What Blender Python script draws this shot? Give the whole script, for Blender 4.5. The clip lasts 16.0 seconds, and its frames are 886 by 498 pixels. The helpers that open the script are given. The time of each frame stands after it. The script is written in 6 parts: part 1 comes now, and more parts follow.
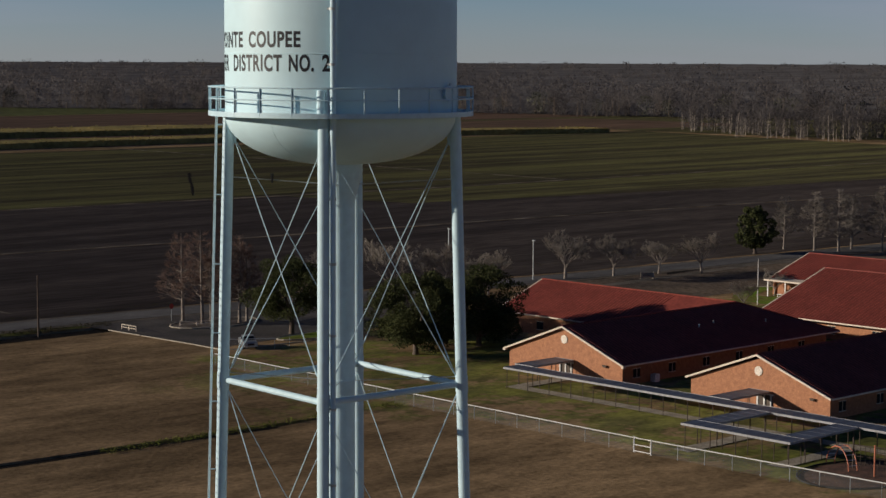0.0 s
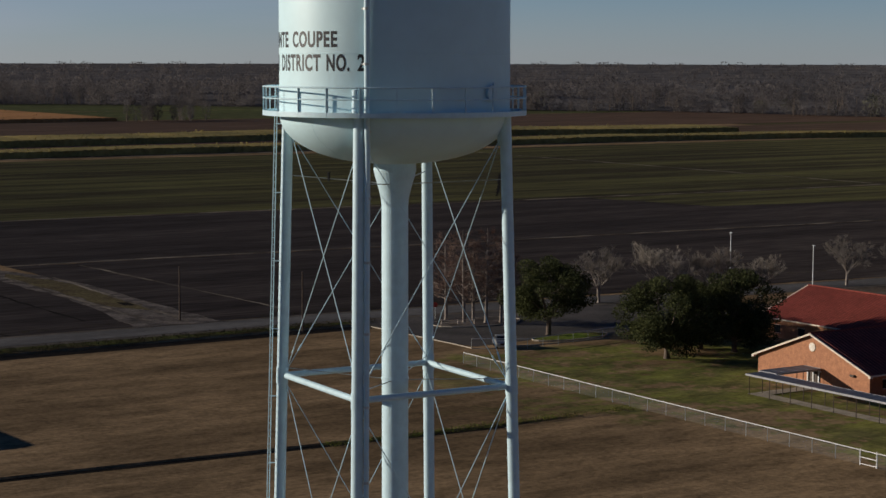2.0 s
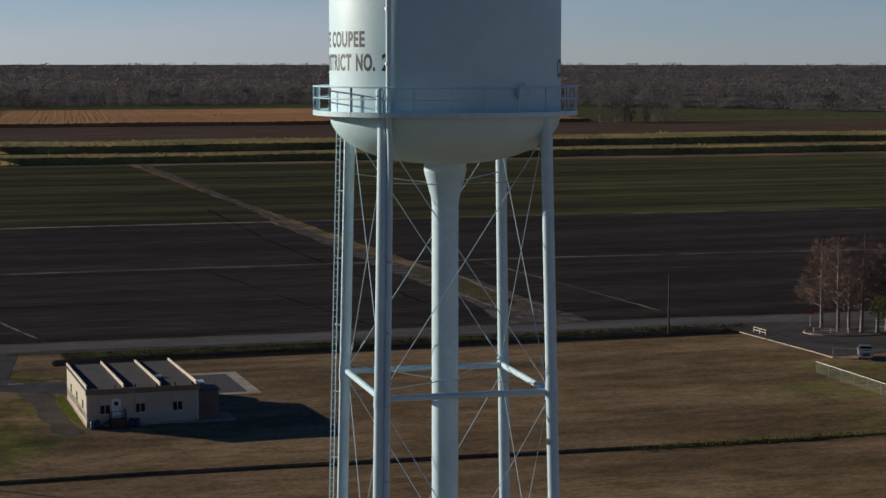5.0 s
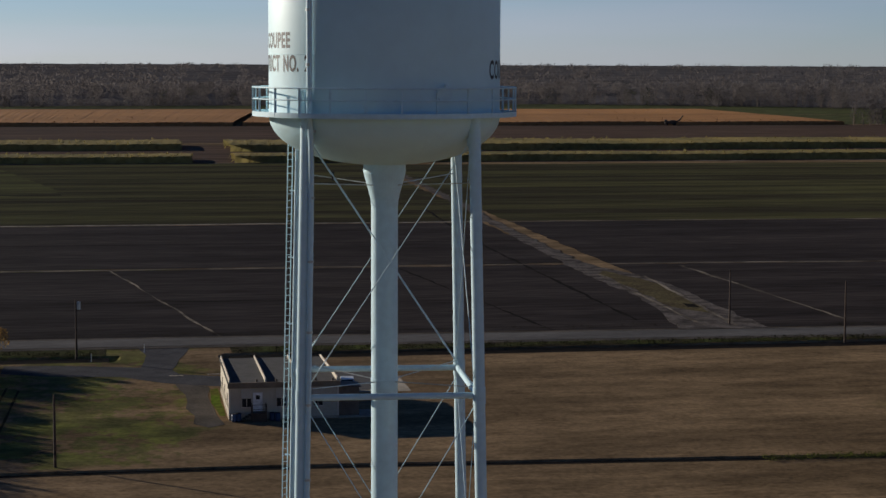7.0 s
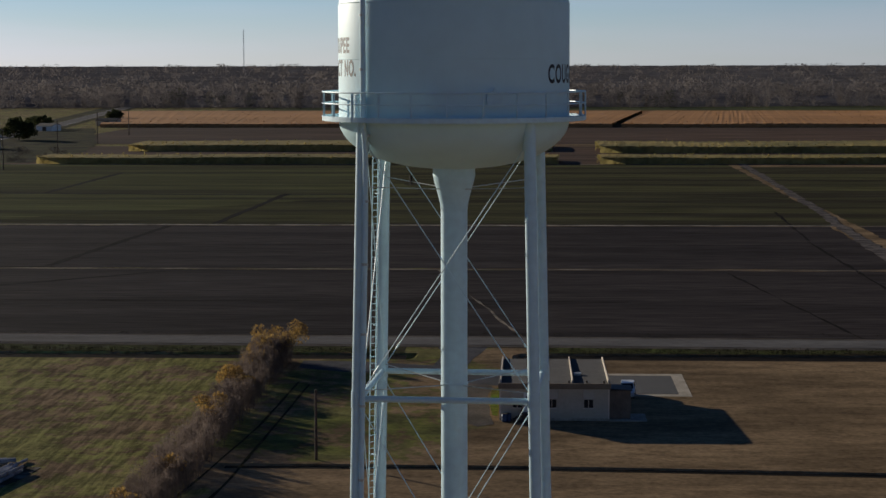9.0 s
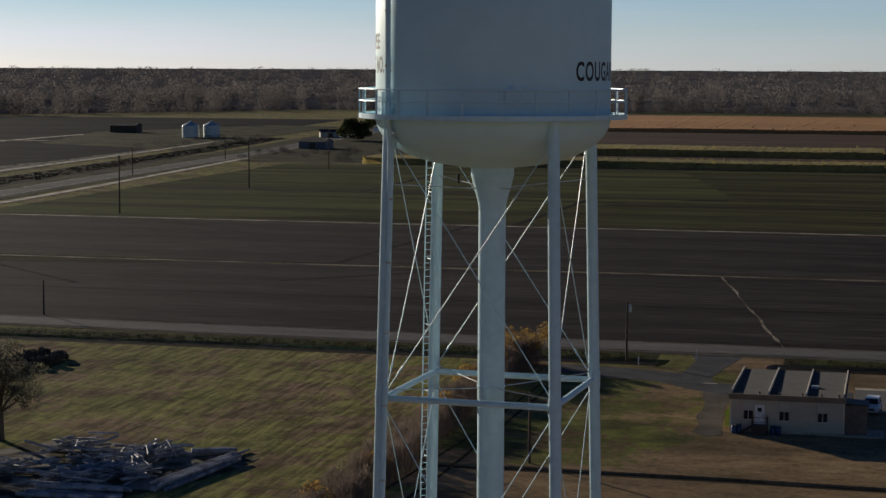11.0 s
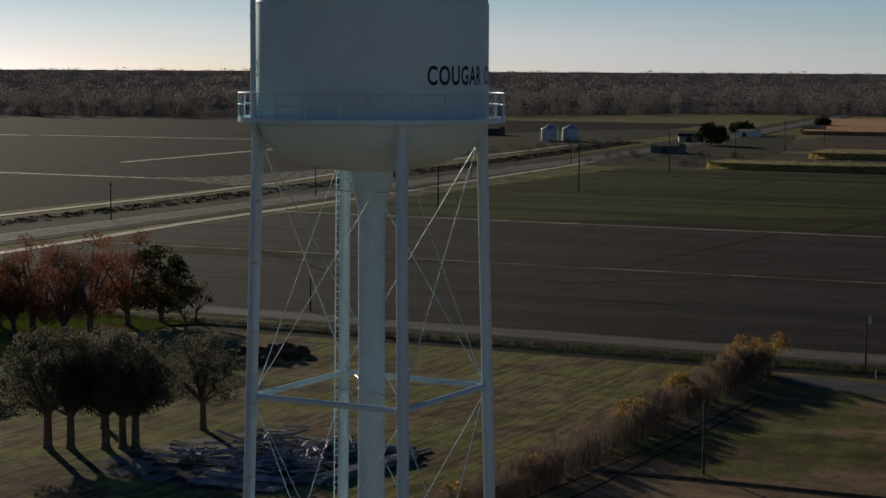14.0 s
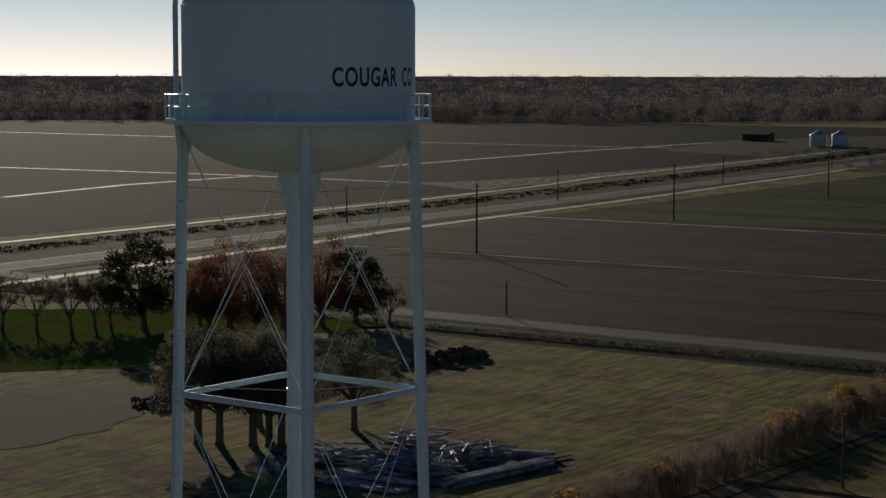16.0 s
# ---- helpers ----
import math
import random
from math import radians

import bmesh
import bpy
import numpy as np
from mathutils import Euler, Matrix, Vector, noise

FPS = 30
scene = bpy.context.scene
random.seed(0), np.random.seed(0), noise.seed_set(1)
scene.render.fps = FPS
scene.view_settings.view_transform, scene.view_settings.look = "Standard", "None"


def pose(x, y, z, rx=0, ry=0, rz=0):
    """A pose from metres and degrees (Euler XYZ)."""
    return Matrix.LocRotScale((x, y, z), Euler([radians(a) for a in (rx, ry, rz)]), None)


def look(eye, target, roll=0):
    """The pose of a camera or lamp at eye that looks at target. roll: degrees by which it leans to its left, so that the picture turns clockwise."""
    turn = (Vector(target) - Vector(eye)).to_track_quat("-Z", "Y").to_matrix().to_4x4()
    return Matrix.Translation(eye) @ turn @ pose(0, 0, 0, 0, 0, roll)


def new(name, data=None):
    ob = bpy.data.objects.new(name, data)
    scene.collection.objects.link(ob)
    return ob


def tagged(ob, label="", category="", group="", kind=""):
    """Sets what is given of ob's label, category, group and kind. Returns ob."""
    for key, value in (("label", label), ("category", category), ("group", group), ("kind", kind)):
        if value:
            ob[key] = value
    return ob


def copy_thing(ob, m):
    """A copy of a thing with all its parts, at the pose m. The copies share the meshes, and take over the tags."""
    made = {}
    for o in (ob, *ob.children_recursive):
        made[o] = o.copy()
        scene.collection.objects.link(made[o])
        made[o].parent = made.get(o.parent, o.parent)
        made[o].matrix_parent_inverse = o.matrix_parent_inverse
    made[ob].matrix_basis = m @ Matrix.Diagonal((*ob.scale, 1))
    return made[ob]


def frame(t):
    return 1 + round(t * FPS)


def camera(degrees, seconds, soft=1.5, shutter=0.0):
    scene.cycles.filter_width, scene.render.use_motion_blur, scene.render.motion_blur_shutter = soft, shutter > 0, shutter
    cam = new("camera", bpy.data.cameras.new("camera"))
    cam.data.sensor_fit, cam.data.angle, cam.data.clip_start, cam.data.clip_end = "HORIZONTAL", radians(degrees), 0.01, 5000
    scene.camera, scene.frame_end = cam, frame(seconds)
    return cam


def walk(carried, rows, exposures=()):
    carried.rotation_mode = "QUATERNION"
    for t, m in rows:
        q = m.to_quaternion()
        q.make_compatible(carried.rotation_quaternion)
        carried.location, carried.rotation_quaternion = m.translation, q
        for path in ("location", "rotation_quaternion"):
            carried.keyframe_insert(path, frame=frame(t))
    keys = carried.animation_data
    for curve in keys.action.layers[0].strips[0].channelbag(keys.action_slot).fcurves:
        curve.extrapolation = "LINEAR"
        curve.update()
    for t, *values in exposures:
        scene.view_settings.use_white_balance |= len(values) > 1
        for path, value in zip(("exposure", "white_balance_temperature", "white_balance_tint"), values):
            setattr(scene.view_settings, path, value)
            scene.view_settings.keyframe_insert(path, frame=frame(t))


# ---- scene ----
cam = camera(26.42, 16.0)
PATH = [
    (0, (-2.423, -80.678, 39.816), (-2.256, -78.695, 39.616), 0.2),
    (0.5, (0.621, -80.684, 39.754), (0.701, -78.695, 39.555), -0.0),
    (1, (3.742, -80.626, 39.734), (3.73, -78.636, 39.536), 0.0),
    (1.5, (6.867, -80.449, 39.76), (6.764, -78.462, 39.561), 0.1),
    (2, (10.066, -80.295, 39.75), (9.869, -78.314, 39.551), 0.1),
    (2.5, (13.227, -79.894, 39.743), (12.936, -77.925, 39.545), 0.1),
    (3, (16.384, -79.392, 39.711), (16.0, -77.439, 39.514), -0.0),
    (3.5, (19.471, -78.695, 39.719), (18.997, -76.762, 39.522), 0.0),
    (4, (22.521, -77.796, 39.718), (21.96, -75.886, 39.52), 0.0),
    (6.5, (38.005, -71.028, 39.68), (37.109, -69.251, 39.483), 0.2),
    (7, (41.298, -69.433, 39.75), (40.334, -67.691, 39.552), 0.2),
    (7.5, (44.568, -67.889, 39.933), (43.522, -66.196, 39.734), -0.1),
    (8, (47.687, -65.872, 39.904), (46.53, -64.253, 39.707), -0.1),
    (8.5, (50.349, -63.668, 39.917), (49.098, -62.12, 39.72), -0.1),
    (9, (52.845, -61.245, 39.888), (51.536, -59.746, 39.691), -0.1),
    (9.5, (54.873, -58.795, 39.739), (53.516, -57.339, 39.544), -0.2),
    (10, (57.023, -56.051, 39.647), (55.583, -54.676, 39.453), -0.0),
    (12.5, (67.128, -42.43, 39.576), (65.447, -41.363, 39.385), 0.1),
    (13, (69.213, -39.287, 39.598), (67.494, -38.283, 39.407), 0.1),
    (13.5, (71.199, -35.982, 39.701), (69.444, -35.042, 39.509), 0.4),
    (14, (73.021, -32.48, 39.705), (71.233, -31.602, 39.514), 0.3),
    (14.5, (74.732, -28.954, 39.623), (72.916, -28.139, 39.435), 0.2),
    (15, (76.164, -25.3, 39.589), (74.317, -24.555, 39.403), 0.2),
    (15.5, (77.347, -21.517, 39.578), (75.469, -20.854, 39.392), 0.1),
    (16, (78.307, -17.98, 39.571), (76.405, -17.388, 39.385), 0.1),
]
SKY_STRENGTH, SUN_STRENGTH, SKY_TINT, HAZE = 0.041, 6.2, (0.72, 0.95, 1.40, 1), (3.85, 3.65, 4.25, 1)
EXPOSURES = [(0, -0.43, 6150, 10), (4, -0.28, 6000, 9), (7, -0.15, 6000, 9), (10, -0.15, 6200, 7), (13, -0.42, 6320, 6), (16, -0.72, 6420, 5)]
walk(cam, [(t, look(eye, target, roll)) for t, eye, target, roll in PATH], EXPOSURES)

# ---- world and sun ----
SUN_AZ, SUN_EL = 176.6, 13.0
world = bpy.data.worlds.new("sky")
scene.world = world
world.use_nodes = True
wn, wl = world.node_tree.nodes, world.node_tree.links
wn.clear()
sky = wn.new("ShaderNodeTexSky")
sky.sky_type, sky.sun_disc = "NISHITA", False
sky.sun_elevation, sky.sun_rotation = radians(SUN_EL), radians(90 - SUN_AZ)
sky.air_density, sky.dust_density, sky.ozone_density = 1.3, 0.12, 5.0
wcoord = wn.new("ShaderNodeTexCoord")
wmap = wn.new("ShaderNodeMapping")
wmap.inputs["Scale"].default_value = (1.0, 1.0, 9.0)
wnoise = wn.new("ShaderNodeTexNoise")
wnoise.inputs["Scale"].default_value, wnoise.inputs["Detail"].default_value = 2.2, 5.0
wramp = wn.new("ShaderNodeValToRGB")
wramp.color_ramp.elements[0].position, wramp.color_ramp.elements[1].position = 0.42, 0.75
wramp.color_ramp.elements[0].color, wramp.color_ramp.elements[1].color = (0, 0, 0, 1), (0.85, 0.85, 0.85, 1)
wgrey = wn.new("ShaderNodeHueSaturation")
wgrey.inputs["Saturation"].default_value, wgrey.inputs["Value"].default_value = 0.25, 1.1
wmix = wn.new("ShaderNodeMixRGB")
wbg, wout = wn.new("ShaderNodeBackground"), wn.new("ShaderNodeOutputWorld")
wbg.inputs["Strength"].default_value = SKY_STRENGTH
wl.new(wcoord.outputs["Generated"], wmap.inputs["Vector"])
wl.new(wmap.outputs["Vector"], wnoise.inputs["Vector"])
wl.new(wnoise.outputs["Fac"], wramp.inputs["Fac"])
wtint = wn.new("ShaderNodeMixRGB")
wtint.blend_type = "MULTIPLY"
wtint.inputs["Fac"].default_value, wtint.inputs["Color2"].default_value = 1.0, SKY_TINT
wl.new(sky.outputs["Color"], wtint.inputs["Color1"])
wl.new(wtint.outputs["Color"], wgrey.inputs["Color"])
wl.new(wtint.outputs["Color"], wmix.inputs["Color1"])
wl.new(wgrey.outputs["Color"], wmix.inputs["Color2"])
# thin cloud lies low in the sky and thins out overhead
wlow, wthin, wband = wn.new("ShaderNodeMath"), wn.new("ShaderNodeMath"), wn.new("ShaderNodeMath")
wlow.operation, wthin.operation, wband.operation = "POWER", "MULTIPLY", "MULTIPLY"
wlow.inputs[1].default_value, wband.inputs[1].default_value = 5.0, 1.0
# the haze that brightens the sky towards the horizon
wsep, wsub, wpow = wn.new("ShaderNodeSeparateXYZ"), wn.new("ShaderNodeMath"), wn.new("ShaderNodeMath")
wsub.operation, wpow.operation, wsub.use_clamp = "SUBTRACT", "POWER", True
wsub.inputs[0].default_value, wpow.inputs[1].default_value = 1.0, 11.0
whaze, wlift = wn.new("ShaderNodeMixRGB"), wn.new("ShaderNodeMixRGB")
whaze.inputs["Color1"].default_value, whaze.inputs["Color2"].default_value = (0.58, 0.60, 0.66, 1), HAZE
wlift.blend_type = "MULTIPLY"
wlift.inputs["Fac"].default_value = 1.0
wl.new(wcoord.outputs["Generated"], wsep.inputs["Vector"])
wl.new(wsep.outputs["Z"], wsub.inputs[1])
wl.new(wsub.outputs["Value"], wpow.inputs[0])
wl.new(wpow.outputs["Value"], whaze.inputs["Fac"])
wl.new(wsub.outputs["Value"], wlow.inputs[0])
wl.new(wlow.outputs["Value"], wthin.inputs[0])
wl.new(wramp.outputs["Color"], wthin.inputs[1])
wl.new(wthin.outputs["Value"], wband.inputs[0])
wl.new(wband.outputs["Value"], wmix.inputs["Fac"])
wl.new(wmix.outputs["Color"], wlift.inputs["Color1"])
wl.new(whaze.outputs["Color"], wlift.inputs["Color2"])
wl.new(wlift.outputs["Color"], wbg.inputs["Color"])
wl.new(wbg.outputs["Background"], wout.inputs["Surface"])

sun_data = bpy.data.lights.new("sun", "SUN")
sun_data.energy, sun_data.angle, sun_data.color = SUN_STRENGTH, radians(0.5), (1.0, 0.86, 0.68)
sun = new("sun", sun_data)
ca, sa, ce, se = math.cos(radians(SUN_AZ)), math.sin(radians(SUN_AZ)), math.cos(radians(SUN_EL)), math.sin(radians(SUN_EL))
sun.matrix_world = look((300 * ca * ce, 300 * sa * ce, 300 * se), (0, 0, 0))

# ---- the plan's axes: u runs along the farm road, v away from the tower across it ----
EU = Vector((math.cos(radians(38.5)), math.sin(radians(38.5)), 0))
EV = Vector((-EU.y, EU.x, 0))
UV_TURN = 38.5


def uv(u, v, z=0.0):
    p = EU * u + EV * v
    return (p.x, p.y, z)


# ---- materials ----
def material(name, colour, rough=0.8, metal=0.0, dark=None, scale=1.0, fine=None, bump=0.0, bump_scale=30.0, spread=(0.35, 0.65), stretch=None, island=0.0, spec=0.3, object_space=False, grain=0.22, matte=0.0):
    """A surface of two colours mixed by coarse and fine noise, with grain relief; sizes in metres."""
    m = bpy.data.materials.new(name)
    m.use_nodes = True
    n, l = m.node_tree.nodes, m.node_tree.links
    b = n["Principled BSDF"]
    b.inputs["Roughness"].default_value, b.inputs["Metallic"].default_value = rough, metal
    b.inputs["Specular IOR Level"].default_value = spec
    b.inputs["Diffuse Roughness"].default_value = matte
    dark = dark or tuple(c * 0.7 for c in colour)
    geo = n.new("ShaderNodeNewGeometry")
    vec = geo.outputs["Position"]
    if object_space:
        vec = n.new("ShaderNodeTexCoord").outputs["Object"]
    if stretch:
        turn, mp = n.new("ShaderNodeMapping"), n.new("ShaderNodeMapping")
        turn.inputs["Rotation"].default_value = (0, 0, radians(-UV_TURN))
        mp.inputs["Scale"].default_value = stretch
        l.new(vec, turn.inputs["Vector"])
        l.new(turn.outputs["Vector"], mp.inputs["Vector"])
        vec = mp.outputs["Vector"]
    big = n.new("ShaderNodeTexNoise")
    big.inputs["Scale"].default_value, big.inputs["Detail"].default_value = scale, 6.0
    l.new(vec, big.inputs["Vector"])
    ramp = n.new("ShaderNodeMapRange")
    ramp.inputs["From Min"].default_value, ramp.inputs["From Max"].default_value = spread
    l.new(big.outputs["Fac"], ramp.inputs["Value"])
    mix = n.new("ShaderNodeMixRGB")
    mix.inputs["Color1"].default_value, mix.inputs["Color2"].default_value = (*dark, 1), (*colour, 1)
    l.new(ramp.outputs["Result"], mix.inputs["Fac"])
    small = n.new("ShaderNodeTexNoise")
    small.inputs["Scale"].default_value, small.inputs["Detail"].default_value = fine or scale * 11, 4.0
    l.new(vec, small.inputs["Vector"])
    vary = n.new("ShaderNodeMapRange")
    vary.inputs["From Min"].default_value, vary.inputs["From Max"].default_value = 0.3, 0.7
    vary.inputs["To Min"].default_value, vary.inputs["To Max"].default_value = 1 - grain, 1 + grain
    l.new(small.outputs["Fac"], vary.inputs["Value"])
    hsv = n.new("ShaderNodeHueSaturation")
    l.new(mix.outputs["Color"], hsv.inputs["Color"])
    value = vary.outputs["Result"]
    if island:
        mul, span = n.new("ShaderNodeMath"), n.new("ShaderNodeMapRange")
        mul.operation = "MULTIPLY"
        span.inputs["To Min"].default_value, span.inputs["To Max"].default_value = 1 - island, 1 + island
        l.new(geo.outputs["Random Per Island"], span.inputs["Value"])
        l.new(value, mul.inputs[0])
        l.new(span.outputs["Result"], mul.inputs[1])
        value = mul.outputs["Value"]
    l.new(value, hsv.inputs["Value"])
    l.new(hsv.outputs["Color"], b.inputs["Base Color"])
    if bump:
        bits, bp = n.new("ShaderNodeTexNoise"), n.new("ShaderNodeBump")
        bits.inputs["Scale"].default_value, bits.inputs["Detail"].default_value = bump_scale, 4.0
        bp.inputs["Strength"].default_value, bp.inputs["Distance"].default_value = bump, 0.1
        l.new(vec, bits.inputs["Vector"])
        l.new(bits.outputs["Fac"], bp.inputs["Height"])
        l.new(bp.outputs["Normal"], b.inputs["Normal"])
    return m


TANK_PAINT = material("pale_tank_paint", (0.56, 0.735, 0.785), 0.5, 0, (0.53, 0.705, 0.755), 0.25, 1.2, 0.0, 8, spec=0.22, grain=0.03)
STEEL_PAINT = material("pale_steel_paint", (0.55, 0.72, 0.785), 0.42, 0, (0.50, 0.66, 0.73), 0.5, 3, 0.0, 14, spec=0.35, grain=0.06)
GALV = material("galvanised_steel", (0.55, 0.58, 0.58), 0.45, 0.6, None, 2.0)
# Paler than GALV: sunlight on the fence rail is put into its colour.
RAIL = material("sunlit_galvanised_rail", (0.68, 0.68, 0.65), 0.5, 0.1, (0.55, 0.55, 0.53), 1.0)
LETTER = material("black_lettering", (0.02, 0.02, 0.025), 0.5)
def ramp_mask(n, l, value, lo, hi):
    m = n.new("ShaderNodeMapRange")
    m.interpolation_type = "SMOOTHSTEP"
    m.inputs["From Min"].default_value, m.inputs["From Max"].default_value = lo, hi
    l.new(value, m.inputs["Value"])
    return m.outputs["Result"]


def join(n, l, how, x, y):
    m = n.new("ShaderNodeMath")
    m.operation = how
    for k, s in enumerate((x, y)):
        if isinstance(s, (int, float)):
            m.inputs[k].default_value = s
        else:
            l.new(s, m.inputs[k])
    return m.outputs["Value"]


def grassland():
    """Dormant brown grass that turns green in the school's lawn, the west pasture and the damp spots, with wandering borders."""
    m = bpy.data.materials.new("dormant_grass")
    m.use_nodes = True
    n, l = m.node_tree.nodes, m.node_tree.links
    b = n["Principled BSDF"]
    b.inputs["Roughness"].default_value, b.inputs["Specular IOR Level"].default_value, b.inputs["Diffuse Roughness"].default_value = 0.95, 0.01, 0.5
    pos = n.new("ShaderNodeNewGeometry").outputs["Position"]
    turn = n.new("ShaderNodeMapping")
    turn.inputs["Rotation"].default_value = (0, 0, radians(-UV_TURN))
    l.new(pos, turn.inputs["Vector"])
    sep = n.new("ShaderNodeSeparateXYZ")
    l.new(turn.outputs["Vector"], sep.inputs["Vector"])

    def cloud(scale, detail=5.0, stretch=(1, 1, 1), rough=0.55):
        mp, t = n.new("ShaderNodeMapping"), n.new("ShaderNodeTexNoise")
        mp.inputs["Scale"].default_value = stretch
        t.inputs["Scale"].default_value, t.inputs["Detail"].default_value, t.inputs["Roughness"].default_value = scale, detail, rough
        l.new(turn.outputs["Vector"], mp.inputs["Vector"])
        l.new(mp.outputs["Vector"], t.inputs["Vector"])
        return t.outputs["Fac"]
    wander = join(n, l, "MULTIPLY", join(n, l, "SUBTRACT", cloud(0.09, 6), 0.5), 22.0)
    u = join(n, l, "ADD", sep.outputs["X"], wander)
    v = join(n, l, "ADD", sep.outputs["Y"], wander)
    lawn = join(n, l, "MULTIPLY", ramp_mask(n, l, u, 91.0, 95.5), ramp_mask(n, l, join(n, l, "ADD", sep.outputs["Y"], join(n, l, "MULTIPLY", sep.outputs["X"], 0.07)), 153.0, 146.0))
    west = ramp_mask(n, l, u, -27.0, -32.0)
    side = join(n, l, "MULTIPLY", join(n, l, "MULTIPLY", ramp_mask(n, l, u, 0.0, -5.0), ramp_mask(n, l, v, 104.0, 108.0)), ramp_mask(n, l, u, -34.0, -28.0))
    damp = join(n, l, "MULTIPLY", join(n, l, "MULTIPLY", ramp_mask(n, l, u, 70.0, 92.0), ramp_mask(n, l, v, 88.0, 96.0)), ramp_mask(n, l, v, 140.0, 126.0))
    greens = join(n, l, "MAXIMUM", join(n, l, "MULTIPLY", lawn, 0.66), join(n, l, "MAXIMUM", join(n, l, "MULTIPLY", west, 0.57), join(n, l, "MAXIMUM", join(n, l, "MULTIPLY", side, 0.6), join(n, l, "MULTIPLY", damp, 0.55))))
    tufts = join(n, l, "ADD", join(n, l, "MULTIPLY", cloud(0.085, 9, (1.0, 0.9, 1), 0.68), 0.75), join(n, l, "MULTIPLY", cloud(0.6, 5, (1.2, 0.8, 1)), 0.35))
    patchy = ramp_mask(n, l, join(n, l, "ADD", tufts, join(n, l, "MULTIPLY", greens, 0.155)), 0.585, 0.665)
    green = join(n, l, "MULTIPLY", greens, patchy)
    brown = n.new("ShaderNodeMixRGB")
    brown.inputs["Color1"].default_value, brown.inputs["Color2"].default_value = (0.150, 0.103, 0.056, 1), (0.325, 0.222, 0.120, 1)
    l.new(ramp_mask(n, l, cloud(0.05, 8, (0.45, 1.4, 1), 0.62), 0.34, 0.66), brown.inputs["Fac"])
    leafy = n.new("ShaderNodeMixRGB")
    leafy.inputs["Color1"].default_value, leafy.inputs["Color2"].default_value = (0.052, 0.085, 0.017, 1), (0.205, 0.245, 0.038, 1)
    l.new(ramp_mask(n, l, cloud(0.16, 6), 0.35, 0.7), leafy.inputs["Fac"])
    both, hsv = n.new("ShaderNodeMixRGB"), n.new("ShaderNodeHueSaturation")
    l.new(green, both.inputs["Fac"])
    l.new(brown.outputs["Color"], both.inputs["Color1"])
    rank = n.new("ShaderNodeMixRGB")
    rank.inputs["Color2"].default_value = (0.40, 0.40, 0.095, 1)
    l.new(join(n, l, "MULTIPLY", west, 0.6), rank.inputs["Fac"])
    l.new(leafy.outputs["Color"], rank.inputs["Color1"])
    l.new(rank.outputs["Color"], both.inputs["Color2"])
    rows = join(n, l, "MULTIPLY", join(n, l, "MULTIPLY", join(n, l, "SUBTRACT", cloud(0.5, 7, (2.0, 0.22, 1), 0.7), 0.5), west), 2.2)
    mottle = join(n, l, "ADD", join(n, l, "MULTIPLY", cloud(0.3, 8, (0.7, 1.3, 1), 0.72), 1.0), join(n, l, "MULTIPLY", cloud(1.5, 4), 0.6))
    streak = join(n, l, "ADD", mottle, rows)
    val = n.new("ShaderNodeMapRange")
    val.inputs["From Min"].default_value, val.inputs["From Max"].default_value = 0.58, 1.02
    val.inputs["To Min"].default_value, val.inputs["To Max"].default_value = 0.56, 1.46
    l.new(streak, val.inputs["Value"])
    l.new(val.outputs["Result"], hsv.inputs["Value"])
    l.new(both.outputs["Color"], hsv.inputs["Color"])
    l.new(hsv.outputs["Color"], b.inputs["Base Color"])
    bp = n.new("ShaderNodeBump")
    bp.inputs["Strength"].default_value, bp.inputs["Distance"].default_value = 0.5, 0.15
    l.new(streak, bp.inputs["Height"])
    l.new(bp.outputs["Normal"], b.inputs["Normal"])
    return m


GROUND = grassland()
PASTURE = material("rank_green_weeds", (0.13, 0.15, 0.028), 0.95, 0, (0.07, 0.07, 0.024), 0.3, 2, island=0.35, spec=0.01)
LAWN = material("green_lawn", (0.125, 0.185, 0.03), 0.95, 0, (0.15, 0.115, 0.048), 0.12, 1.3, 0.7, 2.5, (0.36, 0.58), spec=0.0, matte=0.5, grain=0.36)
VERGE = material("grass_verge", (0.10, 0.115, 0.032), 0.95, 0, (0.06, 0.05, 0.028), 0.16, 1.2, 0.7, 3, spec=0.01, matte=0.6, grain=0.36)
SOIL = material("tilled_dark_soil", (0.066, 0.054, 0.048), 0.95, 0, (0.040, 0.033, 0.030), 0.05, 0.5, 0.8, 1.2, (0.40, 0.60), stretch=(0.22, 1.7, 1), spec=0.0115, matte=0.6, grain=0.42)
SOIL_GREEN = material("winter_field", (0.118, 0.112, 0.047), 0.95, 0, (0.056, 0.049, 0.030), 0.03, 0.35, 0.6, 1.0, (0.40, 0.62), stretch=(0.12, 2.2, 1), spec=0.0045, matte=0.6, grain=0.5)
SOIL_WEST = material("grey_fallow_soil", (0.050, 0.044, 0.041), 0.95, 0, (0.032, 0.028, 0.026), 0.02, 0.2, 0.6, 0.8, stretch=(0.3, 1.0, 1), spec=0.006, matte=0.8, grain=0.36)
FIELD_GREEN = material("green_winter_cover", (0.135, 0.135, 0.05), 0.95, 0, (0.068, 0.062, 0.032), 0.03, 0.3, 0.6, 1.0, (0.38, 0.60), stretch=(0.12, 2.4, 1), spec=0.006, matte=0.6, grain=0.5)
STUBBLE = material("orange_stubble", (0.36, 0.175, 0.065), 0.95, 0, (0.27, 0.135, 0.052), 0.01, 0.2, 0.4, 0.8, stretch=(0.15, 1, 1), spec=0.016, matte=0.6, grain=0.36)
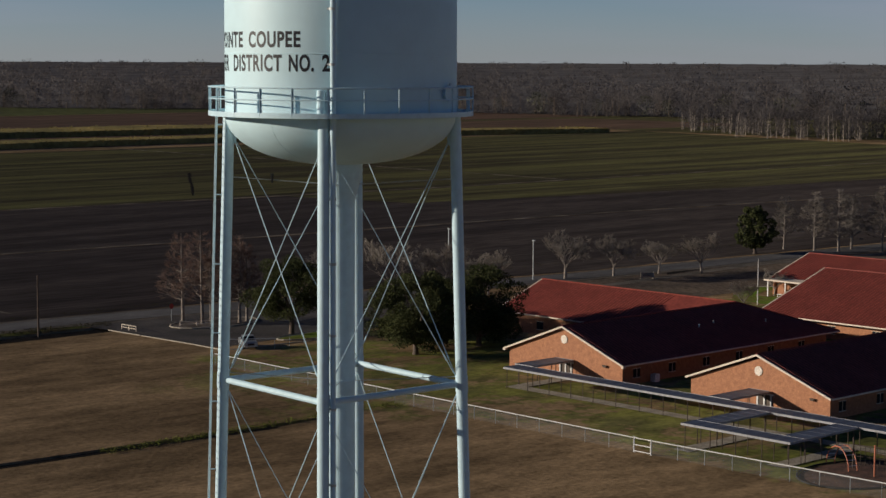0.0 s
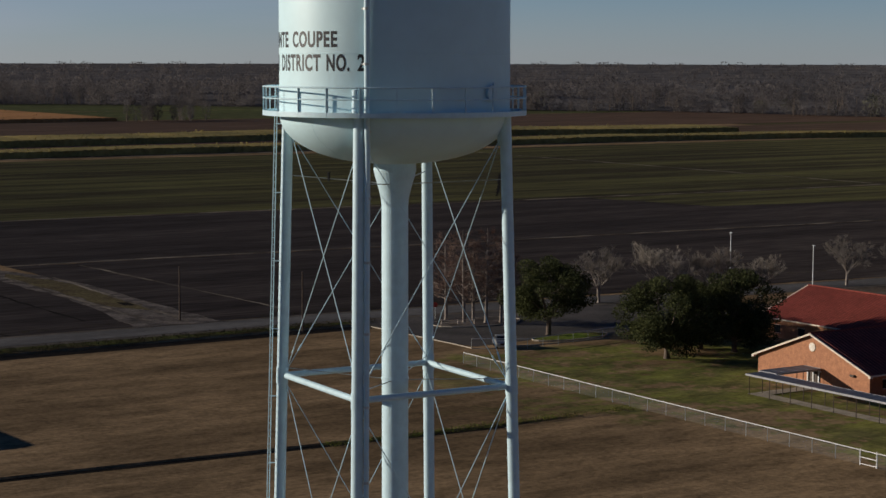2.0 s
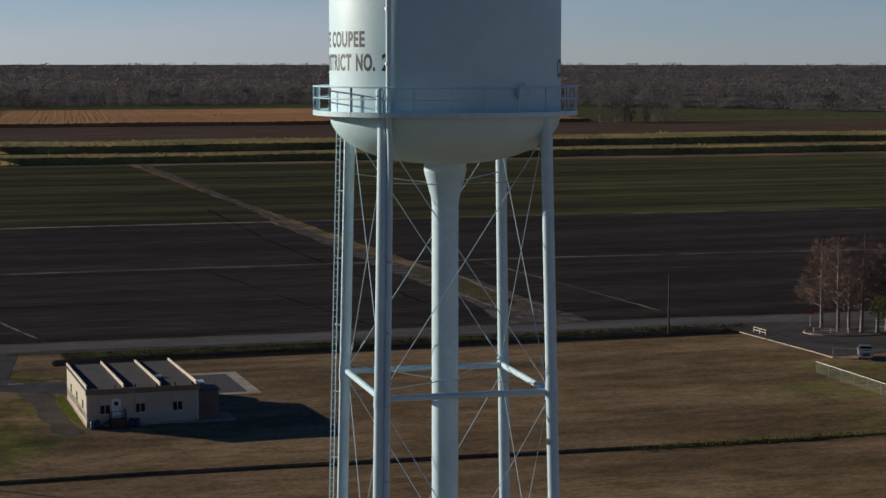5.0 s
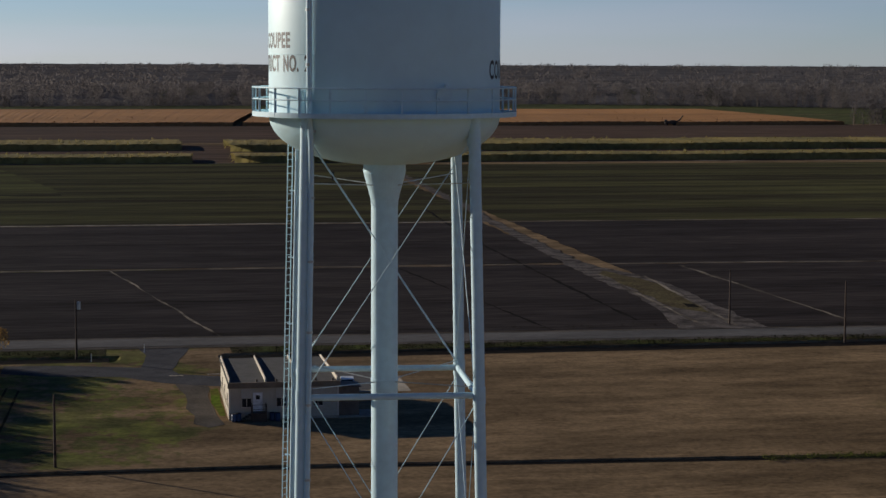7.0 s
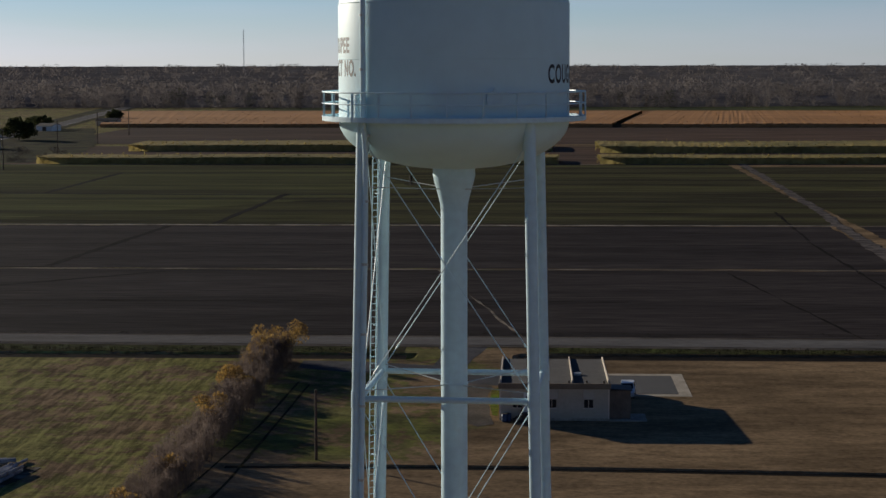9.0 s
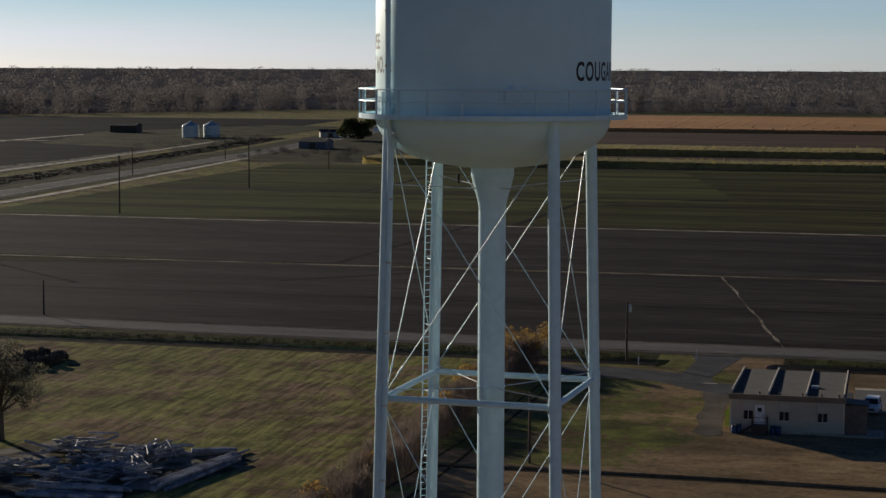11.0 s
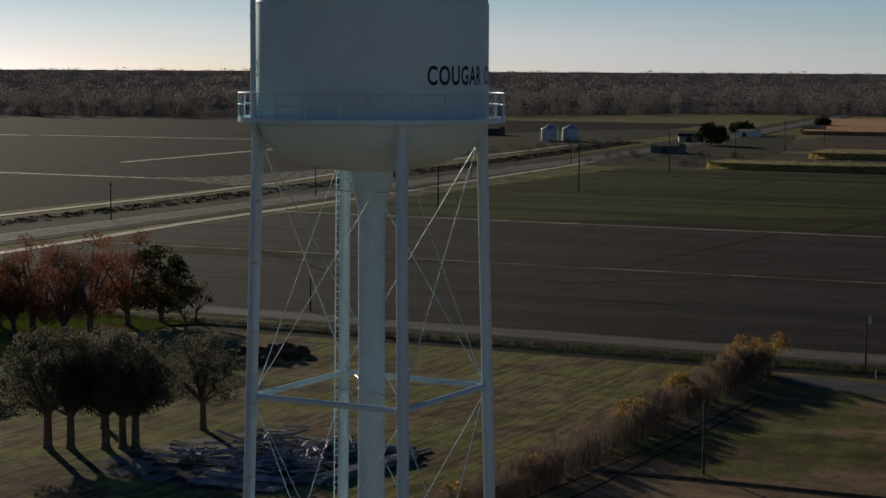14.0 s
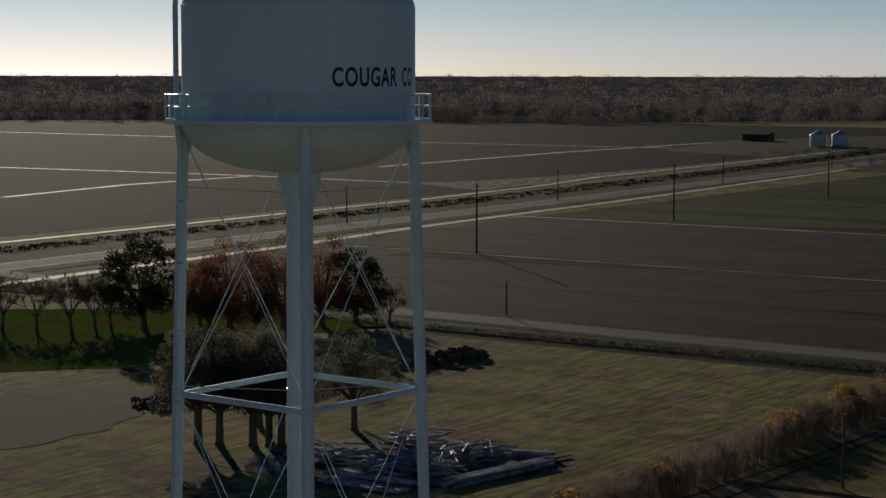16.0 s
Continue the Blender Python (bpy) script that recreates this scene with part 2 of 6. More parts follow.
BROWN_FIELD = material("brown_field", (0.145, 0.092, 0.062), 0.95, 0, (0.10, 0.068, 0.048), 0.01, 0.15, 0.4, 0.8, stretch=(0.15, 1, 1), spec=0.016, matte=0.6, grain=0.36)
FAR_GREEN = material("far_green_field", (0.115, 0.125, 0.045), 0.95, 0, (0.085, 0.085, 0.038), 0.008, 0.1, spec=0.016, matte=0.6, grain=0.36)
TRACK_WEED = material("olive_track_weeds", (0.15, 0.125, 0.062), 0.95, 0, (0.09, 0.07, 0.042), 0.25, 2.0, 0.6, 4, spec=0.01, matte=0.5, grain=0.4)
YARD_DIRT = material("brown_winter_yard", (0.135, 0.105, 0.078), 0.95, 0, (0.075, 0.062, 0.052), 0.09, 1.0, 0.6, 4, spec=0.01, matte=0.6, grain=0.4)
DIRT = material("pale_dirt_track", (0.205, 0.175, 0.148), 0.95, 0, (0.075, 0.064, 0.056), 0.3, 2.2, 0.5, 3, spec=0.01, matte=0.6, grain=0.36)
DULL_LINE = material("dull_headland_dirt", (0.235, 0.20, 0.155), 0.9, 0, (0.075, 0.062, 0.05), 0.1, 0.9, 0.4, 3, (0.42, 0.6), spec=0.05)
PALE_LINE = material("pale_headland_dirt", (0.34, 0.295, 0.24), 0.8, 0, (0.12, 0.10, 0.08), 0.2, 1.5, 0.4, 3, (0.36, 0.56), spec=0.1)
HIGHWAY_GRASS = material("dull_highway_grass", (0.125, 0.118, 0.055), 0.95, 0, (0.07, 0.06, 0.042), 0.06, 0.6, 0.6, 3, spec=0.01, matte=0.6, grain=0.4)
WORN_WHITE = material("worn_white_marking", (0.5, 0.48, 0.45), 0.8, 0, (0.2, 0.19, 0.18), 0.3, 2, spec=0.1)
ASPHALT = material("worn_asphalt", (0.132, 0.127, 0.125), 0.9, 0, (0.088, 0.085, 0.084), 0.15, 2.5, 0.3, 12, stretch=(0.25, 1, 1), spec=0.015)
DRIVE_ASPHALT = material("blue_grey_drive_asphalt", (0.098, 0.096, 0.098), 0.9, 0, (0.065, 0.064, 0.067), 0.3, 3, 0.4, 10, spec=0.02, matte=0.3)
DARK_ASPHALT = material("dark_asphalt", (0.045, 0.045, 0.047), 0.85, 0, (0.045, 0.044, 0.046), 0.3, 3, 0.3, 12)
CONCRETE = material("pale_concrete", (0.42, 0.37, 0.30), 0.9, 0, (0.30, 0.27, 0.22), 0.6, 5, 0.2, 15, spec=0.05)
GRAVEL = material("grey_gravel", (0.15, 0.13, 0.11), 0.95, 0, (0.095, 0.085, 0.07), 0.25, 3, 0.6, 9, spec=0.01, matte=0.4)
MUD = material("pale_trampled_earth", (0.27, 0.245, 0.205), 0.9, 0, (0.08, 0.068, 0.042), 0.3, 1.5, 0.5, 4, (0.45, 0.56), spec=0.01, matte=0.4)
BRICK = material("orange_brick", (0.40, 0.185, 0.095), 0.85, 0, (0.31, 0.14, 0.075), 2.2, 7, 0.3, 14)
# Seams paler than the roof: sunlight on the ribs is in the colour.
RED_SEAM = material("sunlit_red_seam", (0.36, 0.105, 0.08), 0.55, 0.0, (0.29, 0.08, 0.06), 0.3, 2, spec=0.12)
RED_ROOF = material("red_standing_seam_metal", (0.235, 0.056, 0.041), 0.6, 0.0, (0.185, 0.045, 0.035), 0.3, 2, spec=0.12)
CREAM = material("cream_trim_paint", (0.70, 0.60, 0.48), 0.6, 0, (0.62, 0.53, 0.42), 1, 6)
WHITE = material("white_paint", (0.75, 0.74, 0.72), 0.5, 0, (0.62, 0.61, 0.59), 1, 5)
SIDING = material("cream_ribbed_siding", (0.47, 0.42, 0.33), 0.6, 0, (0.42, 0.37, 0.29), 0.4, 3, grain=0.06)
SHINGLE = material("weathered_grey_roofing", (0.050, 0.048, 0.048), 0.9, 0, (0.036, 0.034, 0.034), 0.5, 4, 0.3, 10)
DARK_METAL = material("dark_brown_metal", (0.075, 0.055, 0.042), 0.6, 0.2, None, 1.0)
BLUE_DRUM = material("blue_plastic_drum", (0.03, 0.06, 0.13), 0.5)
CANOPY_METAL = material("blue_grey_canopy_metal", (0.09, 0.105, 0.14), 0.5, 0.2, (0.085, 0.096, 0.125), 0.6, 4, spec=0.3)
FASCIA = material("pale_grey_fascia", (0.30, 0.30, 0.31), 0.5, 0.1, (0.24, 0.24, 0.25), 0.6, 4)
GLASS = material("dark_window_glass", (0.02, 0.024, 0.03), 0.25, 0, None, 2, spec=0.12)
WOOD_POLE = material("weathered_utility_wood", (0.085, 0.062, 0.048), 0.9, 0, None, 1.2, 12)
LOG = material("grey_stripped_log", (0.46, 0.45, 0.45), 0.6, 0, (0.15, 0.145, 0.15), 0.7, 5, 0.3, 9, island=0.25, spec=0.2)
BARK = material("grey_brown_bark", (0.15, 0.115, 0.09), 0.95, 0, (0.085, 0.065, 0.05), 1.5, 9, 0.4, 12)
PALE_BARK = material("pale_grey_bark", (0.27, 0.235, 0.20), 0.95, 0, (0.17, 0.14, 0.12), 1.5, 9, 0.4, 12)
RED_TWIG = material("reddish_bare_twigs", (0.235, 0.165, 0.13), 0.95, 0, (0.11, 0.062, 0.048), 0.3, 3, island=0.3)
GREY_TWIG = material("grey_bare_twigs", (0.285, 0.252, 0.215), 0.95, 0, (0.17, 0.148, 0.125), 0.3, 3, island=0.3)
HEDGE_TWIG = material("brown_hedge_twigs", (0.168, 0.132, 0.112), 0.95, 0, (0.115, 0.09, 0.078), 0.1, 1.5, island=0.25)
YELLOW_LEAF = material("yellow_autumn_leaves", (0.36, 0.235, 0.068), 0.8, 0, (0.24, 0.15, 0.05), 0.3, 3, island=0.35)
OAK_LEAF = material("dark_evergreen_leaves", (0.072, 0.080, 0.030), 0.85, 0, (0.045, 0.052, 0.021), 0.3, 3, island=0.45, spec=0.1)
RUSSET_LEAF = material("russet_dry_leaves", (0.26, 0.10, 0.055), 0.9, 0, (0.10, 0.05, 0.034), 0.2, 3, island=0.35)
WOODS = material("leafless_winter_woods", (0.165, 0.147, 0.140), 0.95, 0, (0.085, 0.077, 0.076), 0.06, 0.3, spread=(0.40, 0.60), island=0.04, spec=0.0, grain=0.15)
TAN_CANE = material("orange_tan_cane", (0.36, 0.185, 0.075), 0.95, 0, (0.26, 0.135, 0.055), 0.01, 0.3, stretch=(0.15, 1, 1), island=0.2, spec=0.05)
CANE = material("yellow_green_cane", (0.37, 0.29, 0.105), 0.9, 0, (0.20, 0.175, 0.07), 0.03, 0.4, island=0.25, spec=0.1)
BRUSH = material("dark_brush", (0.15, 0.12, 0.092), 0.95, 0, None, 0.5, 4, island=0.4)
RUBBER = material("black_rubber", (0.02, 0.02, 0.02), 0.8)
ORANGE_PAINT = material("orange_red_paint", (0.50, 0.17, 0.09), 0.5, 0, (0.38, 0.13, 0.07), 1.0)
CAR_SILVER = material("silver_car_paint", (0.42, 0.44, 0.46), 0.3, 0.5, spec=0.5)
CAR_WHITE = material("white_car_paint", (0.72, 0.74, 0.76), 0.3, 0, spec=0.5)
LAMP_GLASS = material("clear_lamp_lens", (0.75, 0.75, 0.72), 0.15)

GROVE_TWIG = material("grey_brown_grove_twigs", (0.13, 0.105, 0.08), 0.95, 0, (0.08, 0.066, 0.05), 0.3, 3, island=0.35)
GROVE_LEAF = material("dull_olive_grove_leaves", (0.128, 0.122, 0.092), 0.95, 0, (0.078, 0.075, 0.06), 0.3, 3, island=0.35, spec=0.02)
CANOPY_TOP = material("winter_canopy", (0.145, 0.135, 0.132), 0.95, 0, (0.085, 0.081, 0.081), 0.008, 0.06, spec=0.0, matte=0.4)
# Dark furrow soil; in the ditches this colour stands in for shade.
FURROW_AND_SHADE = material("wet_furrow_and_ditch_shade", (0.022, 0.019, 0.017), 0.95, 0, None, 0.2, 1.5, spec=0.012, matte=0.45)


def let_light_through(m, share):
    """Thin leaves and twigs pass some of the light that falls on their far side."""
    n, l = m.node_tree.nodes, m.node_tree.links
    b, out = n["Principled BSDF"], n["Material Output"]
    tr, mx = n.new("ShaderNodeBsdfTranslucent"), n.new("ShaderNodeMixShader")
    l.new(b.inputs["Base Color"].links[0].from_socket, tr.inputs["Color"])
    mx.inputs["Fac"].default_value = share
    l.new(b.outputs["BSDF"], mx.inputs[1])
    l.new(tr.outputs["BSDF"], mx.inputs[2])
    l.new(mx.outputs["Shader"], out.inputs["Surface"])


for leaf_mat, share in ((OAK_LEAF, 0.25), (RUSSET_LEAF, 0.4), (YELLOW_LEAF, 0.45), (WOODS, 0.5), (HEDGE_TWIG, 0.5), (GREY_TWIG, 0.3), (RED_TWIG, 0.3), (GROVE_TWIG, 0.4), (GROVE_LEAF, 0.5), (CANE, 0.35)):
    let_light_through(leaf_mat, share)

CHAIN = bpy.data.materials.new("chain_link_mesh")
CHAIN.use_nodes = True
cn, cl = CHAIN.node_tree.nodes, CHAIN.node_tree.links
cb = cn["Principled BSDF"]
cb.inputs["Base Color"].default_value, cb.inputs["Metallic"].default_value, cb.inputs["Roughness"].default_value = (0.5, 0.5, 0.48, 1), 0.5, 0.5
ctr, cmx = cn.new("ShaderNodeBsdfTransparent"), cn.new("ShaderNodeMixShader")
cmx.inputs["Fac"].default_value = 0.955
cl.new(cb.outputs["BSDF"], cmx.inputs[1])
cl.new(ctr.outputs["BSDF"], cmx.inputs[2])
cl.new(cmx.outputs["Shader"], cn["Material Output"].inputs["Surface"])


# ---- mesh building ----
class Geo:
    """Collects vertices and faces of one mesh."""

    def __init__(self):
        self.v, self.f = [], []

    def add(self, verts, faces):
        o = len(self.v)
        self.v += [tuple(p) for p in verts]
        self.f += [tuple(i + o for i in f) for f in faces]
        return self

    def box(self, x0, y0, z0, x1, y1, z1, m=None):
        pts = [(x, y, z) for z in (z0, z1) for y in (y0, y1) for x in (x0, x1)]
        if m is not None:
            pts = [m @ Vector(p) for p in pts]
        return self.add(pts, [(0, 2, 3, 1), (4, 5, 7, 6), (0, 1, 5, 4), (2, 6, 7, 3), (0, 4, 6, 2), (1, 3, 7, 5)])

    def tube(self, points, radii, n=8, caps=True):
        """A tube along points, with a radius at each."""
        pts = [Vector(p) for p in points]
        if not isinstance(radii, (list, tuple)):
            radii = [radii] * len(pts)
        rings, side = [], None
        for i, p in enumerate(pts):
            d = (pts[min(i + 1, len(pts) - 1)] - pts[max(i - 1, 0)]).normalized()
            if side is None:
                side = d.orthogonal().normalized()
            side = (side - d * side.dot(d)).normalized()
            up = d.cross(side)
            rings += [p + (side * math.cos(2 * math.pi * k / n) + up * math.sin(2 * math.pi * k / n)) * radii[i] for k in range(n)]
        fs = []
        for i in range(len(pts) - 1):
            for k in range(n):
                a, b = i * n + k, i * n + (k + 1) % n
                fs.append((a, b, b + n, a + n))
        if caps:
            fs += [tuple(reversed(range(n))), tuple(range((len(pts) - 1) * n, len(pts) * n))]
        return self.add(rings, fs)

    def lathe(self, profile, n=64, axis=(0, 0)):
        """Turns (radius, z) pairs about the vertical axis."""
        vs, fs = [], []
        for r, z in profile:
            vs += [(axis[0] + r * math.cos(2 * math.pi * k / n), axis[1] + r * math.sin(2 * math.pi * k / n), z) for k in range(n)]
        for i in range(len(profile) - 1):
            for k in range(n):
                a, b = i * n + k, i * n + (k + 1) % n
                fs.append((a, b, b + n, a + n))
        return self.add(vs, fs)

    def prism(self, outline, z0, z1):
        """An upright prism over an outline of (x, y), counter-clockwise."""
        n = len(outline)
        vs = [(x, y, z0) for x, y in outline] + [(x, y, z1) for x, y in outline]
        fs = [tuple(reversed(range(n))), tuple(range(n, 2 * n))] + [(k, (k + 1) % n, (k + 1) % n + n, k + n) for k in range(n)]
        return self.add(vs, fs)

    def mesh(self, name, mat, smooth=False):
        me = bpy.data.meshes.new(name)
        me.from_pydata(self.v, [], self.f)
        me.materials.append(mat)
        if smooth:
            me.polygons.foreach_set("use_smooth", [True] * len(me.polygons))
        me.update()
        return me


def part(name, geo, mat, parent=None, label="", smooth=False, at=None):
    me = geo if isinstance(geo, bpy.types.Mesh) else geo.mesh(name, mat, smooth)
    ob = new(name, me)
    if parent is not None:
        ob.parent = parent
    if at is not None:
        ob.matrix_basis = at
    if label:
        tagged(ob, label)
    return ob


def thing(name, label, category, at=None, group="", kind=""):
    ob = new(name)
    if at is not None:
        ob.matrix_basis = at
    return tagged(ob, label, category, group, kind)


def polar(r, az, z):
    return (r * math.cos(radians(az)), r * math.sin(radians(az)), z)


def plan(u, v, z=0.0, turn=0.0):
    """A pose at (u, v) of the plan, turned with the plan's axes."""
    x, y, _ = uv(u, v)
    return pose(x, y, z, 0, 0, UV_TURN + turn)


# ---- ground: one sheet to the horizon, with its two drainage ditches ----
def ground_sheet():
    us = [-6000, -3000, -1200, -600, -300, -240, -120, -60, -29, -27, -20, -13, -12, 1, 2, 15, 30, 45, 60, 75, 86, 88, 105, 107, 150, 300, 700, 1500, 3000, 6000]
    vs = [-6000, -3000, -1000, -300, -60, 0, 50, 85, 100.6, 101.4, 102.3, 102.9, 120, 150, 170.6, 172.6, 174.4, 176.2, 178, 200, 300, 500, 800, 1200, 2000, 3500, 6000]

    def depth(u, v):
        if -27 <= u <= 87 and 101 < v < 102.6:
            return -0.62 * min(1.0, max(0.0, (87 - u) / 30))
        if 172 < v < 175 and (-235 <= u <= -13 or 2 <= u <= 105):
            return -0.9
        return 0.0
    g = Geo()

    def bend(u, v):
        return float(np.interp(u, (-27, -1, 20, 43, 60, 87), (0.9, 0.9, 0.0, -1.6, -2.6, -4.4))) if 100 < v < 103 else 0.0
    pts = [uv(u, v + bend(u, v), depth(u, v)) for v in vs for u in us]
    n = len(us)
    g.add(pts, [(j * n + i, j * n + i + 1, j * n + n + i + 1, j * n + n + i) for j in range(len(vs) - 1) for i in range(n - 1)])
    return tagged(part("ground", g, GROUND), "flat brown dormant grassland cut by shallow drainage ditches", "ground", kind="structure")


ground_sheet()


def sheet(name, outline, z, mat, label, category, step=0.0, seed=0):
    """A flat patch over an outline in the plan's (u, v); its edge wanders by up to step metres."""
    rnd, pts = random.Random(seed), []
    for k, (u0, v0) in enumerate(outline):
        u1, v1 = outline[(k + 1) % len(outline)]
        cuts = max(1, min(60, int(math.hypot(u1 - u0, v1 - v0) / 4))) if step else 1
        for c in range(cuts):
            f = c / cuts
            w = rnd.uniform(-step, step) if c else 0
            l = max(math.hypot(u1 - u0, v1 - v0), 1e-6)
            pts.append((u0 + (u1 - u0) * f - (v1 - v0) / l * w, v0 + (v1 - v0) * f + (u1 - u0) / l * w))
    bm = bmesh.new()
    vs = [bm.verts.new(uv(u, v, z)) for u, v in pts]
    bmesh.ops.triangulate(bm, faces=[bm.faces.new(vs)])
    if sum(f.normal.z for f in bm.faces) < 0:
        bmesh.ops.reverse_faces(bm, faces=bm.faces)
    me = bpy.data.meshes.new(name)
    bm.to_mesh(me)
    bm.free()
    me.materials.append(mat)
    return tagged(part(name, me, mat), label, category, kind="structure")


def rect(u0, v0, u1, v1):
    return [(u0, v0), (u1, v0), (u1, v1), (u0, v1)]


LINE_1 = [(700, 236), (450, 254), (388, 261), (322, 267), (270, 270), (190, 274), (150, 277.5), (100, 280), (83, 280.5)]
LINE_2 = [(700, 350), (584, 358), (498, 365), (430, 366.5), (360, 366.5), (260, 372), (200, 376), (140, 379), (83, 380)]


def shifted(line, d):
    return [(u, v + d) for u, v in line]


FIELDS = [
    ("field_1", [(-222, 198), (-150, 196.4), (-110, 194.6), (-60, 192.8), (76, 190.4), (76, 280), (-222, 280)], 0.05, SOIL, "dark tilled soil field with fine furrows"),
    ("field_2", rect(-222, 283, 76, 378.5), 0.05, SOIL, "dark tilled field with fine furrows"),
    ("field_3", [(83, 190), (130, 187.5), (210, 179), (290, 173.5), (420, 166.5), (700, 156.5), (760, 156)] + shifted(LINE_1, -1.2), 0.05, SOIL, "dark tilled soil field beyond the farm road"),
    ("field_4", list(reversed(shifted(LINE_1, 1.2))) + shifted(LINE_2, -1.2), 0.05, SOIL, "dark tilled field crossed by pale headlands"),
    ("field_5", rect(-222, 381.5, 80, 658), 0.05, SOIL_GREEN, "dark field with a thin green winter cover"),
    ("field_6", list(reversed(shifted(LINE_2, 1.4))) + [(760, 640), (83, 640)], 0.05, SOIL_GREEN, "dark field with a thin green winter cover"),
    ("field_7", rect(-215, 660, 900, 815), 0.06, BROWN_FIELD, "brown stubble between strips of cane"),
    ("field_8", rect(-240, 840, 1000, 1080), 0.06, BROWN_FIELD, "bare brown field behind the cane"),
    ("field_9", rect(-250, 1085, 420, 1480), 0.07, STUBBLE, "orange-tan harvested field before the woods"),
    ("field_10", rect(420, 1085, 900, 1300), 0.07, FAR_GREEN, "dull green field before the woods"),
    ("field_11", [(-2400, 196), (-292, 196), (-296, 500), (-318, 700), (-345, 960), (-375, 1260), (-2400, 1260)], 0.05, SOIL_WEST, "grey-brown fallow field west of the highway"),
    ("field_12", [(110, 1392), (425, 1392), (425, 1305), (1500, 1305), (1500, 1700), (-250, 1700), (-250, 1480)], 0.06, FAR_GREEN, "green meadow at the edge of the woods"),
    ("field_13", rect(760, 300, 1100, 840), 0.05, SOIL_GREEN, "dull green field beside the near woods"),
    ("field_14", [(300, 325), (420, 306), (700, 290)] + [(700, 348), (584, 356), (498, 363), (430, 364.5), (360, 364.5), (290, 368)], 0.07, SOIL_GREEN, "strip of thin green winter cover in the tilled field"),
    ("field_15", [(-222, 384), (-222, 655), (-190, 655), (-60, 640), (-30, 500), (-90, 430), (-150, 384)], 0.07, FIELD_GREEN, "greener part of the winter field"),
    ("field_16", [(-190, 268), (-155, 271), (-125, 277), (-125, 280), (-190, 279.6)], 0.08, FIELD_GREEN, "green weedy corner of the tilled field"),
]
for i, (name, outline, z, mat, label) in enumerate(FIELDS):
    sheet(name, outline, z, mat, label, "field", 0.5, i)

for i, (a, b) in enumerate(((-238, -14), (3, 104))):
    sheet("verge_%d" % (i + 1), rect(a, 176.4, b, 182.2), 0.03, VERGE, "grassy verge between ditch and farm road", "verge", 0.4, 40 + i)

# Flat dark sheets hung in the ditches; their colour is the banks' shade.
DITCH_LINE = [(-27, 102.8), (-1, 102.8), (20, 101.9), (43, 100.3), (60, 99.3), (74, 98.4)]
sheet("ditch_bottom_1", [(u, v - 0.75) for u, v in DITCH_LINE] + [(u, v + 0.7) for u, v in DITCH_LINE[::-1]], -0.2, FURROW_AND_SHADE, "dark sheet in the drainage ditch, its shade painted in", "ditch", 0.15, 44)
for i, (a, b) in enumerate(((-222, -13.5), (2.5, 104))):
    sheet("ditch_bottom_%d" % (i + 2), rect(a, 172.0, b, 175.4), -0.22, FURROW_AND_SHADE, "dark sheet in the roadside ditch for its painted shade", "ditch", 0.2, 45 + i)

# pale headland lines and dirt tracks across the fields
TRACKS = [
    ("headland_1", [(-222, 280.6), (76, 280.6), (76, 281.8), (-222, 281.8)], "narrow pale headland line between two tilled fields"),
    ("headland_12", list(reversed(shifted(LINE_1, -0.7))) + shifted(LINE_1, 0.7), "narrow pale headland line between two tilled fields"),
    ("headland_13", [(408.2, 367), (409.8, 367), (414, 520), (416, 652), (414, 652), (412, 520)], "pale dirt line across the winter field"),
    ("headland_2", rect(-228, 379.4, 78, 381.2), "pale dirt headland line between tilled and green fields"),
    ("headland_11", list(reversed(shifted(LINE_2, -0.8))) + shifted(LINE_2, 0.8), "dull dirt headland line between tilled and green fields"),
    ("headland_3", [(-640, 478), (-543, 481), (-422, 493), (-298, 490), (-298, 493), (-422, 496.5), (-543, 485), (-640, 482)], "pale dirt line across the fallow field"),
    ("headland_4", [(-402, 352), (-399, 352), (-414, 424), (-415, 494), (-418.5, 494), (-418, 424)], "pale dirt line across the fallow field"),
    ("headland_5", [(-421, 580), (-417.5, 580), (-429, 750), (-427, 960), (-432, 960), (-434, 750)], "pale dirt line across the fallow field"),
    ("headland_6", rect(-1000, 804, -640, 809), "pale dirt line across the fallow field"),
    ("headland_7", rect(-236, 655, 700, 657.5), "dull dirt headland before the cane"),
    ("headland_8", [(-640, 812), (-410, 829), (-410, 833), (-640, 816.5)], "pale dirt line across the fallow field"),
    ("headland_9", [(-14.4, 280), (-13.95, 280), (2.6, 191), (2.15, 191)], "pale diagonal drain line across the tilled field"),
    ("headland_10", [(95.8, 275), (96.4, 275), (99.5, 197), (98.9, 197)], "pale drain line across the tilled field"),
]
for i, (name, outline, label) in enumerate(TRACKS):
    sheet(name, outline, 0.09, DULL_LINE if name in ("headland_1", "headland_7", "headland_9", "headland_10", "headland_11", "headland_12", "headland_13") else PALE_LINE, label, "field track", 0.35, 60 + i)
